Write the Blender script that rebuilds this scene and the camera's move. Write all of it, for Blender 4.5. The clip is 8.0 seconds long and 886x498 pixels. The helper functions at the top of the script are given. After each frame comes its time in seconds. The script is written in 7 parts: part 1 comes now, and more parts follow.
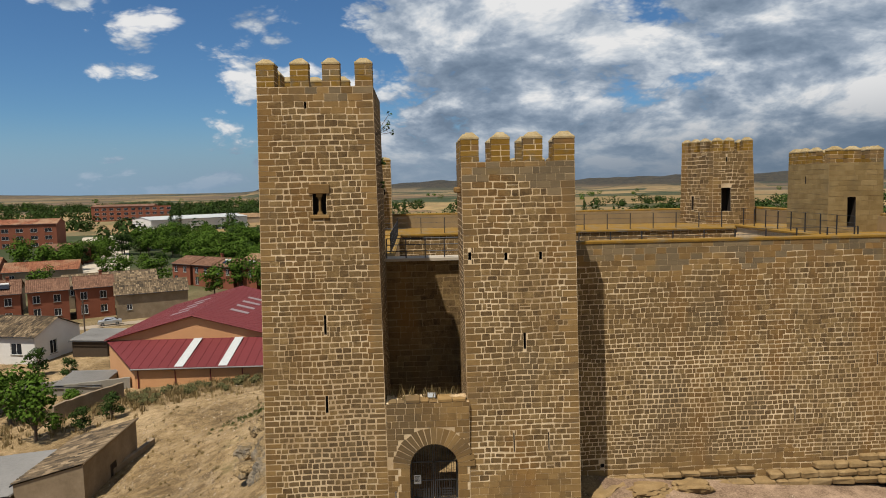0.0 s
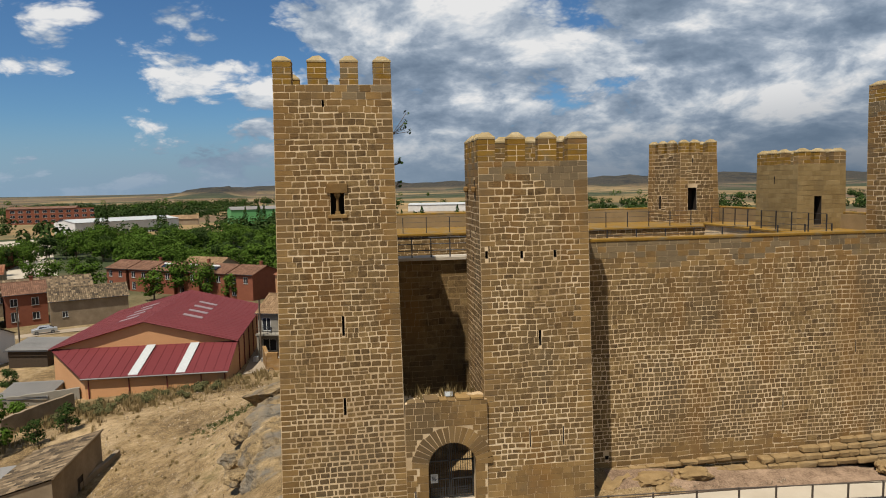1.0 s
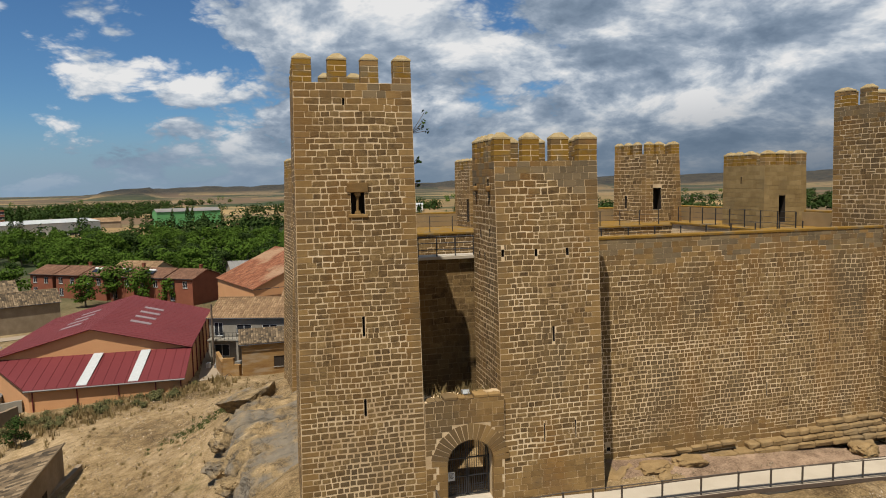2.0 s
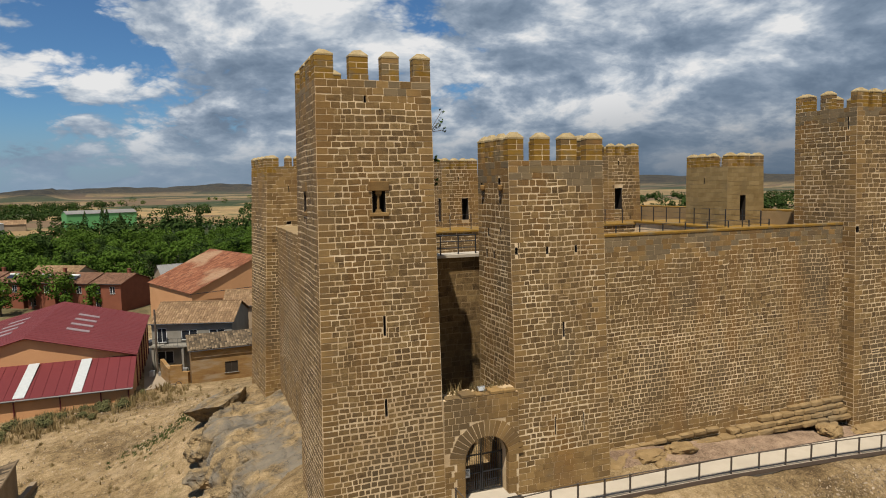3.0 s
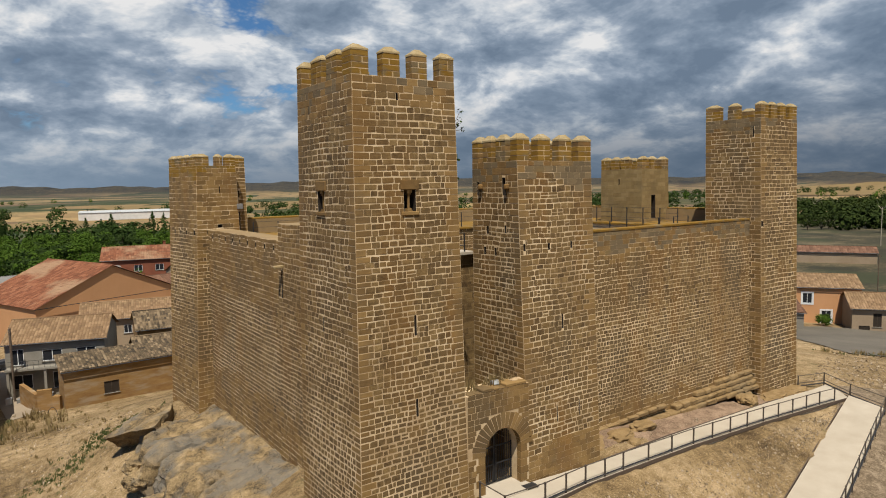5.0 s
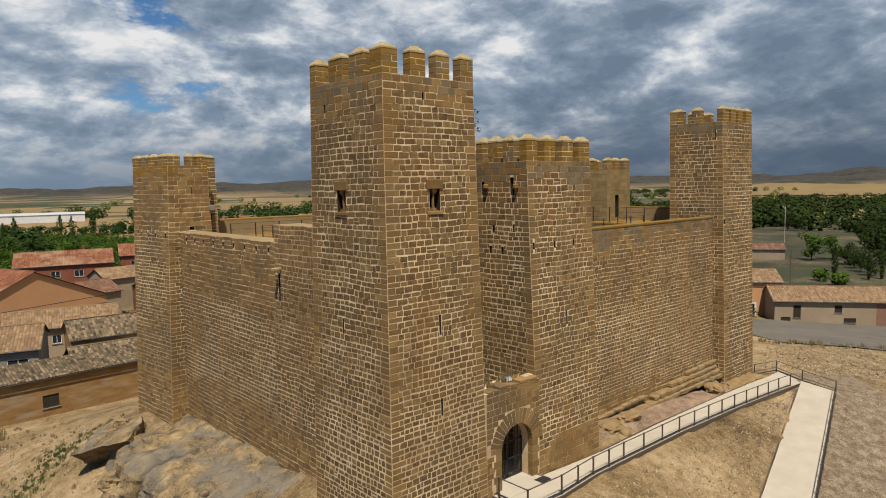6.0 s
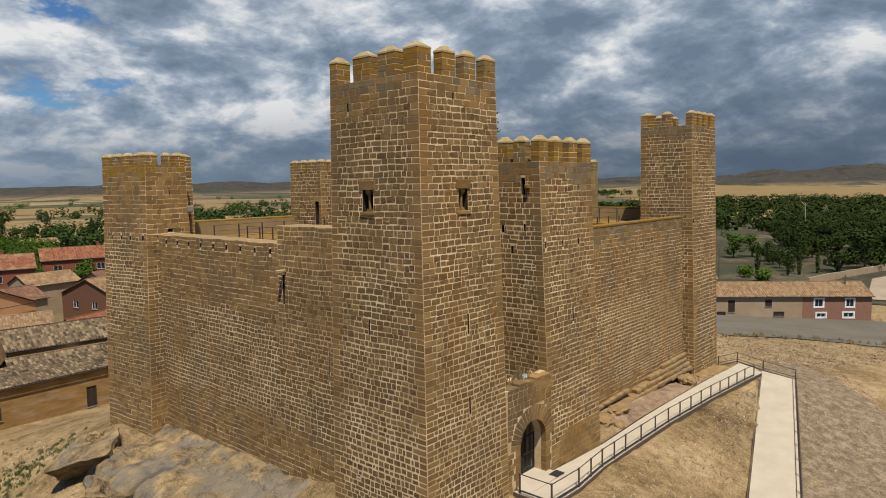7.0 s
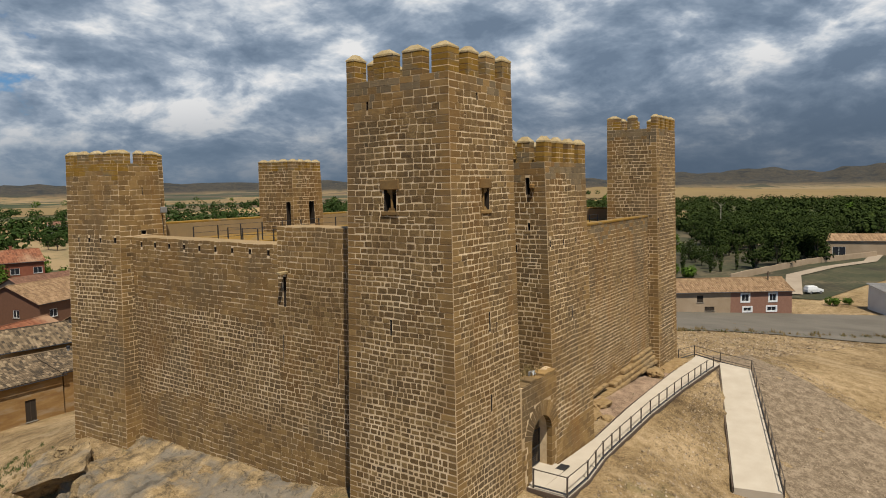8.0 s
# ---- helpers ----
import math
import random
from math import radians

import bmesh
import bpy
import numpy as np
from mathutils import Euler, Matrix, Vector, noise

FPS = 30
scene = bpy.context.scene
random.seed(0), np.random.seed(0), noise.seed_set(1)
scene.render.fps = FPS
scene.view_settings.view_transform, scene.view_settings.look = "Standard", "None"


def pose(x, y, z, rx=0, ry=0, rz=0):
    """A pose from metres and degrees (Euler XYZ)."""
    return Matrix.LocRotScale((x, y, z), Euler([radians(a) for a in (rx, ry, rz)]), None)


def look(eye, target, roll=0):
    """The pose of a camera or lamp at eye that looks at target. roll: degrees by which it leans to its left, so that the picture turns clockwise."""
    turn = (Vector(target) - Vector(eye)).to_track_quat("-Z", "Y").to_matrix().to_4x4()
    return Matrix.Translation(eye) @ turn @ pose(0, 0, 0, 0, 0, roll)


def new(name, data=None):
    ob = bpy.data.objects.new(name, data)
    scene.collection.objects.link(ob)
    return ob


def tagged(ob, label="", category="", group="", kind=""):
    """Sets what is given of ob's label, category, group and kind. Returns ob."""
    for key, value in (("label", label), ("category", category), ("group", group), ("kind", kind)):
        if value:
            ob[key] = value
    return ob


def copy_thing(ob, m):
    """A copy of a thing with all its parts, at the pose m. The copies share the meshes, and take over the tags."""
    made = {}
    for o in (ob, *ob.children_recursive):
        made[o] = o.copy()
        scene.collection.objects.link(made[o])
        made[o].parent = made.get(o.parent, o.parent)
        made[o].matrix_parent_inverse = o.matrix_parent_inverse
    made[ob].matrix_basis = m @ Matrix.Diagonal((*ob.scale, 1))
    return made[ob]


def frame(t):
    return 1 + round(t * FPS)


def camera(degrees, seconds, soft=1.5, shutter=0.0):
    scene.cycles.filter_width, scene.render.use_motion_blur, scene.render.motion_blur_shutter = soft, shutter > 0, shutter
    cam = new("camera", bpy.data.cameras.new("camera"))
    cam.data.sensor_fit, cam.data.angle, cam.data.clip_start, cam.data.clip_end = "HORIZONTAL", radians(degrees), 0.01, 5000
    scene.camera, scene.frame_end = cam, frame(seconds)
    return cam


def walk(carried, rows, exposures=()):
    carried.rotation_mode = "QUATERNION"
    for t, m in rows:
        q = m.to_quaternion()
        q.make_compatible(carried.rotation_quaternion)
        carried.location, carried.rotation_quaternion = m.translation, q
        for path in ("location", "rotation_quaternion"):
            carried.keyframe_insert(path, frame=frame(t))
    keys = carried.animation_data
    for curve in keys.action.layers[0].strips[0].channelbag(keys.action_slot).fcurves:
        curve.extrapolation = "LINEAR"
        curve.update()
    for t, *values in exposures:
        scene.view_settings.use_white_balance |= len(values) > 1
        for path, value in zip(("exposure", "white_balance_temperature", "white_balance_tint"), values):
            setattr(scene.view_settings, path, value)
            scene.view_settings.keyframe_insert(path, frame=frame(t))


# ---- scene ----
cam = camera(67.1, 8.0, 1.0)
METRES, EYE, TILT, LEAN, TURN = 34.4, 15.0, 0.0, 0.0, -2.1
ROWS = [
    (0.0, 0.0, 0.0, 0.0, -0.11, -5.48, 1.1),
    (0.5, -0.0551, -0.0007, 0.0001, -2.88, -5.52, 1.11),
    (1.0, -0.112, 0.0025, -0.0001, -5.83, -5.5, 1.12),
    (1.5, -0.1696, 0.0072, -0.0001, -8.75, -5.5, 1.14),
    (3.0, -0.3527, 0.0443, -0.0018, -18.53, -5.51, 1.01),
    (3.5, -0.413, 0.0646, -0.0018, -21.88, -5.52, 0.97),
    (4.0, -0.4695, 0.0859, -0.002, -25.49, -5.53, 0.97),
    (4.5, -0.5257, 0.1126, -0.0025, -29.24, -5.52, 0.96),
    (6.0, -0.6929, 0.2201, -0.0031, -39.83, -5.5, 1.05),
    (6.5, -0.7424, 0.2614, -0.003, -43.07, -5.49, 1.01),
    (7.0, -0.7903, 0.3065, -0.0031, -46.2, -5.48, 1.0),
    (7.5, -0.8341, 0.3521, -0.0039, -49.53, -5.48, 0.97),
    (8.0, -0.8751, 0.402, -0.0038, -52.87, -5.45, 0.9),
]
walk(cam, [(t, pose(0, 0, EYE, TILT, LEAN, TURN) @ pose(METRES * x, METRES * y, METRES * z, 90 + pitch, roll, yaw)) for t, x, y, z, yaw, pitch, roll in ROWS])


# ---- world, sun ----
SUN_FROM = Vector((-0.78, -1.0, 2.65)).normalized()
world = bpy.data.worlds.new("world")
scene.world = world
world.use_nodes = True


def build_world():
    nt = world.node_tree
    nt.nodes.clear()
    N, L = nt.nodes.new, nt.links.new

    def math_node(op, a, b=None, c=None):
        n = N("ShaderNodeMath")
        n.operation = op
        for i, v in enumerate((a, b, c)):
            if v is None:
                continue
            if isinstance(v, (int, float)):
                n.inputs[i].default_value = v
            else:
                L(v, n.inputs[i])
        return n.outputs[0]

    def ramp_node(fac, stops, mode="EASE"):
        n = N("ShaderNodeValToRGB")
        n.color_ramp.interpolation = mode
        while len(n.color_ramp.elements) < len(stops):
            n.color_ramp.elements.new(0.5)
        for e, (p, c) in zip(n.color_ramp.elements, stops):
            e.position, e.color = p, (*c, 1)
        L(fac, n.inputs[0])
        return n.outputs[0]

    sky = N("ShaderNodeTexSky")
    sky.sky_type = "NISHITA"
    sky.sun_disc = False
    sky.sun_elevation = math.asin(SUN_FROM.z)
    sky.sun_rotation = math.atan2(SUN_FROM.x, SUN_FROM.y)
    sky.air_density, sky.dust_density, sky.ozone_density = 1.0, 0.05, 6.0
    tc = N("ShaderNodeTexCoord")
    sep = N("ShaderNodeSeparateXYZ")
    L(tc.outputs["Generated"], sep.inputs[0])
    x, y, z = sep.outputs
    up = math_node("MAXIMUM", z, 0.0)
    den = math_node("ADD", up, 0.42)
    comb = N("ShaderNodeCombineXYZ")
    L(math_node("DIVIDE", x, den), comb.inputs[0])
    L(math_node("DIVIDE", y, den), comb.inputs[1])
    L(math_node("MULTIPLY", up, 1.6), comb.inputs[2])

    def cloud_noise(scale, detail, rough, shift, billow=0.0, nearer=1.0):
        add = N("ShaderNodeVectorMath")
        add.operation = "MULTIPLY_ADD"
        add.inputs[1].default_value = (nearer, nearer, 1.0)
        add.inputs[2].default_value = shift
        L(comb.outputs[0], add.inputs[0])
        n = N("ShaderNodeTexNoise")
        n.inputs["Scale"].default_value = scale
        n.inputs["Detail"].default_value = detail
        n.inputs["Roughness"].default_value = rough
        n.inputs["Distortion"].default_value = 0.15
        L(add.outputs[0], n.inputs["Vector"])
        if not billow:
            return n.outputs["Fac"]
        warp = N("ShaderNodeVectorMath")
        warp.operation = "MULTIPLY_ADD"
        warp.inputs[1].default_value = (0.2, 0.2, 0.2)
        L(n.outputs["Color"], warp.inputs[0])
        L(add.outputs[0], warp.inputs[2])
        v = N("ShaderNodeTexVoronoi")
        v.feature = "SMOOTH_F1"
        v.inputs["Scale"].default_value = scale * 1.5
        v.inputs["Detail"].default_value = 5
        v.inputs["Roughness"].default_value = 0.6
        v.inputs["Smoothness"].default_value = 0.25
        L(warp.outputs[0], v.inputs["Vector"])
        heap = math_node("SUBTRACT", 0.86, v.outputs["Distance"])
        return math_node("ADD", math_node("MULTIPLY", n.outputs["Fac"], 1 - billow), math_node("MULTIPLY", heap, billow))

    big = cloud_noise(1.1, 2, 0.5, (3.1, 1.7, 0))
    puff = cloud_noise(2.7, 9, 0.5, (0.4, 2.3, 0), 0.35)
    higher = cloud_noise(2.7, 6, 0.46, (0.4, 2.3, 0.12), 0.35, 0.965)
    side = math_node("SUBTRACT", math_node("MULTIPLY_ADD", x, 0.30, 0.225), math_node("MULTIPLY", up, 0.10))
    cover = math_node("ADD", math_node("ADD", math_node("MULTIPLY", big, 0.42), math_node("MULTIPLY", puff, 0.62)), side)
    mask = ramp_node(cover, [(0.47, (0, 0, 0)), (0.545, (1, 1, 1))])
    # sunlit tops and grey undersides: the cloud's density against that a little higher up
    relief = math_node("ADD", math_node("MULTIPLY", math_node("SUBTRACT", puff, higher), 2.3), 0.63)
    relief = math_node("SUBTRACT", relief, math_node("MULTIPLY", math_node("SUBTRACT", cover, 0.52), 0.45))
    relief = math_node("SUBTRACT", relief, math_node("MULTIPLY", math_node("MAXIMUM", math_node("SUBTRACT", x, 0.6), 0.0), 0.3))
    cloud = ramp_node(relief, [(0.0, (0.19, 0.26, 0.36)), (0.3, (0.27, 0.35, 0.46)), (0.55, (0.41, 0.49, 0.60)), (0.78, (0.69, 0.75, 0.82)), (1.0, (1.0, 1.0, 1.0))], "LINEAR")
    # pale haze low over the land
    low = ramp_node(math_node("MULTIPLY", up, math_node("SUBTRACT", 1.2, math_node("MULTIPLY", math_node("MAXIMUM", x, 0.0), 0.55))), [(0.0, (1, 1, 1)), (0.13, (0, 0, 0))])
    weather = ramp_node(math_node("MULTIPLY_ADD", x, 0.5, 0.5), [(0.2, (0.32, 0.50, 0.70)), (0.5, (0.29, 0.39, 0.51)), (0.72, (0.17, 0.245, 0.34)), (1.0, (0.10, 0.145, 0.21))], "LINEAR")
    bg_sky, bg_cloud, bg_low = N("ShaderNodeBackground"), N("ShaderNodeBackground"), N("ShaderNodeBackground")
    clear = N("ShaderNodeMix")
    clear.data_type, clear.blend_type = "RGBA", "MULTIPLY"
    clear.inputs["Factor"].default_value = 1.0
    clear.inputs["B"].default_value = (0.74, 1.02, 1.22, 1)
    L(sky.outputs[0], clear.inputs["A"])
    L(clear.outputs["Result"], bg_sky.inputs[0])
    bg_sky.inputs[1].default_value = 0.048
    L(cloud, bg_cloud.inputs[0])
    bg_cloud.inputs[1].default_value = 0.60
    L(weather, bg_low.inputs[0])
    bg_low.inputs[1].default_value = 0.55
    mix1, mix2, out = N("ShaderNodeMixShader"), N("ShaderNodeMixShader"), N("ShaderNodeOutputWorld")
    L(mask, mix1.inputs[0])
    L(bg_sky.outputs[0], mix1.inputs[1])
    L(bg_cloud.outputs[0], mix1.inputs[2])
    L(math_node("MULTIPLY", low, 0.9), mix2.inputs[0])
    L(mix1.outputs[0], mix2.inputs[1])
    L(bg_low.outputs[0], mix2.inputs[2])
    L(mix2.outputs[0], out.inputs[0])


build_world()
scene.view_settings.exposure = 0.40
sun_data = bpy.data.lights.new("sun", "SUN")
sun_data.energy, sun_data.angle, sun_data.color = 5.0, radians(0.6), (1.0, 0.935, 0.83)
sun = new("sun", sun_data)
sun.matrix_world = look(SUN_FROM * 200, (0, 0, 0))

# ---- materials ----


def material(name, stops, scale=4.0, grain=40.0, rough=0.85, bump=0.3, each=0.0, stain=None, stain_scale=0.35, stain_cut=(0.5, 0.65), metal=0.0, detail=6, wide=0.5, squash=(1, 1, 1), bump_dist=0.03):
    """A surface whose colour runs over stops by noise at two scales and, by the share each, by the piece's own random; stain lies over it in patches."""
    m = bpy.data.materials.new(name)
    m.use_nodes = True
    nt = m.node_tree
    nt.nodes.clear()
    N, L = nt.nodes.new, nt.links.new

    def mth(op, a, b):
        n = N("ShaderNodeMath")
        n.operation = op
        for i, v in enumerate((a, b)):
            if isinstance(v, (int, float)):
                n.inputs[i].default_value = v
            else:
                L(v, n.inputs[i])
        return n.outputs[0]

    geo = N("ShaderNodeNewGeometry")
    mapn = N("ShaderNodeMapping")
    mapn.inputs["Scale"].default_value = squash
    L(geo.outputs["Position"], mapn.inputs[0])

    def nz(sc, det=detail, ro=0.6):
        n = N("ShaderNodeTexNoise")
        n.inputs["Scale"].default_value = sc
        n.inputs["Detail"].default_value = det
        n.inputs["Roughness"].default_value = ro
        L(mapn.outputs[0], n.inputs["Vector"])
        return n.outputs["Fac"]

    a, g = nz(scale), nz(grain, 4, 0.7)
    fac = mth("ADD", mth("MULTIPLY", a, 1.5 * (1 - wide) + 0.3), mth("MULTIPLY", g, 0.9 * wide))
    fac = mth("SUBTRACT", fac, 0.5 * (1.5 * (1 - wide) + 0.3 + 0.9 * wide) - 0.5)
    if each:
        oi = N("ShaderNodeObjectInfo")
        r = mth("FRACT", mth("ADD", mth("MULTIPLY", oi.outputs["Random"], 7.13), mth("MULTIPLY", geo.outputs["Random Per Island"], 3.71)), 0.0)
        fac = mth("ADD", mth("MULTIPLY", fac, 1 - each), mth("MULTIPLY", r, each))
    ramp = N("ShaderNodeValToRGB")
    while len(ramp.color_ramp.elements) < len(stops):
        ramp.color_ramp.elements.new(0.5)
    for e, (p, c) in zip(ramp.color_ramp.elements, stops):
        e.position, e.color = p, (*c, 1)
    L(fac, ramp.inputs[0])
    col = ramp.outputs[0]
    if stain:
        s = nz(stain_scale, 5, 0.6)
        cut = N("ShaderNodeValToRGB")
        cut.color_ramp.elements[0].position, cut.color_ramp.elements[1].position = stain_cut
        L(s, cut.inputs[0])
        mx = N("ShaderNodeMix")
        mx.data_type = "RGBA"
        mx.inputs["B"].default_value = (*stain, 1)
        L(mth("MULTIPLY", cut.outputs[0], 0.75), mx.inputs["Factor"])
        L(col, mx.inputs["A"])
        col = mx.outputs["Result"]
    b = N("ShaderNodeBsdfPrincipled")
    L(col, b.inputs["Base Color"])
    b.inputs["Roughness"].default_value = rough
    b.inputs["Metallic"].default_value = metal
    b.inputs["Specular IOR Level"].default_value = 0.25
    if bump:
        bp = N("ShaderNodeBump")
        bp.inputs["Strength"].default_value = bump
        bp.inputs["Distance"].default_value = bump_dist
        L(mth("ADD", mth("MULTIPLY", a, 0.6), mth("MULTIPLY", g, 0.4)), bp.inputs["Height"])
        L(bp.outputs[0], b.inputs["Normal"])
    out = N("ShaderNodeOutputMaterial")
    L(b.outputs[0], out.inputs[0])
    return m


def plain(name, col, rough=0.5, metal=0.0, vary=0.12, bump=0.0):
    lo, hi = tuple(c * (1 - vary) for c in col), tuple(min(1, c * (1 + vary)) for c in col)
    return material(name, [(0.25, lo), (0.75, hi)], scale=3, grain=25, rough=rough, metal=metal, bump=bump)


M_STONE = material("sandstone_rubble", [(0.24, (0.046, 0.028, 0.012)), (0.38, (0.100, 0.061, 0.024)), (0.5, (0.146, 0.092, 0.036)), (0.61, (0.19, 0.122, 0.048)), (0.78, (0.30, 0.202, 0.088))],
                   scale=3.2, grain=15, rough=0.92, bump=1.0, each=0.24, wide=0.66, stain=(0.118, 0.070, 0.026), stain_scale=0.4, stain_cut=(0.5, 0.7), bump_dist=0.045)
M_GREY = material("weathered_grey_stone", [(0.1, (0.085, 0.062, 0.034)), (0.5, (0.140, 0.102, 0.055)), (0.9, (0.21, 0.150, 0.078))],
                  scale=1.4, grain=24, rough=0.93, bump=0.7, each=0.45, stain=(0.19, 0.12, 0.035), stain_scale=0.6, stain_cut=(0.55, 0.7))
M_ASHLAR = material("plain_ashlar", [(0.1, (0.098, 0.057, 0.020)), (0.5, (0.188, 0.113, 0.040)), (0.9, (0.28, 0.176, 0.066))],
                    scale=3.0, grain=13, rough=0.92, bump=0.8, each=0.45, wide=0.6, stain=(0.12, 0.082, 0.042), stain_scale=0.5, stain_cut=(0.5, 0.68))
M_SMOOTH = material("smooth_tan_ashlar", [(0.2, (0.150, 0.098, 0.036)), (0.5, (0.215, 0.148, 0.060)), (0.8, (0.28, 0.20, 0.09))], scale=1.6, grain=16, rough=0.92, bump=0.5, each=0.3,
                    stain=(0.15, 0.108, 0.05), stain_scale=0.5, stain_cut=(0.5, 0.65))
M_LICHEN = material("ochre_lichen_stone", [(0.1, (0.12, 0.066, 0.010)), (0.45, (0.19, 0.103, 0.013)), (0.75, (0.23, 0.135, 0.025)), (0.95, (0.19, 0.132, 0.055))],
                    scale=1.5, grain=22, rough=0.95, bump=0.7, each=0.3, stain=(0.14, 0.112, 0.068), stain_scale=0.9, stain_cut=(0.5, 0.62))
M_CAP = material("pale_cap_stone", [(0.1, (0.16, 0.105, 0.035)), (0.5, (0.28, 0.21, 0.105)), (0.9, (0.40, 0.335, 0.22))], scale=1.8, grain=20, rough=0.95, bump=0.5)
M_MORTAR = material("lime_mortar", [(0.2, (0.37, 0.26, 0.140)), (0.5, (0.53, 0.40, 0.24)), (0.8, (0.70, 0.56, 0.37))], scale=0.8, grain=18, rough=0.95, bump=0.5,
                    stain=(0.22, 0.140, 0.066), stain_scale=0.3, stain_cut=(0.5, 0.7))
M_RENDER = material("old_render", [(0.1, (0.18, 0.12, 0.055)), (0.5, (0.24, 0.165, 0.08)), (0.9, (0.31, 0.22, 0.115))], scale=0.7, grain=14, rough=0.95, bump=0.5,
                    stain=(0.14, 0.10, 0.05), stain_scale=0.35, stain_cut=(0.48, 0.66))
# near-black: the shade inside openings is put into this colour
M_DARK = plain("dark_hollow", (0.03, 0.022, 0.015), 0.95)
M_CONCRETE = material("pale_concrete", [(0.1, (0.30, 0.255, 0.19)), (0.9, (0.41, 0.355, 0.275))], scale=0.7, grain=30, rough=0.85, bump=0.15)
M_STEEL = plain("dark_steel", (0.05, 0.05, 0.052), 0.5, 0.7)
M_RUST = plain("rusty_steel", (0.10, 0.05, 0.028), 0.7, 0.4)
M_ROCK = material("grey_sandstone_rock", [(0.34, (0.050, 0.037, 0.021)), (0.44, (0.135, 0.095, 0.048)), (0.54, (0.220, 0.153, 0.074)), (0.70, (0.34, 0.245, 0.13))], scale=0.9, grain=9, rough=0.95, bump=1.0, wide=0.6,
                  stain=(0.135, 0.122, 0.10), stain_scale=0.42, stain_cut=(0.47, 0.60), bump_dist=0.2)


def crack(m, scale, strength):
    """Adds a net of joints to a rock's relief."""
    nt = m.node_tree
    bsdf = [n for n in nt.nodes if n.type == "BSDF_PRINCIPLED"][0]
    old = [n for n in nt.nodes if n.type == "BUMP"][0]
    geo = nt.nodes.new("ShaderNodeNewGeometry")
    warp = nt.nodes.new("ShaderNodeTexNoise")
    warp.inputs["Scale"].default_value = 0.3
    warp.inputs["Detail"].default_value = 6
    mixv = nt.nodes.new("ShaderNodeVectorMath")
    mixv.operation = "MULTIPLY_ADD"
    mixv.inputs[1].default_value = (14.0, 14.0, 14.0)
    nt.links.new(geo.outputs["Position"], warp.inputs["Vector"])
    nt.links.new(warp.outputs["Color"], mixv.inputs[0])
    nt.links.new(geo.outputs["Position"], mixv.inputs[2])
    vor = nt.nodes.new("ShaderNodeTexVoronoi")
    vor.feature = "DISTANCE_TO_EDGE"
    vor.inputs["Scale"].default_value = scale
    nt.links.new(mixv.outputs[0], vor.inputs["Vector"])
    rp = nt.nodes.new("ShaderNodeValToRGB")
    rp.color_ramp.elements[1].position = 0.05
    nt.links.new(vor.outputs["Distance"], rp.inputs[0])
    b2 = nt.nodes.new("ShaderNodeBump")
    b2.inputs["Strength"].default_value = strength
    b2.inputs["Distance"].default_value = 0.25
    nt.links.new(rp.outputs[0], b2.inputs["Height"])
    nt.links.new(old.outputs[0], b2.inputs["Normal"])
    nt.links.new(b2.outputs[0], bsdf.inputs["Normal"])
    # near-black lines along the joints
    mx = nt.nodes.new("ShaderNodeMix")
    mx.data_type = "RGBA"
    mx.inputs["A"].default_value = (0.02, 0.015, 0.010, 1)
    fine = nt.nodes.new("ShaderNodeValToRGB")
    fine.color_ramp.elements[1].position = 0.004
    nt.links.new(vor.outputs["Distance"], fine.inputs[0])
    nt.links.new(fine.outputs[0], mx.inputs["Factor"])
    nt.links.new(bsdf.inputs["Base Color"].links[0].from_socket, mx.inputs["B"])
    nt.links.new(mx.outputs["Result"], bsdf.inputs["Base Color"])


crack(M_ROCK, 0.16, 0.35)


def tint(m, colour, share, scale, squash, cut):
    """Lays a broad run-off stain over a material's colour."""
    nt = m.node_tree
    bsdf = [n for n in nt.nodes if n.type == "BSDF_PRINCIPLED"][0]
    old = bsdf.inputs["Base Color"].links[0].from_socket
    geo = nt.nodes.new("ShaderNodeNewGeometry")
    mp = nt.nodes.new("ShaderNodeMapping")
    mp.inputs["Scale"].default_value = squash
    nz = nt.nodes.new("ShaderNodeTexNoise")
    nz.inputs["Scale"].default_value = scale
    nz.inputs["Detail"].default_value = 5
    rp = nt.nodes.new("ShaderNodeValToRGB")
    rp.color_ramp.elements[0].position, rp.color_ramp.elements[1].position = cut
    rp.color_ramp.elements[1].color = (share, share, share, 1)
    mx = nt.nodes.new("ShaderNodeMix")
    mx.data_type = "RGBA"
    mx.inputs["B"].default_value = (*colour, 1)
    nt.links.new(geo.outputs["Position"], mp.inputs[0])
    nt.links.new(mp.outputs[0], nz.inputs["Vector"])
    nt.links.new(nz.outputs["Fac"], rp.inputs[0])
    nt.links.new(rp.outputs[0], mx.inputs["Factor"])
    nt.links.new(old, mx.inputs["A"])
    nt.links.new(mx.outputs["Result"], bsdf.inputs["Base Color"])


for m_ in (M_STONE, M_ASHLAR):
    tint(m_, (0.19, 0.095, 0.024), 0.7, 0.5, (1, 1, 0.22), (0.52, 0.72))
    tint(m_, (0.085, 0.062, 0.034), 0.65, 0.33, (1, 1, 0.5), (0.53, 0.7))
for m_ in (M_MORTAR,):
    tint(m_, (0.24, 0.150, 0.066), 0.5, 0.22, (1, 1, 0.7), (0.52, 0.66))
M_WOODDARK = plain("old_dark_wood", (0.05, 0.035, 0.022), 0.85)

# ---- mesh helpers ----


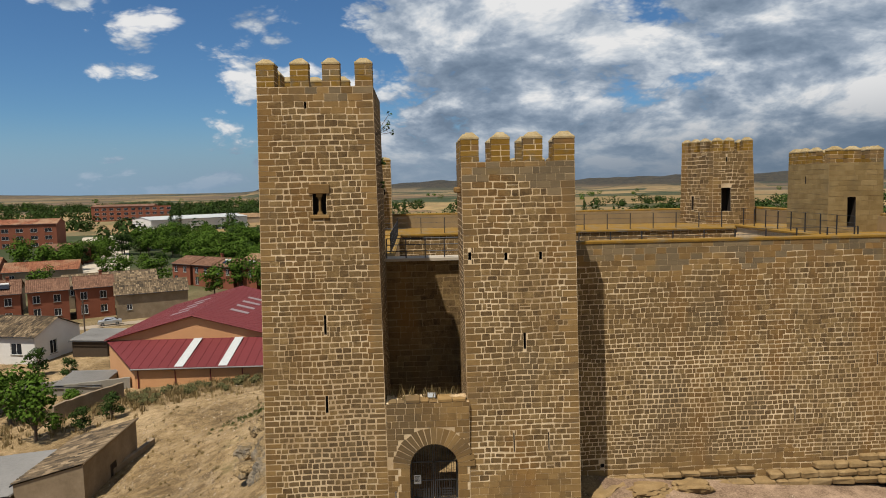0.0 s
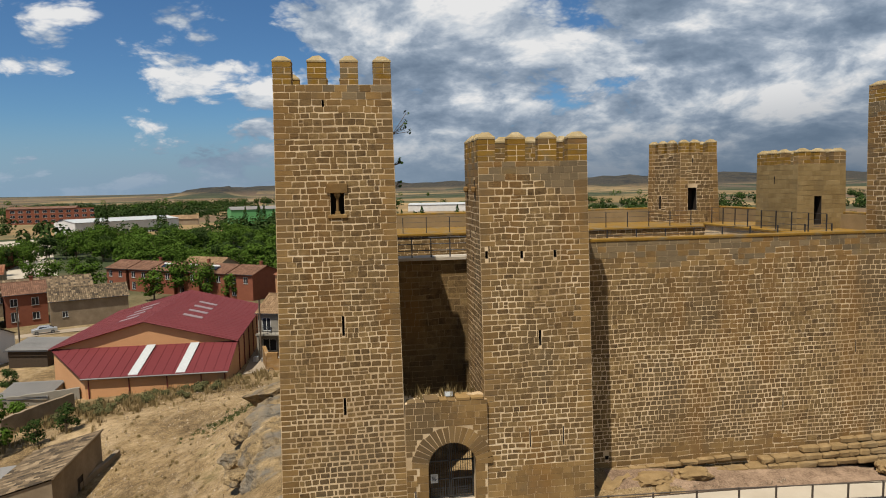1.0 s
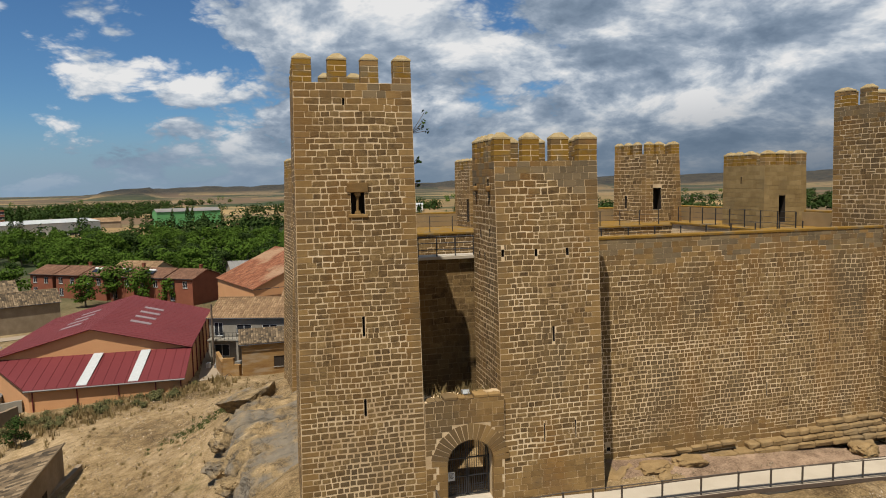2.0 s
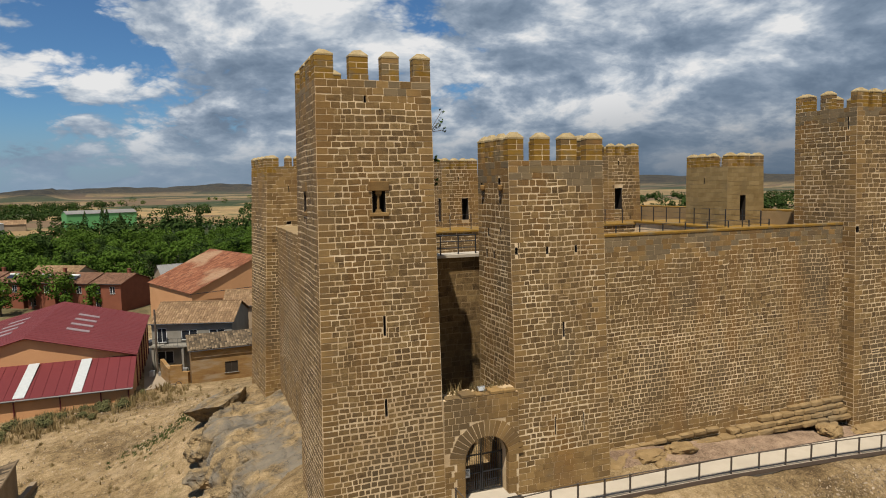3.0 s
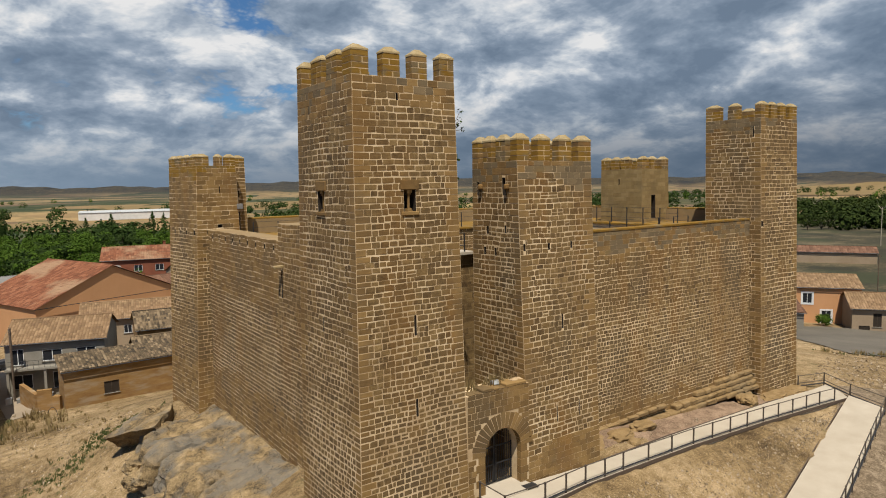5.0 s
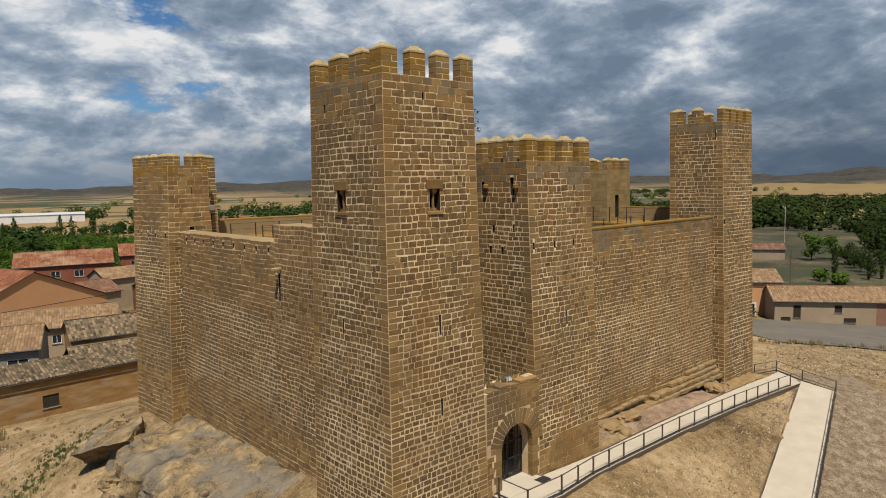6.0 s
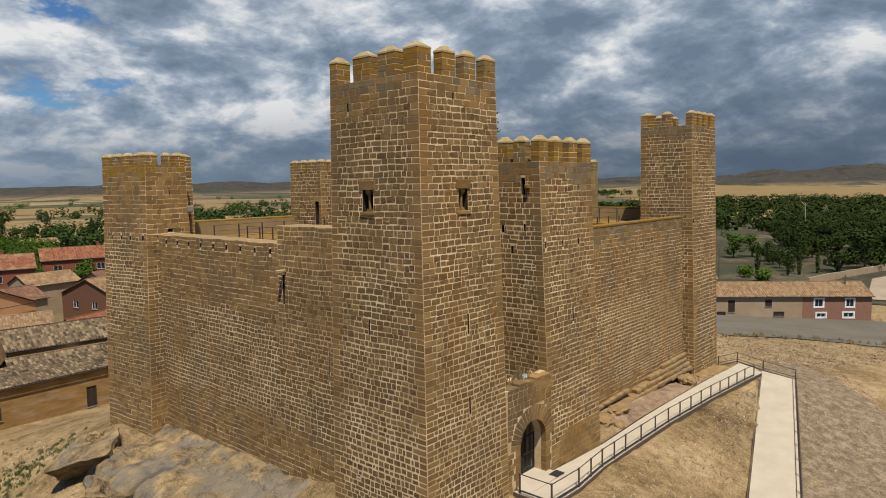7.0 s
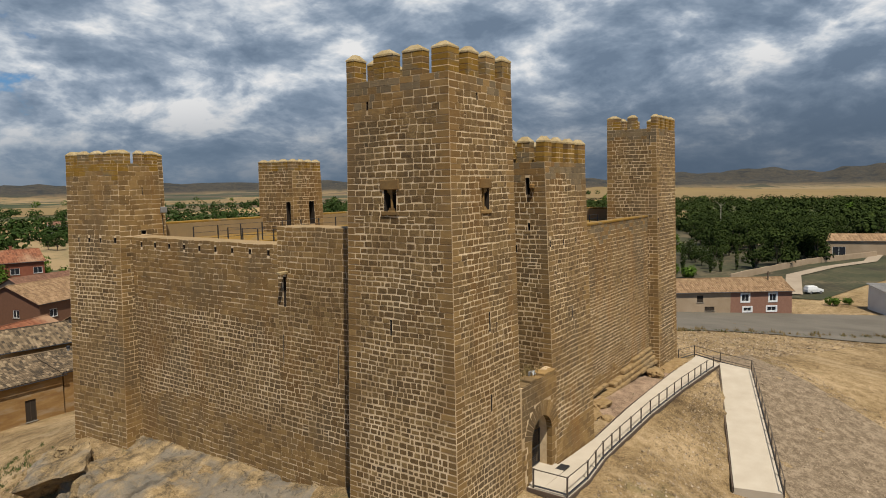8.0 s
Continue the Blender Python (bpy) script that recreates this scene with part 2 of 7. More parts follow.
def part(name, bm, mat, parent=None, label=""):
    me = bpy.data.meshes.new(name)
    bm.to_mesh(me)
    bm.free()
    for m in (mat if isinstance(mat, (list, tuple)) else [mat]):
        me.materials.append(m)
    ob = new(name, me)
    if parent is not None:
        ob.parent = parent
    if label:
        tagged(ob, label)
    return ob


def thing(name, label, category, loc=(0, 0, 0), rz=0.0, group="", kind=""):
    ob = new(name)
    ob.matrix_world = pose(*loc, 0, 0, rz)
    return tagged(ob, label, category, group, kind)


def box(bm, x0, x1, y0, y1, z0, z1, mi=0, m=None):
    vs = [Vector((x, y, z)) for z in (z0, z1) for y in (y0, y1) for x in (x0, x1)]
    v = [bm.verts.new(m @ p if m else p) for p in vs]
    for f in ((0, 2, 3, 1), (4, 5, 7, 6), (0, 1, 5, 4), (2, 6, 7, 3), (0, 4, 6, 2), (1, 3, 7, 5)):
        bm.faces.new([v[i] for i in f]).material_index = mi
    return v


def bevelled(bm, width):
    bmesh.ops.bevel(bm, geom=bm.edges[:], offset=width, segments=1, affect="EDGES", profile=0.5)
    return bm


def quad(bm, a, b, c, d, mi=0):
    f = bm.faces.new([bm.verts.new(p) for p in (a, b, c, d)])
    f.material_index = mi
    return f


def tube(bm, p, q, r, n=6, mi=0):
    p, q = Vector(p), Vector(q)
    rot = (q - p).to_track_quat("Z", "Y").to_matrix()
    rings = [[bm.verts.new(o + rot @ Vector((r * math.cos(6.2832 * i / n), r * math.sin(6.2832 * i / n), 0))) for i in range(n)] for o in (p, q)]
    for i in range(n):
        bm.faces.new((rings[0][i], rings[0][(i + 1) % n], rings[1][(i + 1) % n], rings[1][i])).material_index = mi
    bm.faces.new(rings[0][::-1]).material_index = mi
    bm.faces.new(rings[1]).material_index = mi


class Face:
    """A four-cornered wall face, seen from outside: bottom left, bottom right, top right, top left."""

    def __init__(self, a, b, c, d):
        self.a, self.b, self.c, self.d = (Vector(p) for p in (a, b, c, d))
        self.n = (self.b - self.a).cross(self.d - self.a).normalized()
        self.w, self.h = (self.b - self.a).length, (self.d - self.a).length

    def at(self, s, t):
        return self.a.lerp(self.b, s).lerp(self.d.lerp(self.c, s), t)

    def holes(self, items):
        """Openings given as (left, right, bottom, top, depth) in metres along the face and in height above its foot, as shares."""
        return [(x0 / self.w, x1 / self.w, z0 / self.h, z1 / self.h, dp) for x0, x1, z0, z1, dp in items]


def face_mesh(bm, f, holes=(), mi=0, dark=1, side=1):
    ss = sorted({*(i / 8 for i in range(9)), *(v for h in holes for v in h[:2])})
    ts = sorted({*(i / 8 for i in range(9)), *(v for h in holes for v in h[2:4])})
    for s0, s1 in zip(ss, ss[1:]):
        for t0, t1 in zip(ts, ts[1:]):
            sm, tm = (s0 + s1) / 2, (t0 + t1) / 2
            if any(h[0] < sm < h[1] and h[2] < tm < h[3] for h in holes):
                continue
            quad(bm, f.at(s0, t0), f.at(s1, t0), f.at(s1, t1), f.at(s0, t1), mi)
    # recess sides and backs get the near-black material, shade put into their colour
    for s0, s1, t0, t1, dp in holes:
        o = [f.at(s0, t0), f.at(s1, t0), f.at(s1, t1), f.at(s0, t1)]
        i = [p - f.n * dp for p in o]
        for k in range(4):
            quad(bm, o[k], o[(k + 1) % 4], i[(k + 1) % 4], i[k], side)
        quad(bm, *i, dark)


# ---- masonry ----
rng = random.Random(11)


def stone_shape(seed):
    r = random.Random(seed)
    ring = []
    for cx, cz, dx, dz in ((-1, -1, 0, 1), (1, -1, -1, 0), (1, 1, 0, -1), (-1, 1, 1, 0)):
        c1, c2 = r.uniform(0.04, 0.20), r.uniform(0.02, 0.09)
        jx, jz = r.uniform(-0.025, 0.02), r.uniform(-0.07, 0.045)
        px, pz = cx * (0.5 + jx), cz * (0.5 + jz)
        first = (px, pz - cz * c1) if dx == 0 else (px - cx * c2, pz)
        second = (px - cx * c2, pz) if dx == 0 else (px, pz - cz * c1)
        ring += [first, second]
    out = [(x, 0.02, z) for x, z in ring]
    k = r.uniform(0.955, 0.985)
    out += [(x * (k + 0.025) + r.uniform(-0.01, 0.01), -r.uniform(0.010, 0.024), z * k + r.uniform(-0.015, 0.015)) for x, z in ring]
    out.append((r.uniform(-0.1, 0.1), -r.uniform(0.016, 0.036), r.uniform(-0.1, 0.1)))
    fs = [(i, (i + 1) % 8, 8 + (i + 1) % 8, 8 + i) for i in range(8)] + [(8 + i, 8 + (i + 1) % 8, 16) for i in range(8)]
    return out, fs


SHAPES = [stone_shape(100 + i) for i in range(28)]


def block_shape(seed):
    r = random.Random(seed)
    out, fs = [], []
    for y, k in ((0.02, 1.0), (-0.018, 1.0), (-0.028, 0.94)):
        out += [(-0.5 * k + r.uniform(-.012, .012), y, -0.5 * k + r.uniform(-.02, .02)), (0.5 * k + r.uniform(-.012, .012), y, -0.5 * k + r.uniform(-.02, .02)), (0.5 * k, y, 0.5 * k + r.uniform(-.02, .02)), (-0.5 * k, y, 0.5 * k)]
    for b in (0, 4):
        fs += [(b + i, b + (i + 1) % 4, b + 4 + (i + 1) % 4, b + 4 + i) for i in range(4)]
    fs.append((8, 9, 10, 11))
    return out, fs


BLOCKS = [block_shape(300 + i) for i in range(8)]
PIECE_MESHES = {}


def lay(face, zones, holes=(), seed=0, quoin=(True, True), skip=None):
    """Courses of stones over a face. zones: rows of (from height, course low, course high, length low, length high, joint, kind), lowest first;
    kind: 'rubble', 'grey', 'ashlar'. Returns stones as (place, x axis, z axis, normal, width, height, kind)."""
    r = random.Random(seed)
    res, v, row = [], 0.0, 0
    while v < face.h - 0.06:
        z = [q for q in zones if q[0] <= v + 0.01][-1]
        _, c0, c1, l0, l1, joint, kind = z
        ch = min(r.uniform(c0, c1), face.h - v)
        t0, t1 = v / face.h, (v + ch) / face.h
        wrow = (face.at(1, t0) - face.at(0, t0)).length
        u = 0.0
        while u < wrow - 0.05:
            ln = r.uniform(l0, l1) * (1.0 if r.random() > 0.12 else 0.6)
            if quoin[0] and u == 0.0:
                ln = (0.72, 0.46)[row % 2] * r.uniform(0.9, 1.1)
            left = wrow - u - ln
            if quoin[1] and left < l1 * 0.9 and left > 0.05:
                q = (0.46, 0.72)[row % 2]
                ln = max(0.2, wrow - u - q) if wrow - u > q + 0.2 else wrow - u
            if wrow - u - ln < 0.16:
                ln = wrow - u
            s0, s1 = u / wrow, (u + ln) / wrow
            # stones stop at both sides of an opening
            spans = [(s0, s1)]
            for h in holes:
                if t0 < h[3] - 0.002 and t1 > h[2] + 0.002:
                    spans = [q for s in spans for q in (((s[0], min(s[1], h[0])), (max(s[0], h[1]), s[1])) if s[0] < h[1] and s[1] > h[0] else (s,)) if (q[1] - q[0]) * wrow > 0.09]
            for s0, s1 in spans:
                sm, tm = (s0 + s1) / 2, (t0 + t1) / 2
                p = face.at(sm, tm)
                if skip and skip(p):
                    continue
                zz = [q for q in zones if q[0] <= max(0.0, v + 1.1 * noise.noise(Vector((sm * wrow * 0.4, v * 0.3, seed + 3.0)))) + 0.01][-1]
                joint, kind = zz[5], zz[6]
                edge = (quoin[0] and s0 < 0.001) or (quoin[1] and s1 > 0.999)
                k = "ashlar" if edge and kind == "rubble" else kind
                j = max(joint, 0.022 if edge else 0.0) * r.uniform(0.65, 1.35)
                if kind == "rubble":
                    # pointing washed out here and there, smeared over elsewhere
                    j *= max(0.75, min(1.3, 1.05 + 0.9 * noise.noise(Vector((sm * wrow * 0.22, v * 0.3, seed * 1.7)))))
                split = k == "rubble" and ch > 0.3 and r.random() < 0.10
                xa = (face.at(1, tm) - face.at(0, tm)).normalized()
                za = (face.at(sm, 1) - face.at(sm, 0)).normalized()
                nl = xa.cross(za).normalized()
                sw = (s1 - s0) * wrow
                if split:
                    for dz in (-0.25, 0.25):
                        res.append((p + za * ch * dz, xa, za, nl, sw - j, ch / 2 - j, k))
                else:
                    if k in ("rubble", "worn"):
                        # courses wander a little
                        q = Vector((sm * wrow * 0.55, v * 0.55, seed))
                        fade = min(1.0, sm * wrow / 1.2, (1 - sm) * wrow / 1.2)
                        dz = 0.06 * noise.noise(q) * fade + r.uniform(-0.015, 0.015)
                        tilt = (noise.noise(q + Vector((0.1, 0, 0))) - noise.noise(q)) * 0.06 * fade / 0.18 + r.uniform(-0.02, 0.02)
                        xr = (xa + za * tilt).normalized()
                        zr = (za - xa * tilt).normalized()
                        res.append((p + za * dz, xr, zr, nl, sw - j, ch * r.uniform(0.95, 1.05) - j, k))
                    else:
                        kk = k if k != "grey" or r.random() < 0.7 else "ashlar"
                        res.append((p, xa, za, nl, sw - j, ch - j, kk))
            u += ln
        v += ch
        row += 1
    return res


ROUGH = ("rubble", "worn")
KIND_MAT = {"smooth": M_SMOOTH, "rubble": M_STONE, "worn": M_ASHLAR, "grey": M_GREY, "ashlar": M_ASHLAR, "lichen": M_LICHEN}
PENDING = []


def piece_mesh(kind, i):
    key = (kind, i)
    if key not in PIECE_MESHES:
        vs, fs = (BLOCKS if kind not in ROUGH else SHAPES)[i]
        me = bpy.data.meshes.new("stone")
        me.from_pydata(vs, [], fs)
        me.materials.append(KIND_MAT[kind])
        PIECE_MESHES[key] = me
    return PIECE_MESHES[key]


def set_stones(owner, stones, band, singles=300, seed=5):
    """Keeps the stones for the end of the file: those in the band of heights as pieces of their own, up to the number given, the rest joined."""
    PENDING.append((owner, stones, band, singles, seed))


def make_stones():
    for owner, stones, band, singles, seed in PENDING:
        r = random.Random(seed)
        apart, rest = [], []
        for s in stones:
            (apart if band[0] <= s[0].z <= band[1] and len(apart) < singles else rest).append(s)
        kinds = list(KIND_MAT)
        verts, faces, mats = [], [], []
        for p, xa, za, n, w, h, kind in rest:
            shapes = BLOCKS if kind not in ROUGH else SHAPES
            vs, fs = shapes[r.randrange(len(shapes))]
            push = r.uniform(0.12, 0.42)
            base = len(verts)
            for x, y, z in vs:
                q = p + xa * (x * w) - n * (y * push) + za * (z * h)
                verts.append(q[:])
            for f in fs:
                faces.append([base + i for i in f])
                mats.append(kinds.index(kind))
        if faces:
            me = bpy.data.meshes.new("masonry")
            me.from_pydata(verts, [], faces)
            for k in kinds:
                me.materials.append(KIND_MAT[k])
            me.polygons.foreach_set("material_index", mats)
            ob = new("masonry", me)
            ob.parent = owner
            tagged(ob, "courses of brown sandstone blocks in pale mortar", "", "", "stuff")
        for p, xa, za, n, w, h, kind in apart:
            shapes = BLOCKS if kind not in ROUGH else SHAPES
            ob = new("stone", piece_mesh(kind, r.randrange(len(shapes))))
            ob.parent = owner
            push = r.uniform(0.12, 0.42)
            rot = Matrix((xa * w, -n * push, za * h)).transposed().to_4x4()
            rot.translation = p
            ob.matrix_basis = rot


# ---- the ground ----
GROUND = [
    (-1, 29.0, -0.3), (3, 29.0, -0.4), (8, 29.2, -0.75), (16, 29.7, -1.15), (25, 30, -1.6), (12, 31.9, -0.6), (20, 31.9, -0.95), (27, 31.6, -1.5), (33.5, 31.5, -1.75), (33.5, 26.5, -2.0),
    (2, 27.3, -0.22), (8, 27.9, -0.52), (15, 28.3, -0.88), (22, 28.5, -1.18), (0, 27.45, -0.12), (5, 28.0, -0.34), (11.5, 28.4, -0.68), (18.5, 28.6, -1.02), (25.5, 28.55, -1.40)]
GROUND += [
    (22, 24.4, -2.75), (13, 21.6, -3.6), (11, 23.6, -3.35), (10.7, 26.6, -1.45), (5, 26.5, -0.9), (18.6, 27.7, -1.6), (25.6, 20, -4.3), (-1, 26, -0.9),
    (-8, 30, -0.8), (-7.5, 37, -0.3), (-7.5, 48, -1.5), (-7.5, 60, -1.5), (-12.9, 49, -4.9), (-12.4, 44.5, -4.6), (-11.8, 40.5, -4.2),
    (-18, 55, -6.6), (-13.6, 55.6, -4.7), (-14.8, 58.2, -5.4), (-17.5, 63.5, -7.0), (-16, 67, -6.6), (-22, 74, -8.0), (-23, 65, -7.8), (-29, 70.7, -8.3), (-10, 69, -5.2),
    (-3.7, 80, -7.0), (27, 26.3, -2.35), (16.5, 23.2, -3.1), (30.5, 27.6, -2.0), (19.5, 24.8, -2.95), (9, 86.6, -9.0), (0, 87.6, -9.1), (-9, 88.5, -9.2)]
GROUND += [
    (-19.6, 86.7, -9.0), (-35, 85, -9.9), (-13, 93, -9.8), (-47, 111, -11), (-3, 119, -11), (-60, 130, -11.2), (63, 34, -5.2), (99, 43, -9.9),
    (117, 35, -11.4), (45, 28, -3.2), (40, 8, -6), (10, 2, -8), (-20, 8, -8), (-22, 30, -7.5), (-28, 48, -8.6), (15, 68, -2.5), (36, 50, -2.5),
    (34, 70, -5), (15, 85, -8), (-60, 60, -12), (60, 90, -10), (30, 130, -11), (70, -10, -9), (-50, -20, -12), (-15, 38, -5)]
_G = np.array(GROUND, float)
_D = np.linalg.norm(_G[:, None, :2] - _G[None, :, :2], axis=2)
_W = np.linalg.solve(_D + np.eye(len(_G)) * 0.02, _G[:, 2] + 10.0)
FLAT = -11.5


def hills(x, y):
    """Far rises: a long dark ridge and mesas on the horizon."""
    az = np.degrees(np.arctan2(x, y))
    d = np.hypot(x, y)
    z = np.zeros_like(d)
    for a0, aw, d0, dw, hh in ((-11.4, 2.1, 2600, 220, 42), (-9.5, 5.5, 3100, 300, 22), (12, 16, 3900, 500, 52), (33, 18, 4000, 600, 68), (62, 16, 3800, 600, 58),
                               (80, 9, 3300, 500, 80), (98, 16, 2900, 500, 88), (-2, 9, 4200, 400, 50), (22, 5, 2700, 240, 40), (50, 9, 2900, 300, 42), (73, 9, 2300, 300, 38),
                               (-48, 18, 4300, 300, 30)):
        da = (az - a0) / aw
        q = np.exp(-da ** 4) * np.exp(-((d - d0) / dw) ** 2)
        z = np.maximum(z, hh * np.minimum(q * 1.5, 1.0))
    rough = 0.82 + 0.09 * np.sin(az * 0.9 + d / 630) + 0.07 * np.cos(az * 0.43 + 2 + d / 410) + 0.05 * np.sin(az * 2.9 + d / 250)
    return z * rough


def ground_z(x, y):
    x, y = np.asarray(x, float), np.asarray(y, float)
    r = np.sqrt((x[..., None] - _G[:, 0]) ** 2 + (y[..., None] - _G[:, 1]) ** 2)
    near = r @ _W - 10.0
    # the ground lies just under both ramps
    outer = np.interp(x, [-1.35, 1.2, 4.4, 7.5, 14.2, 22, 29.3, 33.2], [27.75, 27.75, 28.2, 28.4, 28.75, 28.85, 28.75, 28.6])
    on = (x > -1.8) & (x < 34.5) & (y > outer - 0.1) & (y < 30.0 + x * 0.04 + 0.5)
    near = np.where(on, np.minimum(near, -0.17 - 1.62 * np.clip(x / 33.0, 0, 1)), near)
    s = np.clip((33.05 - x) / 21.75, 0, 1)
    on = (x > 10.5) & (x < 34.5) & (y < 28.72 - 5.9 * (33.6 - x) / 22.6 + 0.25) & (y > 25.9 - 5.6 * (32.5 - x) / 20.9 - 0.3)
    near = np.where(on, np.minimum(near, -1.74 - 1.5 * s), near)
    d = np.hypot(x - 5, y - 50)
    k = np.clip((d - 85) / 70, 0, 1)
    k = k * k * (3 - 2 * k)
    bump = 0.10 * np.sin(x * 0.9 + 1.3 * np.sin(y * 0.6)) * np.cos(y * 0.8 + 0.7 * x) + 0.05 * np.sin(x * 2.3 + y * 1.7)
    far = FLAT + 1.2 * np.sin(x / 90) * np.cos(y / 120) + hills(x, y)
    return near * (1 - k) + far * k + bump * (1 - k) * 0.5


def axis_lines(lo, hi, step, reach, grow):
    mid = list(np.arange(lo, hi + step / 2, step))
    out, s, v = [], step, hi
    while v < reach:
        s *= grow
        v += s
        out.append(v)
    left, s, v = [], step, lo
    while v > -reach:
        s *= grow
        v -= s
        left.append(v)
    return np.array(left[::-1] + mid + out)


def ground_material():
    m = bpy.data.materials.new("dry_ground")
    m.use_nodes = True
    nt = m.node_tree
    nt.nodes.clear()
    N, L = nt.nodes.new, nt.links.new
    geo = N("ShaderNodeNewGeometry")

    def mth(op, a, b=0.0):
        n = N("ShaderNodeMath")
        n.operation = op
        for i, v in enumerate((a, b)):
            if isinstance(v, (int, float)):
                n.inputs[i].default_value = v
            else:
                L(v, n.inputs[i])
        return n.outputs[0]

    def nz(sc, det, ro=0.6, squash=(1, 1, 1)):
        mp = N("ShaderNodeMapping")
        mp.inputs["Scale"].default_value = squash
        L(geo.outputs["Position"], mp.inputs[0])
        n = N("ShaderNodeTexNoise")
        n.inputs["Scale"].default_value, n.inputs["Detail"].default_value, n.inputs["Roughness"].default_value = sc, det, ro
        L(mp.outputs[0], n.inputs["Vector"])
        return n.outputs["Fac"]

    def ramp(fac, stops, mode="LINEAR"):
        n = N("ShaderNodeValToRGB")
        n.color_ramp.interpolation = mode
        while len(n.color_ramp.elements) < len(stops):
            n.color_ramp.elements.new(0.5)
        for e, (p, c) in zip(n.color_ramp.elements, stops):
            e.position, e.color = p, (*c, 1)
        L(fac, n.inputs[0])
        return n.outputs[0]

    def mix(f, a, b):
        n = N("ShaderNodeMix")
        n.data_type = "RGBA"
        L(f, n.inputs["Factor"])
        L(a, n.inputs["A"])
        L(b, n.inputs["B"])
        return n.outputs["Result"]

    n1, n2, n3 = nz(0.12, 6), nz(1.3, 6, 0.65), nz(9, 8, 0.85)
    dirt = ramp(mth("ADD", mth("MULTIPLY", n1, 0.30), mth("ADD", mth("MULTIPLY", n2, 0.24), mth("MULTIPLY", n3, 0.46))),
                [(0.42, (0.060, 0.039, 0.019)), (0.47, (0.140, 0.094, 0.044)), (0.52, (0.215, 0.148, 0.073)), (0.59, (0.35, 0.255, 0.145))])
    peb = N("ShaderNodeTexVoronoi")
    peb.inputs["Scale"].default_value = 7.0
    L(geo.outputs["Position"], peb.inputs["Vector"])
    pebc = N("ShaderNodeSeparateColor")
    L(peb.outputs["Color"], pebc.inputs[0])
    spot = mth("MULTIPLY", mth("LESS_THAN", peb.outputs["Distance"], 0.27), mth("GREATER_THAN", pebc.outputs[0], 0.45))
    dirt = mix(mth("MULTIPLY", spot, 0.7), dirt, ramp(pebc.outputs[1], [(0.0, (0.09, 0.062, 0.034)), (0.5, (0.22, 0.155, 0.085)), (1.0, (0.36, 0.275, 0.17))]))
    # pale worn streaks across the slope
    streak = ramp(nz(0.35, 7, 0.75, (1.0, 0.35, 1.0)), [(0.52, (0, 0, 0)), (0.66, (0.6, 0.6, 0.6))])
    dirt = mix(streak, dirt, ramp(n3, [(0.35, (0.20, 0.145, 0.082)), (0.65, (0.42, 0.315, 0.19))]))
    scrub = ramp(n2, [(0.35, (0.07, 0.065, 0.028)), (0.55, (0.15, 0.115, 0.05)), (0.7, (0.23, 0.175, 0.09))])
    near = mix(ramp(nz(0.22, 6, 0.7), [(0.58, (0, 0, 0)), (0.68, (0.7, 0.7, 0.7))]), dirt, scrub)
    vor = N("ShaderNodeTexVoronoi")
    vor.inputs["Scale"].default_value = 0.0042
    mp = N("ShaderNodeMapping")
    mp.inputs["Scale"].default_value = (1.0, 1.35, 0)
    mp.inputs["Rotation"].default_value = (0, 0, 0.5)
    L(geo.outputs["Position"], mp.inputs[0])
    L(mp.outputs[0], vor.inputs["Vector"])
    sepc = N("ShaderNodeSeparateColor")
    L(vor.outputs["Color"], sepc.inputs[0])
    fields = ramp(sepc.outputs[0], [(0.0, (0.21, 0.140, 0.066)), (0.2, (0.060, 0.058, 0.028)), (0.34, (0.27, 0.185, 0.085)), (0.5, (0.035, 0.044, 0.018)), (0.62, (0.13, 0.085, 0.050)), (0.78, (0.23, 0.165, 0.085)), (0.9, (0.028, 0.040, 0.016))], "CONSTANT")
    fields = mix(ramp(nz(0.02, 6, 0.7), [(0.5, (0, 0, 0)), (0.6, (0.8, 0.8, 0.8))]), fields, ramp(nz(0.05, 4), [(0.3, (0.038, 0.050, 0.020)), (0.7, (0.13, 0.105, 0.055))]))
    sep = N("ShaderNodeSeparateXYZ")
    L(geo.outputs["Position"], sep.inputs[0])
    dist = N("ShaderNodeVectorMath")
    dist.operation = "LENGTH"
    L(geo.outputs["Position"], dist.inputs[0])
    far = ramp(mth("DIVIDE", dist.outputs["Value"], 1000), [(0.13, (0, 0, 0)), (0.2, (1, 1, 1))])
    # land darkens and turns bluer with distance: haze put into the colour
    haze_mix = ramp(mth("DIVIDE", dist.outputs["Value"], 4000), [(0.2, (0, 0, 0)), (0.9, (0.5, 0.5, 0.5))])
    fields = mix(haze_mix, fields, ramp(nz(0.004, 5), [(0.4, (0.018, 0.026, 0.034)), (0.6, (0.050, 0.050, 0.046))]))
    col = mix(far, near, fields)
    # dark scrub on the hillsides, with a blue cast of haze put into the colour
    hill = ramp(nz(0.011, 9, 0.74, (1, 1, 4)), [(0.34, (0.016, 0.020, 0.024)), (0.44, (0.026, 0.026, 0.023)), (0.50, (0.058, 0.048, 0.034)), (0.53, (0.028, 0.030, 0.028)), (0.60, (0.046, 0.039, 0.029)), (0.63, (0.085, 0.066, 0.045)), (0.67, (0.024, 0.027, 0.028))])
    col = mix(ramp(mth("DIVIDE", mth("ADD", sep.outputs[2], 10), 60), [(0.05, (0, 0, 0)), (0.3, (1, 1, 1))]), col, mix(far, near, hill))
    b = N("ShaderNodeBsdfPrincipled")
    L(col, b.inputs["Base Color"])
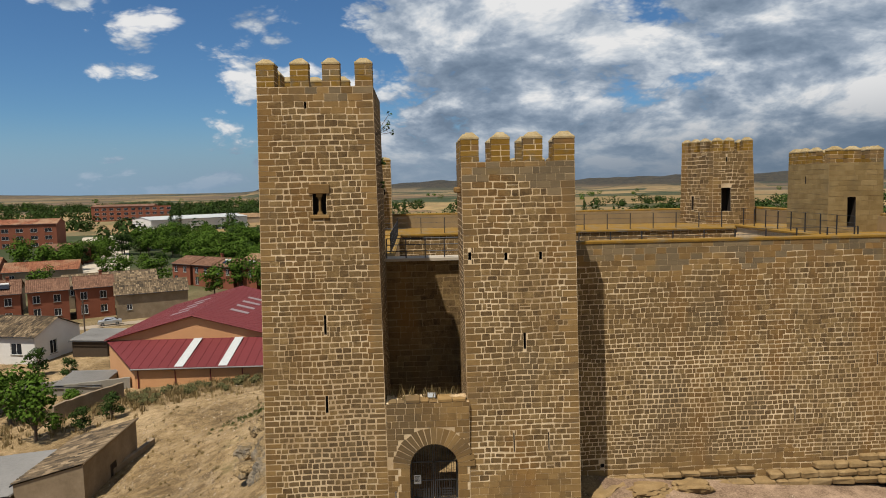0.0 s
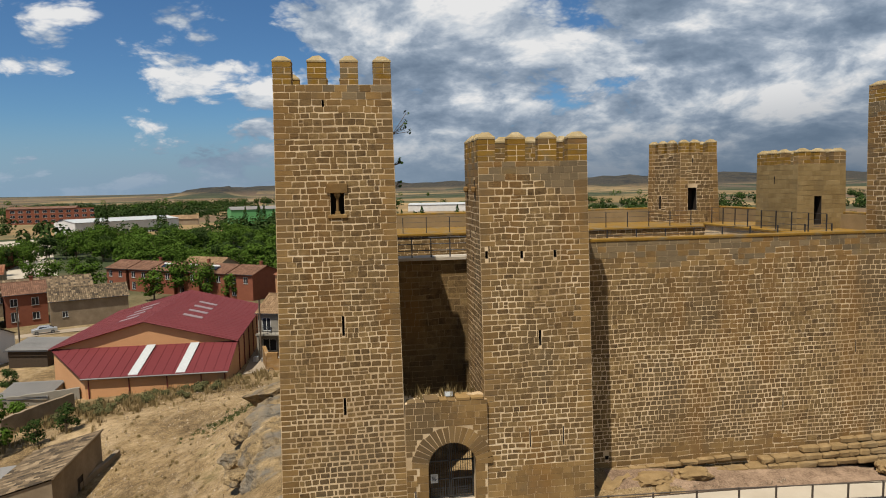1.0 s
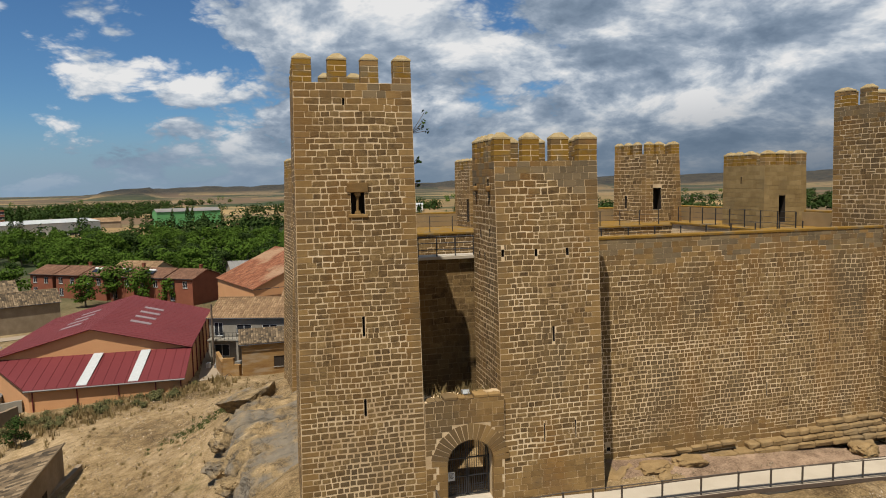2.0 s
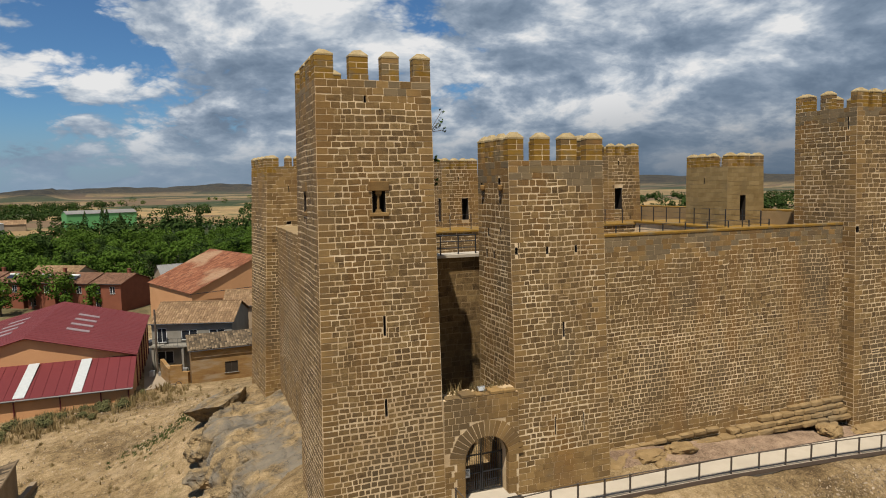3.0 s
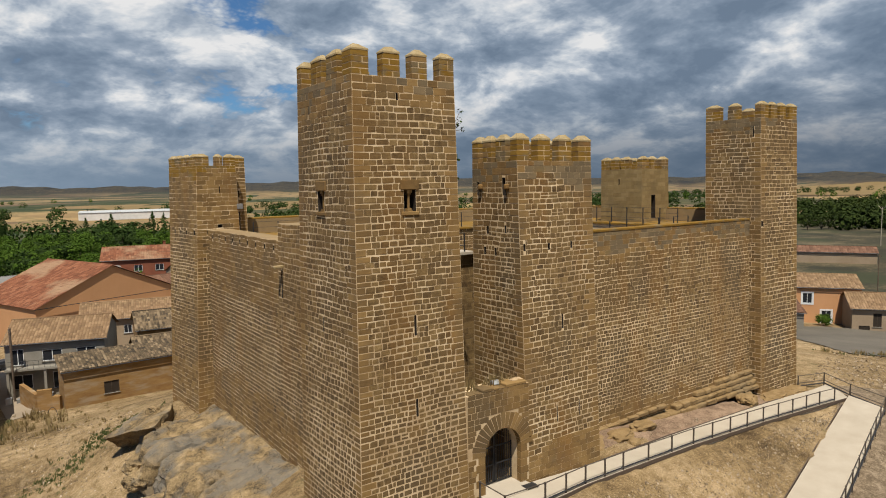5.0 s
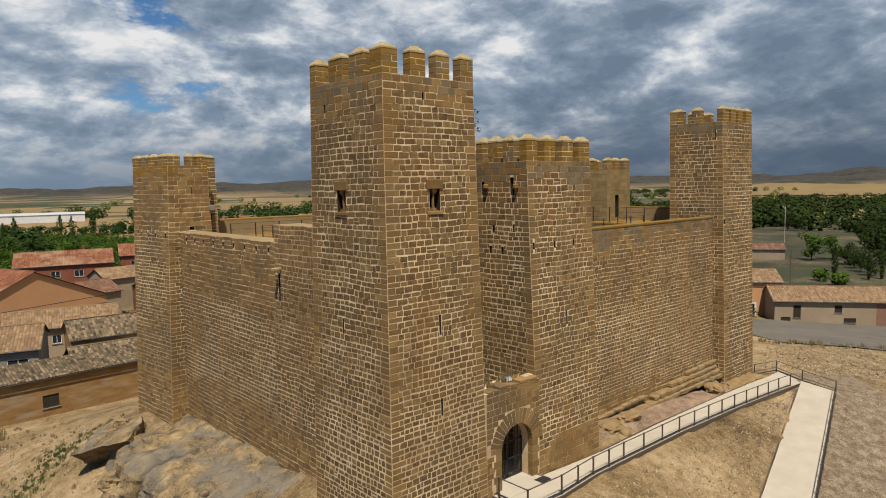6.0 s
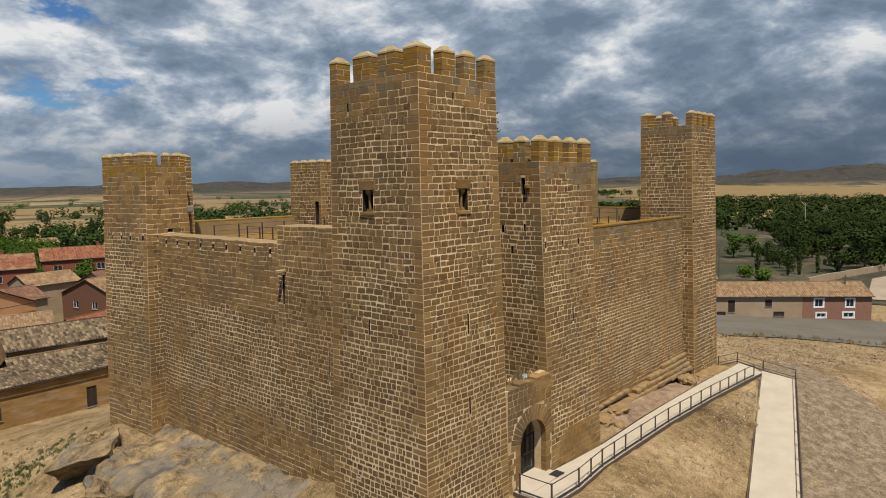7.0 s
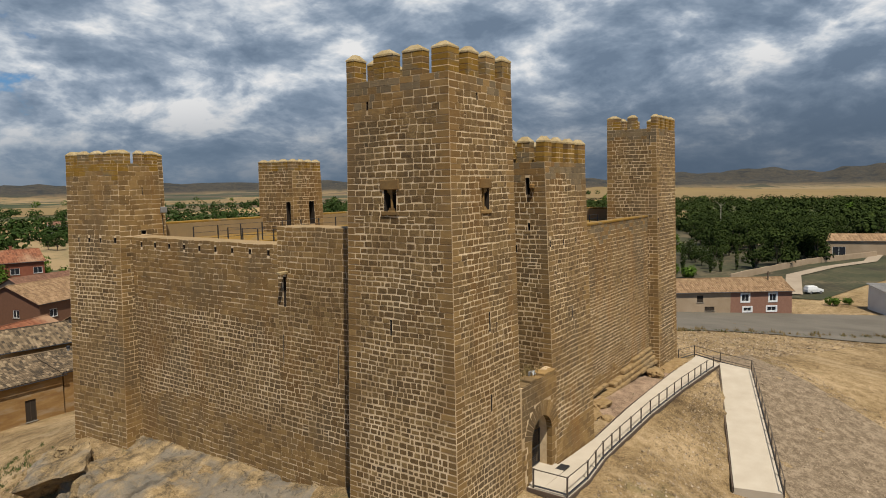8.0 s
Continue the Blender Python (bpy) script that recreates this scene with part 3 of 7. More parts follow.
    b.inputs["Roughness"].default_value = 0.97
    b.inputs["Specular IOR Level"].default_value = 0.1
    bp = N("ShaderNodeBump")
    bp.inputs["Strength"].default_value, bp.inputs["Distance"].default_value = 0.7, 0.12
    L(mth("ADD", mth("MULTIPLY", n2, 0.6), mth("MULTIPLY", n3, 0.4)), bp.inputs["Height"])
    L(bp.outputs[0], b.inputs["Normal"])
    L(b.outputs[0], N("ShaderNodeOutputMaterial").inputs[0])
    return m


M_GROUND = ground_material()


def build_ground():
    xs = axis_lines(-60, 80, 1.0, 4700, 1.055)
    ys = axis_lines(0, 100, 1.0, 4700, 1.055)
    X, Y = np.meshgrid(xs, ys)
    Z = ground_z(X, Y)
    nx, ny = len(xs), len(ys)
    verts = np.stack([X, Y, Z], -1).reshape(-1, 3)
    i = np.arange(nx * ny).reshape(ny, nx)
    faces = np.stack([i[:-1, :-1], i[:-1, 1:], i[1:, 1:], i[1:, :-1]], -1).reshape(-1, 4)
    me = bpy.data.meshes.new("ground")
    me.from_pydata(verts.tolist(), [], faces.tolist())
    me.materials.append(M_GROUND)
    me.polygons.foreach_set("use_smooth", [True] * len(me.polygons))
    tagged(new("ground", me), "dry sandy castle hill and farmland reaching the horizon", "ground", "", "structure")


build_ground()

# ---- the castle ----
RUBBLE = (0.0, 0.24, 0.36, 0.34, 0.72, 0.034, "rubble")


def unit_block(mat):
    bm = bmesh.new()
    box(bm, -.5, .5, -.5, .5, -.5, .5)
    bmesh.ops.bevel(bm, geom=bm.edges[:], offset=0.02, segments=1, affect="EDGES", profile=0.5)
    me = bpy.data.meshes.new("block")
    bm.to_mesh(me)
    bm.free()
    me.materials.append(mat)
    return me


BLOCK_MESH = [unit_block(M_LICHEN), unit_block(M_ASHLAR)]


def merlon(parent, w, d, h, cap, m, seed, mats=None):
    """One merlon: a mortar core faced with blocks in courses, and a hipped cap stone. m: pose, x along the parapet."""
    r = random.Random(seed)
    bm = bmesh.new()
    box(bm, -w / 2 + .008, w / 2 - .008, -d / 2 + .008, d / 2 - .008, 0, h)
    ob = part("merlon", bm, M_MORTAR, parent)
    ob.matrix_basis = m
    courses = 4 if h > 0.9 else 3
    ch = h / courses
    for c in range(courses):
        cut = r.uniform(-0.12, 0.12)
        spans = [(-w / 2, cut - .016), (cut + .016, w / 2)] if c % 2 == 0 or r.random() < .4 else [(-w / 2, w / 2)]
        for a, b in spans:
            blk = new("block", BLOCK_MESH[0 if r.random() < 0.7 else 1])
            blk.parent = ob
            j = r.uniform(-.006, .006)
            blk.matrix_basis = Matrix.Translation(((a + b) / 2 + j, j, (c + 0.5) * ch)) @ Matrix.Diagonal((b - a, d, ch - .034, 1))
    bm = bmesh.new()
    e = 0.015
    lo = [bm.verts.new((x, y, 0)) for x, y in ((-w / 2 - e, -d / 2 - e), (w / 2 + e, -d / 2 - e), (w / 2 + e, d / 2 + e), (-w / 2 - e, d / 2 + e))]
    mid = [bm.verts.new((v.co.x * 0.97, v.co.y * 0.97, cap * 0.25)) for v in lo]
    k = 0.34
    hi = [bm.verts.new((v.co.x * (k + r.uniform(-.05, .08)), v.co.y * 0.3, cap * r.uniform(0.92, 1.05))) for v in lo]
    for a, b in ((lo, mid), (mid, hi)):
        for i in range(4):
            bm.faces.new((a[i], a[(i + 1) % 4], b[(i + 1) % 4], b[i]))
    bm.faces.new(hi)
    bm.faces.new(lo[::-1])
    c = part("cap", bm, M_CAP, ob, "pale hipped cap stone")
    c.matrix_basis = pose(0, 0, h)
    return ob


def tower(name, label, foot, head, z0, zt, merlons, mh, cap, openings=(), thick=0.5, sink=1.3, stone_sides=(), zones=None, band=(0, 0), singles=300, seed=1, mats=None, body=M_MORTAR):
    """foot, head: four (x, y) corners, counterclockwise from the front left; side i runs from corner i to corner i + 1.
    merlons: per side, (from, to) along it in metres at the head. openings: per side, (left, right, bottom, top, depth), heights from z0."""
    tw = thing(name, label, "tower", (0, 0, 0), 0, "castle towers")
    F = [Vector((*p, z0)) for p in foot]
    H = [Vector((*p, zt)) for p in head]
    faces = [Face(F[i], F[(i + 1) % 4], H[(i + 1) % 4], H[i]) for i in range(4)]
    bm = bmesh.new()
    hol = []
    for i, f in enumerate(faces):
        hs = f.holes(openings[i]) if i < len(openings) else []
        hol.append(hs)
        face_mesh(bm, f, hs)
    c = sum(H, Vector()) / 4
    inner = []
    for p in H:
        d = p - c
        d.z = 0
        inner.append(c + d * (1 - thick * 1.35 / d.length))
    low = [p - Vector((0, 0, sink)) for p in inner]
    for i in range(4):
        j = (i + 1) % 4
        quad(bm, H[i], H[j], inner[j], inner[i], 2)
        quad(bm, inner[i], inner[j], low[j], low[i], 2)
    quad(bm, *low, 2)
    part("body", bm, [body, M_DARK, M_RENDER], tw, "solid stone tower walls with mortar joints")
    k = 0
    for i, spans in enumerate(merlons):
        a, b = H[i], H[(i + 1) % 4]
        ax = (b - a).normalized()
        for s0, s1, *deep in spans:
            k += 1
            d = deep[0] if deep else thick
            nrm = Vector((ax.y, -ax.x, 0))
            ctr = a + ax * (s0 + s1) / 2 - nrm * (d / 2)
            m = pose(ctr.x, ctr.y, zt, 0, 0, math.degrees(math.atan2(ax.y, ax.x)))
            merlon(tw, s1 - s0, d, mh, cap, m, seed * 31 + k, mats)
    stones = []
    for i in stone_sides:
        stones += lay(faces[i], zones or [RUBBLE], hol[i], seed * 7 + i)
    if stones:
        set_stones(tw, stones, band, singles, seed)
    return tw, faces


def twin_window(tw, f, x, z0, wide=0.66, high=0.95):
    """Column with base and capital between two narrow lights, and the lintel stone with two small arches."""
    base = f.at(x / f.w, z0 / f.h)
    xa = (f.b - f.a).normalized()
    rot = Matrix((xa, -f.n, Vector((0, 0, 1)))).transposed().to_4x4()
    rot.translation = base
    bm = bmesh.new()
    tube(bm, (0, 0.14, 0.14), (0, 0.14, high - 0.2), 0.062, 10)
    part("column", bm, M_ASHLAR, tw, "slim stone window column").matrix_basis = rot
    bm = bmesh.new()
    for w, a, b in ((0.13, 0.0, 0.06), (0.10, 0.06, 0.14)):
        box(bm, -w, w, 0.14 - w, 0.14 + w, a, b)
    part("column_base", bm, M_ASHLAR, tw).matrix_basis = rot
    bm = bmesh.new()
    for w, a, b in ((0.09, high - 0.22, high - 0.14), (0.13, high - 0.14, high)):
        box(bm, -w, w, 0.14 - w, 0.14 + w, a, b)
    part("capital", bm, M_ASHLAR, tw).matrix_basis = rot
    bm = bmesh.new()
    box(bm, -wide / 2 - 0.14, wide / 2 + 0.14, -0.05, 0.2, high, high + 0.42)
    bevelled(bm, 0.02)
    part("lintel", bm, M_ASHLAR, tw, "single pale lintel stone").matrix_basis = rot
    bm = bmesh.new()
    box(bm, -wide / 2 - 0.1, wide / 2 + 0.1, -0.06, 0.2, -0.16, 0.0)
    bevelled(bm, 0.02)
    part("window_sill", bm, M_ASHLAR, tw).matrix_basis = rot


def evenly(n, length, w):
    gap = (length - n * w) / (n - 1)
    return [(i * (w + gap), i * (w + gap) + w) for i in range(n)]


ZONES_T1 = [(0.0, 0.21, 0.31, 0.24, 0.50, 0.048, "rubble"), (9.5, 0.21, 0.32, 0.28, 0.62, 0.035, "rubble"), (14.5, 0.23, 0.32, 0.30, 0.66, 0.029, "rubble"), (19.3, 0.28, 0.34, 0.4, 0.75, 0.016, "worn"), (19.9, 0.30, 0.36, 0.4, 0.75, 0.014, "grey")]
T1_FOOT = [(-7.34, 29.98), (-1.62, 29.98), (-1.62, 36.2), (-7.34, 36.2)]
T1_HEAD = [(-7.0, 30.40), (-1.88, 30.40), (-1.88, 35.95), (-7.0, 35.95)]
Z1 = -1.0
t1_open = [
    # south: left edge at x = -7.2
    [(2.58, 3.24, 14.77, 15.72, 0.7), (2.94, 3.06, 9.3, 10.2, 0.6), (2.90, 3.02, 5.65, 6.45, 0.6), (2.3, 2.42, 19.5, 19.8, 0.4)],
    [(2.6, 3.0, 12.9, 15.0, 0.6)],
    [],
    # west: runs from the north corner to the south corner
    [(2.35, 3.1, 14.77, 15.72, 0.7), (2.62, 2.74, 9.3, 10.0, 0.5), (1.3, 1.42, 19.2, 19.6, 0.4)],
]
t1, t1f = tower("corner_tower", "tall brown sandstone corner tower with pointed merlons beside the gate", T1_FOOT, T1_HEAD, Z1, 19.45,
                [[(0, .8, .84), (1.48, 2.30), (2.90, 3.68), (4.34, 5.12)], [], [(1.5, 2.3), (2.9, 3.7), (4.32, 5.12)], [(1.6, 2.7), (3.2, 4.25)]],
                0.98, 0.29, t1_open, stone_sides=(0, 3, 1), zones=ZONES_T1, band=(4.0, 9.5), seed=3)
twin_window(t1, t1f[0], 2.91, 14.77)
twin_window(t1, t1f[3], 2.72, 14.77, 0.75)

ZONES_GT = [(0.0, 0.27, 0.34, 0.40, 0.75, 0.012, "ashlar"), (2.2, 0.22, 0.32, 0.28, 0.58, 0.040, "rubble"), (13.5, 0.24, 0.34, 0.34, 0.66, 0.034, "rubble"), (15.8, 0.30, 0.36, 0.4, 0.7, 0.014, "grey")]
gt_open = [
    [(0.22, 0.36, 12.55, 12.9, 0.5), (1.90, 2.04, 12.5, 12.85, 0.5), (3.52, 3.66, 12.5, 12.85, 0.5), (2.70, 2.82, 8.35, 9.1, 0.6), (2.12, 2.18, 3.5, 4.4, 0.6), (3.76, 3.82, 3.5, 4.4, 0.6)],
    [(0.1, 0.3, 12.5, 12.85, 0.4)],
    [],
    [(0.5, 0.72, 15.3, 16.0, 0.35), (3.0, 3.3, 15.3, 16.2, 0.35), (1.4, 1.6, 13.3, 13.7, 0.35), (1.1, 1.3, 12.2, 12.6, 0.35), (2.1, 2.3, 12.2, 12.6, 0.35), (3.1, 3.25, 13.4, 13.8, 0.35)],
]
gt, gtf = tower("gate_tower", "square brown sandstone gate tower with capped merlons beside the arched gate", [(2.15, 29.98), (7.42, 29.98), (7.42, 34.4), (2.15, 34.4)],
                [(2.02, 30.62), (7.24, 30.62), (7.24, 34.2), (2.02, 34.2)], -1.0, 16.0,
                [[(0, .82), (1.4, 2.24), (2.86, 3.74), (4.28, 5.22)], [(1.25, 2.1), (2.7, 3.58)], [(1.4, 2.24), (2.86, 3.74), (4.4, 5.22)], [(0.9, 1.6), (1.95, 2.7)]],
                1.04, 0.32, gt_open, stone_sides=(0, 3, 1), zones=ZONES_GT, band=(2.0, 8.5), seed=4)

ZONES_T2 = [(0.0, 0.25, 0.36, 0.36, 0.72, 0.038, "rubble"), (21.3, 0.30, 0.36, 0.4, 0.75, 0.012, "grey")]
t2, t2f = tower("corner_tower", "tall brown sandstone corner tower ending the front wall", [(27.85, 32.35), (33.0, 32.35), (33.0, 37.0), (27.6, 37.0)],
                [(27.75, 32.95), (32.55, 32.8), (32.5, 37.2), (27.2, 37.1)], -2.6, 19.4,
                [[(0, .95), (1.3, 2.1), (2.5, 3.25), (3.75, 4.75)], [(1.4, 2.4), (3.2, 4.3)], [(1.3, 2.3), (3.9, 4.9)], [(0, 1.15), (1.75, 2.55)]],
                0.95, 0.27, [[(0.02, 0.3, 14.0, 14.4, 0.4), (1.5, 1.56, 14.0, 14.8, 0.4), (2.6, 2.7, 14.0, 14.4, 0.4)], [], [], [(2.55, 2.8, 14.0, 14.4, 0.4), (4.0, 4.1, 20.6, 21.4, 0.3)]],
                stone_sides=(0, 3), zones=ZONES_T2, band=(1.0, 9.0), seed=5)

ZONES_T3 = [(0.0, 0.26, 0.36, 0.36, 0.75, 0.016, "worn"), (4.5, 0.22, 0.32, 0.30, 0.66, 0.034, "rubble"), (14.5, 0.28, 0.36, 0.4, 0.75, 0.012, "worn"), (18.3, 0.28, 0.34, 0.4, 0.7, 0.014, "lichen")]
t3, t3f = tower("corner_tower", "weathered brown sandstone corner tower standing on bare rock", [(-7.35, 55.7), (-3.1, 56.3), (-3.2, 61.6), (-7.9, 61.2)],
                [(-6.35, 56.5), (-3.35, 56.87), (-3.4, 61.8), (-7.1, 61.6)], -2.6, 16.6,
                [[(0, 0.95), (1.5, 2.0), (2.25, 3.0)], [], [(2.6, 3.5)], [(0, .85), (1.2, 2.0), (2.4, 3.3), (3.8, 5.05)]],
                0.62, 0.25, [[(1.0, 1.25, 14.1, 14.45, 0.4), (2.05, 2.55, 14.6, 14.85, 0.4), (2.35, 2.45, 17.2, 17.7, 0.4)], [], [],
                             [(4.9, 5.15, 14.1, 14.45, 0.4), (3.4, 3.6, 14.1, 14.4, 0.4), (2.2, 2.4, 14.1, 14.4, 0.4), (1.1, 1.25, 14.1, 14.4, 0.4)]],
                stone_sides=(0, 3), zones=ZONES_T3, band=(0.0, 12.0), seed=6)

t3b, t3bf = tower("stair_turret", "narrow set-back stone turret against the weathered corner tower", [(-3.36, 58.0), (-2.2, 58.05), (-2.3, 61.5), (-3.36, 61.4)],
                  [(-3.36, 58.0), (-2.25, 58.05), (-2.35, 61.5), (-3.36, 61.4)], 9.0, 16.55,
                  [[(0.15, 1.1)], [(1.2, 2.2)], [], []], 0.66, 0.25, [[(0.5, 0.62, 5.2, 5.7, 0.3)], [], [], []], thick=0.4,
                  stone_sides=(0,), zones=[(0.0, 0.24, 0.32, 0.3, 0.6, 0.018, "worn")], band=(11.0, 16.0), singles=100, seed=61)

FAR_ZONES = [(0.0, 0.28, 0.38, 0.4, 0.75, 0.030, "rubble")]
t5, t5f = tower("corner_tower", "square sandstone tower behind the courtyard with a ruined doorway", [(25.2, 56.3), (29.6, 56.2), (30.2, 61.5), (24.0, 60.6)],
                [(25.2, 56.3), (28.5, 56.1), (29.5, 61.0), (23.7, 59.4)], 0.0, 17.4,
                [[(0, .75), (1.0, 1.75), (2.5, 3.3)], [(1.2, 2.2), (3.0, 4.0)], [(1.2, 2.2), (3.0, 4.0)], [(0, .7), (1.0, 1.7), (2.0, 2.7)]],
                0.85, 0.3, [[(0.9, 1.9, 12.3, 14.3, 0.8), (1.4, 1.55, 16.5, 16.9, 0.4)], [], [], [(1.6, 1.9, 12.4, 13.6, 0.5)]],
                stone_sides=(0, 3), zones=FAR_ZONES, band=(12.5, 16.5), singles=200, seed=7)
t6, t6f = tower("wall_tower", "smooth-faced sandstone tower on the wall walk with a dark doorway", [(26.9, 42.9), (31.2, 43.0), (31.2, 47.4), (26.6, 47.2)],
                [(26.9, 42.9), (30.6, 43.0), (30.8, 47.2), (26.55, 47.1)], 0.0, 15.95,
                [[(0, .95), (1.25, 2.15), (2.75, 3.7)], [(1.1, 2.0), (3.2, 4.2)], [(1.1, 2.0), (3.2, 4.2)], [(0, .8), (1.05, 1.85), (2.1, 2.9)]],
                0.8, 0.28, [[(1.5, 2.15, 11.7, 13.7, 1.0)], [], [], [(1.9, 2.0, 14.6, 15.1, 0.3)]],
                stone_sides=(0, 3), zones=[(0.0, 0.3, 0.36, 0.6, 0.95, 0.02, "smooth")], band=(11.5, 16), singles=120, seed=8, body=M_RENDER)
t8, t8f = tower("wall_tower", "small sandstone tower rising from the rear wall walk", [(8.4, 56.6), (12.6, 56.9), (12.2, 61.0), (8.0, 60.6)],
                [(8.4, 56.6), (11.9, 56.9), (11.9, 60.6), (8.1, 60.4)], 0.0, 16.25,
                [[(0, .75), (0.95, 1.65), (1.85, 2.5), (2.75, 3.5)], [(1.2, 2.2)], [(1.2, 2.2)], [(0, .8), (1.05, 1.9), (2.2, 3.1)]],
                0.72, 0.25, [[(2.2, 2.95, 11.8, 13.7, 0.8), (1.9, 2.0, 15.2, 15.6, 0.3)], [], [], [(3.2, 3.7, 11.7, 13.7, 0.6)]],
                stone_sides=(0, 3), zones=FAR_ZONES, band=(12.0, 16), singles=200, seed=9)


def wall(name, label, a, b, thick, z0, z1, zones, holes=(), batter=0.25, back=True, seed=1, band=(0, 0), singles=300, coping=True, z0b=None, skip=None, quoin=(False, False), core=M_MORTAR):
    """A straight wall whose face runs from a to b, seen from outside, with its thickness behind."""
    z0b = z0 if z0b is None else z0b
    a, b = Vector((*a, 0)), Vector((*b, 0))
    ax = (b - a).normalized()
    n = Vector((ax.y, -ax.x, 0))
    up = lambda p, z: Vector((p.x, p.y, z))
    f = Face(up(a + n * batter, z0), up(b + n * batter, z0), up(b, z1), up(a, z1))
    root = thing(name, label, "wall", (0, 0, 0), 0, "", "structure")
    bm = bmesh.new()
    hs = f.holes(holes)
    face_mesh(bm, f, hs)
    ba, bb = a - n * thick, b - n * thick
    quad(bm, f.d, f.c, up(bb, z1), up(ba, z1), 2)
    quad(bm, up(bb, z0), up(ba, z0), up(ba, z1), up(bb, z1))
    quad(bm, up(ba, z0), f.a, f.d, up(ba, z1))
    quad(bm, f.b, up(bb, z0), up(bb, z1), f.c)
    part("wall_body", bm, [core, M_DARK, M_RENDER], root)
    st = lay(f, zones, hs, seed, quoin, skip) if zones else []
    if st:
        set_stones(root, st, band, singles, seed)
    if coping:
        bm = bmesh.new()
        ln = (b - a).length
        box(bm, 0, ln, -0.04, 0.62, 0, 0.16)
        bevelled(bm, 0.03)
        part("coping", bm, M_LICHEN, root, "ochre lichened coping").matrix_basis = pose(a.x, a.y, z1, 0, 0, math.degrees(math.atan2(ax.y, ax.x)))
    return root, f


# front wall between the gate tower and the far corner tower
wall_south, ws_f = wall("wall_south", "high front wall of brown rubble courses with a grey top band", (6.9, 33.45), (28.2, 33.6), 1.8, -1.4, 11.85,
                        [(0.0, 0.2, 0.34, 0.4, 0.9, 0.012, "worn"), (2.0, 0.19, 0.29, 0.22, 0.48, 0.034, "rubble"), (8.6, 0.22, 0.30, 0.26, 0.56, 0.030, "rubble"), (11.8, 0.28, 0.32, 0.45, 0.65, 0.016, "worn"), (12.4, 0.30, 0.32, 0.45, 0.65, 0.014, "grey")],
                        [(17.0, 17.05, 6.6, 7.3, 0.4), (12.6, 12.66, 3.7, 4.5, 0.4), (2.3, 2.5, 1.6, 1.8, 0.4)], 0.3, seed=21, band=(1.5, 9.0))
# west wall between the tall corner tower and the rear tower
wall_west, ww_f = wall("wall_west", "long side wall of brown rubble with a row of beam holes under its top", (-5.75, 56.6), (-5.75, 42.4), 1.6, -2.6, 11.85,
                       [(0.0, 0.24, 0.34, 0.3, 0.7, 0.014, "worn"), (4.2, 0.20, 0.30, 0.24, 0.52, 0.040, "rubble"), (10.2, 0.24, 0.34, 0.34, 0.75, 0.012, "worn")],
                       [(1.2 + 1.52 * i, 1.4 + 1.52 * i, 13.85, 14.15, 0.4) for i in range(9)], 0.35, seed=22, band=(1.6, 7.0), coping=False)
wall_west_b, wwb_f = wall("wall_west_raised", "raised rubble stretch of the side wall with a long slit", (-5.75, 42.4), (-5.75, 35.5), 1.6, -2.6, 12.85,
                          [(0.0, 0.24, 0.34, 0.3, 0.7, 0.014, "worn"), (4.2, 0.22, 0.32, 0.28, 0.60, 0.034, "rubble"), (13.0, 0.24, 0.34, 0.3, 0.7, 0.03, "worn")],
                          [(0.42, 0.62, 11.2, 12.8, 0.4), (0.3, 0.36, 8.0, 9.7, 0.5), (4.3, 4.36, 7.6, 9.6, 0.5)], 0.35, seed=23, band=(1.6, 7.0), coping=False)
wall_north, wn_f = wall("wall_north", "rear castle wall with an ochre parapet", (30.0, 60.6), (-4.0, 61.0), 0.8, -3.0, 12.3, None, seed=24, core=M_RENDER)
wall_east, we_f = wall("wall_east", "side castle wall with an ochre parapet", (31.6, 36.0), (30.0, 60.6), 0.8, -3.0, 12.4, None, seed=25, core=M_RENDER)


def wall_walks():
    """The inner galleries that carry the wall walk, the courtyard floor and the railings on them."""
    for name, label, x0, x1, y0, y1, z1 in (
            ("gallery_north", "inner stone gallery carrying the rear wall walk", -5.0, 30.0, 52.5, 60.2, 11.0),
            ("gallery_east", "inner stone gallery carrying the side wall walk", 25.5, 30.6, 36.6, 52.5, 11.2),
            ("gallery_west", "narrow wall walk behind the side wall", -4.2, -1.5, 36.0, 52.5, 10.9),
            ("gallery_south", "wall walk behind the front wall", 7.4, 25.5, 35.3, 37.2, 11.0)):
        root = thing(name, label, "wall walk", (0, 0, 0), 0, "", "structure")
        bm = bmesh.new()
        box(bm, x0, x1, y0, y1, -0.2, z1)
        part("wall_body", bm, M_MORTAR, root)
        bm = bmesh.new()
        box(bm, x0 - .12, x1 + .12, y0 - .12, y1 + .12, z1, z1 + 0.18)
        bevelled(bm, 0.03)
        part("coping", bm, M_LICHEN, root, "ochre lichened paving edge")
        if name == "gallery_north":
            f = Face((x0, y0, 0), (x1, y0, 0), (x1, y0, z1), (x0, y0, z1))
            set_stones(root, lay(f, [(0.0, 0.28, 0.4, 0.4, 0.9, 0.024, "rubble")], (), 41, (False, False)), (9.3, 11.0), 200, 41)
    bm = bmesh.new()
    box(bm, -4.2, 30, 36.0, 60, -0.4, 0.25)
    tagged(part("courtyard_floor", bm, M_CONCRETE), "pale paved courtyard floor inside the walls", "floor", "", "structure")


wall_walks()


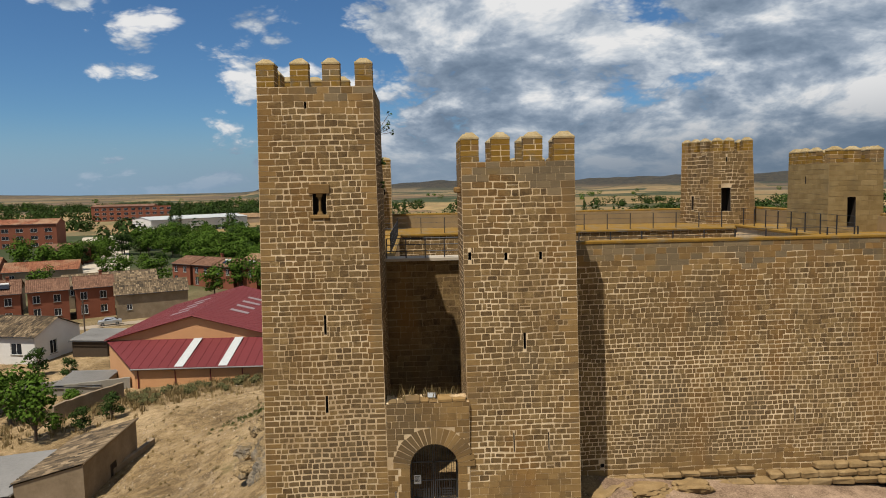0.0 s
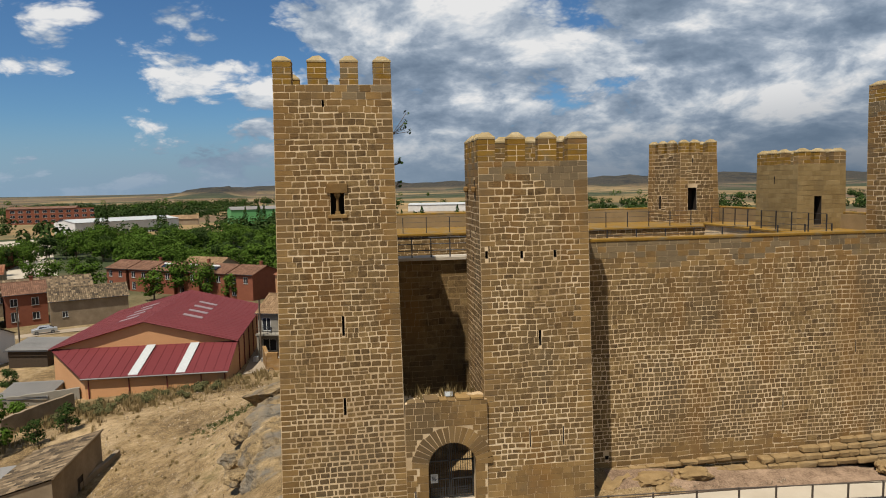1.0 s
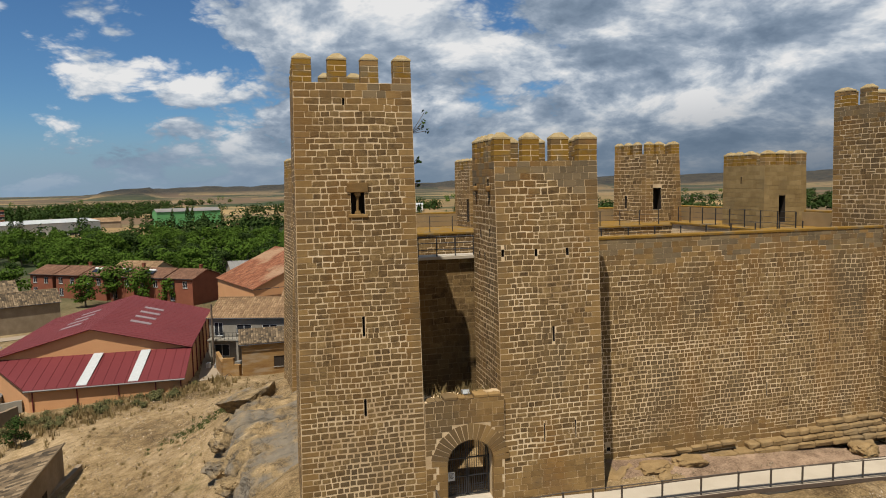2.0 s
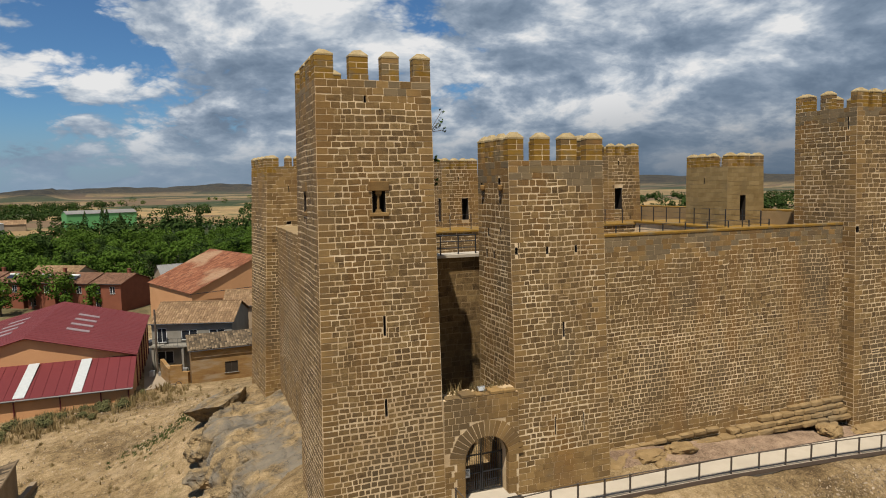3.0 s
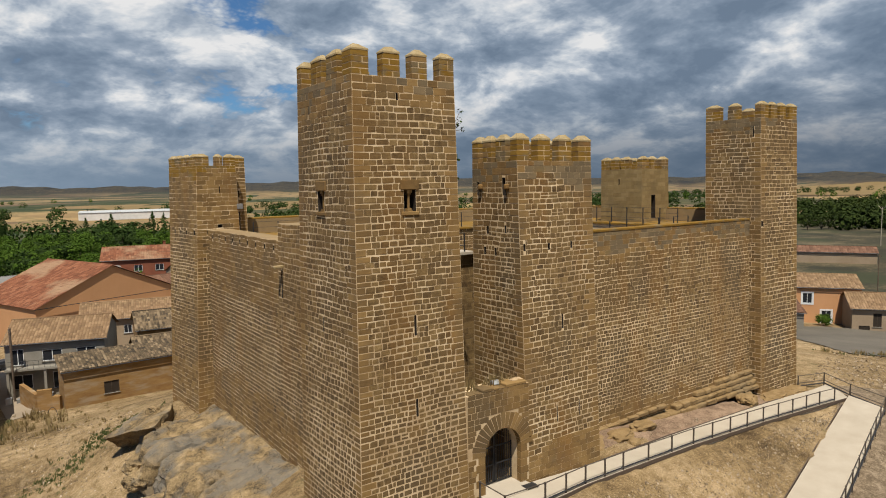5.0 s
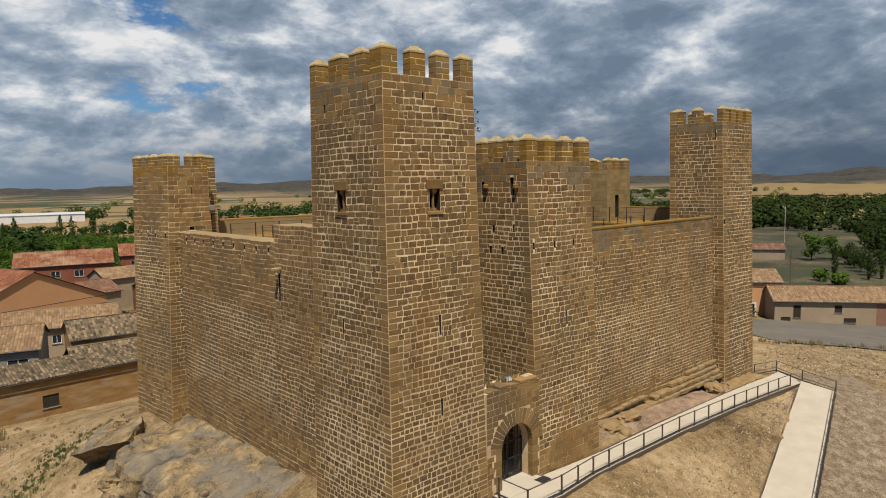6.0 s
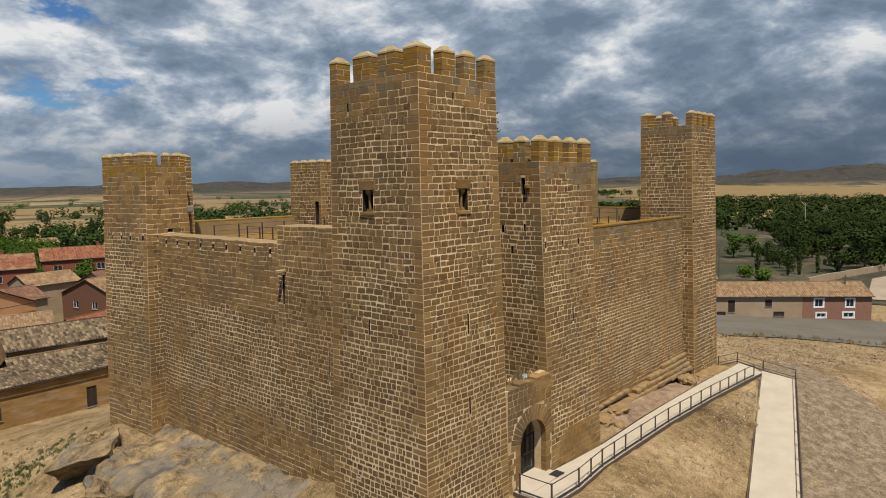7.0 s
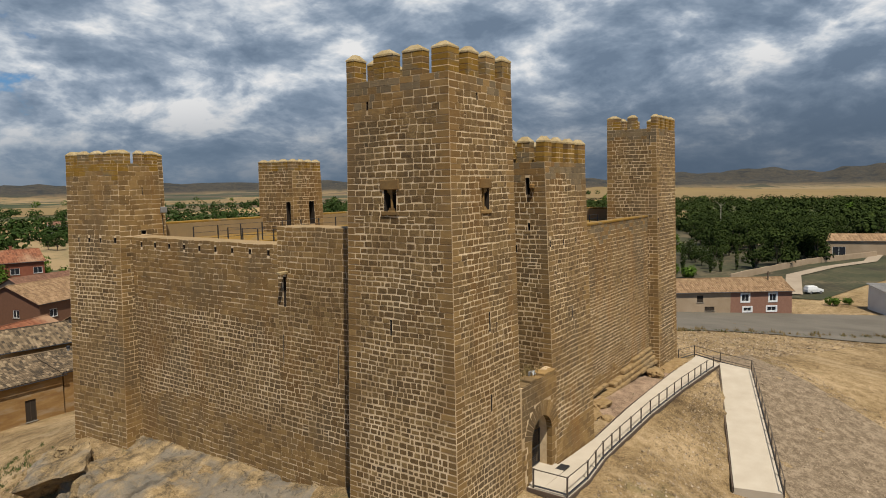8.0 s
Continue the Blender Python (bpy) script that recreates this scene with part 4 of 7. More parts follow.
def gate():
    """The low gate wall with its arch, the passage behind it, the terrace above and the tall wall at the back."""
    x0, x1, top, y0, y1 = -1.66, 2.18, 5.0, 30.02, 31.3
    cx, rad, spring = 0.5, 1.14, 1.9
    root = thing("gate_wall", "low ashlar gate wall with a round arch of radiating stones", "wall", (0, 0, 0), 0, "", "structure")
    arc = [(cx + rad * math.cos(a), spring + rad * math.sin(a)) for a in np.linspace(0, math.pi, 21)]
    outline = [(x0, -1.0), (cx - rad, -1.0)] + [(x, z) for x, z in arc[::-1]] + [(cx + rad, -1.0), (x1, -1.0), (x1, top), (x0, top)]
    bm = bmesh.new()
    front = [bm.verts.new((x, y0, z)) for x, z in outline]
    backv = [bm.verts.new((x, y1, z)) for x, z in outline]
    bm.faces.new(front)
    bm.faces.new(backv[::-1])
    for i in range(len(outline)):
        j = (i + 1) % len(outline)
        bm.faces.new((front[j], front[i], backv[i], backv[j]))
    part("wall_body", bm, M_MORTAR, root)
    # arch stones
    n = 19
    for i in range(n):
        a0, a1 = math.pi * i / n + 0.012, math.pi * (i + 1) / n - 0.012
        bm = bmesh.new()
        r1 = rad + 0.78 + 0.03 * math.sin(i * 2.3)
        pts = [(rad - 0.012, a0), (r1, a0), (r1, a1), (rad - 0.012, a1)]
        f = [bm.verts.new((cx + r * math.cos(a), y0 - 0.014, spring + r * math.sin(a))) for r, a in pts]
        b = [bm.verts.new((cx + r * math.cos(a), y0 + 0.3, spring + r * math.sin(a))) for r, a in pts]
        bm.faces.new(f)
        for k in range(4):
            bm.faces.new((f[(k + 1) % 4], f[k], b[k], b[(k + 1) % 4]))
        bmesh.ops.recalc_face_normals(bm, faces=bm.faces[:])
        part("arch_stone", bm, M_ASHLAR, root)
    for s in (-1, 1):
        for k in range(6):
            bm = bmesh.new()
            w = (0.56, 0.42)[k % 2]
            if s < 0:
                w = min(w, cx - rad - x0 - 0.03)
            else:
                w = min(w, x1 - cx - rad - 0.02)
            box(bm, 0.0, w, -0.014, 0.3, 0, 0.365)
            bevelled(bm, 0.012)
            j = part("jamb_stone", bm, M_ASHLAR, root)
            j.matrix_basis = pose(cx + s * (rad - 0.012) - (w if s < 0 else 0), y0, -0.35 + k * 0.378)
    f = Face((x0, y0, -0.4), (x1, y0, -0.4), (x1, y0, top), (x0, y0, top))
    inside = lambda p: (p.z < spring + 0.1 and abs(p.x - cx) < rad + 0.5) or (p.z > spring - 0.1 and math.hypot(p.x - cx, p.z - spring) < rad + 0.84)
    set_stones(root, lay(f, [(0.0, 0.25, 0.33, 0.3, 0.6, 0.022, "ashlar")], (), 31, (False, False), inside), (-1, 6), 200, 31)
    # broken edge stones on the top
    r = random.Random(4)
    bm = bmesh.new()
    x = x0 + 0.1
    while x < x1 - 0.3:
        w, h = r.uniform(0.3, 0.7), r.uniform(0.05, 0.2) * (2.0 if x > 1.2 else 1.0)
        box(bm, x, min(x + w, x1), y0 - 0.02, y0 + r.uniform(0.4, 0.8), top, top + h)
        x += w + 0.02
    bevelled(bm, 0.03)
    part("top_course", bm, M_ASHLAR, root, "crumbling top course")
    for k in range(7):
        rock("loose_stone", "", (1.15 + 0.15 * k * r.uniform(0.8, 1.1), y0 + r.uniform(0.25, 0.6), top + 0.1), (r.uniform(.14, .28), r.uniform(.12, .22), r.uniform(.1, .2)), 200 + k, r.uniform(0, 180), M_MORTAR, 2, 0.4, root)
    # passage: a thickening behind the gate wall, and the tall back wall with its own opening
    body = thing("gate_passage", "shaded open passage between the gate tower and the corner tower", "passage", (0, 0, 0), 0, "", "structure")
    # added depth behind the gate wall only; the passage stays open to the sky
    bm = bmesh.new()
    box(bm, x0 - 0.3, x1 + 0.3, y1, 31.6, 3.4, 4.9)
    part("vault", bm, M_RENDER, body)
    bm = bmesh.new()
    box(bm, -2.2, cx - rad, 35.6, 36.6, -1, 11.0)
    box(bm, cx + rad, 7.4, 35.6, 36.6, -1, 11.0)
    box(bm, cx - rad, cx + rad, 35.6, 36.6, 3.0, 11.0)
    # render core instead of paler mortar: the recess's shade put into the colour
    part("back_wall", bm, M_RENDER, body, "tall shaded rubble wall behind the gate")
    f = Face((-1.75, 35.6, 3.1), (5.0, 35.6, 3.1), (5.0, 35.6, 11.0), (-1.75, 35.6, 11.0))
    set_stones(body, lay(f, [(0.0, 0.26, 0.38, 0.35, 0.8, 0.02, "rubble")], (), 32, (False, False)), (5, 11), 150, 32)
    bm = bmesh.new()
    box(bm, -2.0, 3.0, 35.3, 36.6, 11.0, 11.15)
    part("walk_slab", bm, M_CONCRETE, body, "thin grey walkway slab")
    bm = bmesh.new()
    box(bm, cx - rad - 0.3, cx + rad + 0.3, 29.2, 52.4, -0.6, -0.02)
    tagged(part("gate_threshold", bm, M_CONCRETE), "pale concrete floor of the gate passage", "floor", "", "structure")



# ---- the path to the gate ----


def leg_z(x):
    return -0.02 - 1.62 * max(0.0, min(1.0, x / 33.0)) ** 1.0


def slab(name, label, rows, thick, mat, category="path"):
    """A slab from cross rows of (left, right) points, walked from its start to its end."""
    bm = bmesh.new()
    top = [[bm.verts.new(p) for p in r] for r in rows]
    bot = [[bm.verts.new((p[0], p[1], p[2] - thick)) for p in r] for r in rows]
    for i in range(len(rows) - 1):
        bm.faces.new((top[i][0], top[i][1], top[i + 1][1], top[i + 1][0]))
        for k, (p, q) in enumerate(((0, 1), (1, 0))):
            bm.faces.new((top[i][k], top[i + 1][k], bot[i + 1][k], bot[i][k]))
    for i in (0, -1):
        bm.faces.new((top[i][0], top[i][1], bot[i][1], bot[i][0]))
    bmesh.ops.recalc_face_normals(bm, faces=bm.faces[:])
    return tagged(part(name, bm, mat), label, category, "", "structure")


def paths():
    rows, edge = [], []
    for x, yo, yi in ((-1.35, 27.75, 29.9), (1.2, 27.75, 29.9), (4.4, 28.2, 29.9), (7.5, 28.4, 29.95), (14.2, 28.75, 30.5), (22, 28.85, 30.95), (29.3, 28.75, 31.2), (33.2, 28.6, 31.15), (35.2, 30.6, 31.2)):
        z = leg_z(x)
        rows.append(((x, yo, z), (x, yi, z)))
    slab("pavement", "pale concrete ramp running along the castle to the gate", rows, 0.6, M_CONCRETE)
    rows2 = []
    for k in range(11):
        s = k / 10
        z = -1.58 - 1.5 * s
        rows2.append(((33.6 - 22.6 * s, 28.72 - 5.9 * s, z), (32.5 - 20.9 * s, 25.9 - 5.6 * s, z)))
    slab("pavement", "pale concrete ramp turning down the slope from the landing", rows2, 0.6, M_CONCRETE)
    # timber edging along the inner side
    def edging(a, b, za, zb, label, deep=0.3):
        bm = bmesh.new()
        p, q = Vector((*a, za)), Vector((*b, zb))
        d = (q - p)
        n = Vector((-d.y, d.x, 0)).normalized() * 0.03
        vs = []
        for o in (p, q):
            for k, h in ((-1, -deep), (1, -deep), (1, 0.015), (-1, 0.015)):
                vs.append(bm.verts.new(o + n * k + Vector((0, 0, h))))
        for k in range(4):
            bm.faces.new((vs[k], vs[(k + 1) % 4], vs[4 + (k + 1) % 4], vs[4 + k]))
        bm.faces.new(vs[:4][::-1])
        bm.faces.new(vs[4:])
        bmesh.ops.recalc_face_normals(bm, faces=bm.faces[:])
        tagged(part("kerb", bm, M_EDGING), label, "kerb", "", "structure")
    outer = [(-1.35, 27.70), (1.2, 27.70), (4.4, 28.15), (7.5, 28.35), (14.2, 28.70), (22, 28.80), (29.3, 28.70), (33.2, 28.55)]
    for p, q in zip(outer, outer[1:]):
        edging(p, q, leg_z(p[0]), leg_z(q[0]), "dark timber edging on the outer side of the ramp", 0.2)
    edging((-1.42, 27.70), (-1.42, 29.9), -0.02, -0.02, "dark timber edging at the head of the ramp", 0.2)
    edging((32.55, 25.85), (11.65, 20.25), -1.6, -3.1, "dark timber edging on the outer side of the lower ramp", 0.2)
    edging((7.6, 30.03), (14.2, 30.58), -0.39, -0.70, "rust-brown edging strip beside the ramp")
    edging((14.2, 30.58), (29.3, 31.28), -0.70, -1.44, "rust-brown edging strip beside the ramp")
    edging((31.6, 28.3), (11, 22.9), -1.70, -3.05, "rust-brown edging strip beside the lower ramp")


M_EDGING = plain("weathered_edging", (0.085, 0.06, 0.042), 0.85)
paths()


def railing(label, pts, every, top=0.95, lower=0.12, rails=(0.95,)):
    """A steel railing along points: square posts, a handrail and a low kerb bar."""
    root = thing("railing", label, "railing", pts[0], 0, "railings of the ramp")
    o = Vector(pts[0])
    post_me = bpy.data.meshes.new("post")
    bm = bmesh.new()
    box(bm, -.035, .035, -.035, .035, -0.35, top)
    box(bm, -.05, .05, -.05, .05, top - 0.01, top + 0.035)
    bm.to_mesh(post_me)
    bm.free()
    post_me.materials.append(M_POST)
    line = [Vector(p) - o for p in pts]
    for a, b in zip(line, line[1:]):
        d = b - a
        n = max(1, round(d.length / every))
        for k in range(n + (1 if b is line[-1] else 0)):
            p = new("post", post_me)
            p.parent = root
            q = a.lerp(b, k / n)
            p.matrix_basis = pose(q.x, q.y, q.z, 0, 0, math.degrees(math.atan2(d.y, d.x)))
    for h, r in [(h, 0.028) for h in rails]:
        bm = bmesh.new()
        for a, b in zip(line, line[1:]):
            tube(bm, a + Vector((0, 0, h)), b + Vector((0, 0, h)), r, 6)
        part("handrail", bm, M_POST, root)
    bm = bmesh.new()
    for a, b in zip(line, line[1:]):
        tube(bm, a + Vector((0, 0, lower)), b + Vector((0, 0, lower)), 0.05, 4)
    part("kerb_bar", bm, M_STEEL, root, "dark low kerb bar")
    return root


M_POST = plain("weathered_rail_steel", (0.085, 0.068, 0.052), 0.65, 0.3)
railing("brown steel railing along the outer edge of the ramp", [(-1.3, 29.6, 0), (-1.3, 27.8, 0), (1.2, 27.82, leg_z(1.2)), (4.4, 28.27, leg_z(4.4)), (7.5, 28.47, leg_z(7.5)), (14.2, 28.82, leg_z(14.2)), (22, 28.92, leg_z(22)), (29.3, 28.82, leg_z(29.3)), (31.4, 28.75, leg_z(31.4))], 2.05)
railing("brown steel railing round the landing of the ramp", [(32.9, 32.2, -1.7), (35.4, 31.4, -1.7), (33.75, 28.7, -1.7), (32.6, 25.85, -1.75)], 2.2, rails=(0.95, 0.35))
railing("brown steel railing down the lower ramp", [(32.6, 25.85, -1.75), (22.0, 23.0, -2.45), (11.65, 20.25, -3.2)], 2.0, rails=(0.95,))


def gate_leaf():
    """Two leaves of the iron gate, with bars that show from outside."""
    g = thing("iron_gate", "closed dark iron bar gate inside the stone arch", "gate", (0.5, 30.75, 0))
    for sx in (-1, 1):
        bm = bmesh.new()
        for x0, x1, z0, z1 in ((0.02, 1.12, 0.05, 0.11), (0.02, 1.12, 0.95, 1.0), (0.02, 1.12, 1.85, 1.91), (0.02, 0.07, 0.05, 2.95), (1.07, 1.12, 0.05, 1.95)):
            a, b = sorted((sx * x0, sx * x1))
            box(bm, a, b, -0.03, 0.03, z0, z1)
        leaf = part("leaf", bm, M_STEEL, g)
        for i in range(9):
            x = 0.14 + i * 0.115
            top = 1.9 + math.sqrt(max(0.0, 1.12 ** 2 - x * x))
            bm = bmesh.new()
            box(bm, sx * x - .012, sx * x + .012, -0.012, 0.012, 0.1, top)
            part("bar", bm, M_STEEL, leaf)
        bm = bmesh.new()
        for i in range(8):
            for k in range(4):
                x = 0.1 + i * 0.13
                box(bm, sx * x, sx * x + sx * 0.07, -0.02, -0.008, 0.14 + k * 0.12, 0.21 + k * 0.12)
        tagged(part("lattice_panel", bm, M_STEEL, leaf), "small square lattice of iron plates", "", "", "stuff")
    bm = bmesh.new()
    box(bm, -0.17, 0.17, -0.01, 0.01, -0.22, 0.22)
    p = part("notice", bm, M_WHITE)
    p.matrix_basis = pose(-0.30, 30.68, 1.05)
    tagged(p, "small white notice board on the iron gate", "notice")
    for i in range(5):
        bm = bmesh.new()
        box(bm, -0.12, 0.12 - 0.03 * (i % 3), -0.014, -0.011, 0.13 - i * 0.06, 0.16 - i * 0.06)
        part("text_bar", bm, M_STEEL, p)
    bm = bmesh.new()
    box(bm, 0, 0.75, 0, 0.5, -0.03, 0.012)
    d = part("drain_grate", bm, M_STEEL)
    d.matrix_basis = pose(1.35, 29.2, -0.03)
    tagged(d, "dark metal drain grate set in the ramp", "grate")


M_WHITE = plain("white_paint", (0.52, 0.52, 0.50), 0.5)
gate_leaf()


# ---- rocks ----


def noisy(p, f, a):
    return a * noise.noise(Vector(p) * f)


def rock(name, label, loc, size, seed, rz=0, mat=None, sub=4, crag=0.35, parent=None):
    bm = bmesh.new()
    bmesh.ops.create_icosphere(bm, subdivisions=sub, radius=1)
    o = Vector((seed * 3.1, seed * 1.7, seed))
    for v in bm.verts:
        n = v.co.normalized()
        k = 1 + crag * noise.noise(n * 1.3 + o) + crag * 0.5 * noise.noise(n * 3.1 + o) + crag * 0.3 * noise.noise(n * 8 + o) + crag * 0.12 * noise.noise(n * 19 + o)
        q = n * k
        # flat-bedded stone: squash the top and the foot
        q.z = max(-0.75, min(0.62 + 0.12 * noise.noise(n * 2.3 + o), q.z))
        v.co = Vector((q.x * size[0], q.y * size[1], q.z * size[2]))
    ob = part(name, bm, mat or M_ROCK, parent)
    ob.matrix_basis = pose(*loc, 0, 0, rz)
    if parent is None:
        tagged(ob, label, "rock", "rocks at the castle foot")
    return ob


def outcrop():
    """The bare rock shelf under the side wall: a domed top and an outer edge split into big rounded blocks by deep joints."""
    bm = bmesh.new()
    r = random.Random(6)
    joints, y = [], 31.0
    while y < 60:
        joints.append(y)
        y += r.uniform(1.7, 3.6)
    blocks = [(r.uniform(-0.5, 0.45), r.uniform(-0.3, 0.25), r.uniform(-0.35, 0.35)) for _ in joints]
    prev = None
    for y in np.linspace(31.5, 59.5, 234):
        k = max(i for i, q in enumerate(joints) if q <= y)
        lo, hi = joints[k], joints[k + 1] if k + 1 < len(joints) else 62.0
        u = (y - lo) / (hi - lo)
        groove = min(u, 1 - u) * (hi - lo)
        belly = min(1.0, groove / 0.55) ** 0.5
        out, lift, lean = blocks[k]
        e = float(np.interp(y, [31.5, 35, 38, 42, 46, 50, 53, 56, 58, 59.5], [-8.3, -8.9, -9.6, -10.5, -11.4, -11.9, -11.5, -10.9, -9.6, -8.6]))
        e += -out * 0.9 + 0.75 * (1 - belly) + 0.25 * noise.noise(Vector((4.3, y * 1.6, 2.2)))
        zw = float(np.interp(y, [31.5, 36, 44, 50, 56, 59.5], [-0.5, -0.35, -0.75, -1.0, -1.35, -1.8]))
        ze = float(np.interp(y, [31.5, 36, 42, 48, 54, 59.5], [-1.2, -1.3, -1.75, -2.0, -1.8, -2.4])) + lift * 0.8
        row = []
        for i in range(56):
            s = i / 55
            if s < 0.55:
                q = s / 0.55
                x = -5.4 + (e + 5.4) * q
                rim = max(0.0, (q - 0.45) / 0.55)
                ledge = 0.16 * math.floor(2.6 * noise.noise(Vector((x * 0.3 + 3, y * 0.25, 5))))
                z = zw + (ze - zw) * q ** 1.3 + ledge + noisy((x, y, 0), 0.45, 0.3) + noisy((x, y, 3), 1.7, 0.10) + noisy((x, y, 8), 4.5, 0.03)
                z -= 0.75 * (1 - belly) * rim ** 1.5 + 0.35 * rim ** 6
                p = Vector((x, y, z))
            else:
                q = (s - 0.55) / 0.45
                # rounded lip, bulging face, then an undercut foot
                x = e - 0.42 * math.sin(min(1.0, q * 2.6) * math.pi * 0.5) + (0.9 + lean) * max(0.0, q - 0.42) ** 1.2
                bed = math.sin(q * 13 + 3 * noise.noise(Vector((y * 0.22, 0, 7))))
                x += 0.10 * bed * min(1.0, q * 5) + noisy((y, q * 4, 2), 0.9, 0.35) * q + noisy((y * 1.2, q * 6, 6), 2.4, 0.14)
                z = ze - 0.35 - 0.75 * (1 - belly) - 3.3 * q
                p = Vector((x, y + noisy((y, q * 3, 9), 1.1, 0.25), z + noisy((x, y, 0), 0.45, 0.3)))
            row.append(bm.verts.new(p))
        if prev:
            for i in range(55):
                bm.faces.new((prev[i], prev[i + 1], row[i + 1], row[i]))
        prev = row
    bmesh.ops.recalc_face_normals(bm, faces=bm.faces[:])
    root = thing("rock_outcrop", "broken shelf of grey and tan bedrock under the castle wall", "rock")
    part("bedrock", bm, M_ROCK, root)
    for k, (x, y, z, a, b, c) in enumerate(((-12.2, 52.2, -3.2, 0.9, 1.2, 0.7), (-12.6, 50.6, -3.6, 0.7, 0.9, 0.6), (-9.9, 58.6, -1.75, 0.35, 0.5, 0.55), (-12.3, 46.4, -3.6, 0.8, 1.1, 0.7), (-11.2, 42.0, -3.0, 0.7, 1.0, 0.6))):
        rock("rock_slab", "", (x, y, z), (a, b, c), 40 + k, 20 * k, None, 4, 0.4, root)


M_TANROCK = material("tan_sandstone_rock", [(0.1, (0.12, 0.075, 0.031)), (0.5, (0.20, 0.130, 0.056)), (0.9, (0.30, 0.205, 0.10))], scale=1.6, grain=9, rough=0.95, bump=0.9, stain=(0.17, 0.122, 0.065), stain_cut=(0.52, 0.66), bump_dist=0.08)
gate()
outcrop()


def overhang():
    """A big tilted slab whose outer side leans back under its top."""
    top = [Vector(p) for p in ((-13.5, 57.3, -2.6), (-11.0, 54.2, -1.55), (-8.6, 57.6, -1.15), (-10.4, 60.8, -2.2))]
    foot = [Vector(p) for p in ((-10.7, 58.9, -5.0), (-8.9, 57.0, -4.0), (-8.4, 57.9, -3.5), (-10.0, 60.4, -5.0))]
    bm = bmesh.new()
    n = 14

    def sheet(a, b, c, d):
        rows = [[bm.verts.new(a.lerp(b, i / n).lerp(d.lerp(c, i / n), j / n)) for i in range(n + 1)] for j in range(n + 1)]
        for p, q in zip(rows, rows[1:]):
            for i in range(n):
                bm.faces.new((p[i], p[i + 1], q[i + 1], q[i]))

    sheet(*top)
    for i in range(4):
        j = (i + 1) % 4
        sheet(foot[i], foot[j], top[j], top[i])
    bmesh.ops.remove_doubles(bm, verts=bm.verts[:], dist=0.001)
    bmesh.ops.recalc_face_normals(bm, faces=bm.faces[:])
    for v in bm.verts:
        p = v.co.copy()
        v.co += Vector((noisy(p, 0.7, 0.35), noisy(p + Vector((5, 0, 0)), 0.7, 0.35), noisy(p + Vector((0, 7, 0)), 0.9, 0.22))) + Vector((noisy(p, 2.7, 0.09), noisy(p + Vector((3, 1, 0)), 2.7, 0.09), noisy(p, 3.3, 0.07)))
    ob = part("boulder", bm, M_ROCK)
    tagged(ob, "big tilted grey slab of rock with a dark undercut side", "rock", "rocks at the castle foot")


overhang()
rock("boulder", "flat tan boulder lying at the wall foot", (11.3, 31.9, -0.55), (1.25, 0.75, 0.5), 7, 10, M_TANROCK)
rock("boulder", "flat tan boulder lying at the wall foot", (13.6, 32.1, -0.55), (1.1, 0.6, 0.55), 9, 5, M_TANROCK)
rock("boulder", "small rounded tan stone on the gravel", (11.3, 30.8, -0.55), (0.45, 0.35, 0.3), 12, 30, M_TANROCK, 2)
rock("boulder", "tan boulder at the tower foot", (25.3, 32.0, -1.1), (1.0, 0.7, 0.6), 14, 20, M_TANROCK)
rock("boulder", "broad tan rock under the tower corner", (28.8, 32.0, -1.6), (1.6, 0.9, 0.55), 15, 5, M_TANROCK)
rock("boulder", "broad tan rock under the tower corner", (31.6, 32.0, -1.7), (1.4, 0.8, 0.55), 16, -5, M_TANROCK)
rock("boulder", "tan rock under the gate tower corner", (8.9, 32.4, -0.6), (1.5, 1.3, 0.5), 17, 15, M_TANROCK)


def footing():
    """Worn stepped footing courses along the front wall, rising to the far tower."""
    root = thing("footing", "worn stepped footing stones along the front wall", "footing", (0, 0, 0), 0, "", "structure")
    r = random.Random(8)
    for lvl in range(4):
        x = 15.5 + lvl * 2.5 - 6.0 * (lvl == 0)
        while x < 27.6:
            ln = r.uniform(0.55, 1.3)
            bm = bmesh.new()
            h = 0.34
            z0 = -0.95 + lvl * 0.34 + max(0, (x - 12)) * 0.006
            yf = 32.55 + lvl * 0.17
            vs = box(bm, 0, ln - 0.03, 0, 1.0, 0, h)
            for v in vs:
                v.co += Vector((r.uniform(-.05, .05), r.uniform(-.07, .07), r.uniform(-.05, .03)))
            bevelled(bm, 0.07)
            ob = part("footing_stone", bm, M_TANROCK, root)
            ob.matrix_basis = pose(x, yf, z0)
            x += ln
    # ledge course nearer the gate tower
    for k in range(9):
        bm = bmesh.new()
        vs = box(bm, 0, 0.95, 0, 0.8, 0, 0.25)
        for v in vs:
            v.co += Vector((r.uniform(-.04, .04), r.uniform(-.05, .05), r.uniform(-.03, .03)))
        bevelled(bm, 0.05)
        part("footing_stone", bm, M_TANROCK, root).matrix_basis = pose(8.6 + k * 0.97, 32.95, -0.62 + 0.045 * k)


footing()


# ---- draped surfaces ----


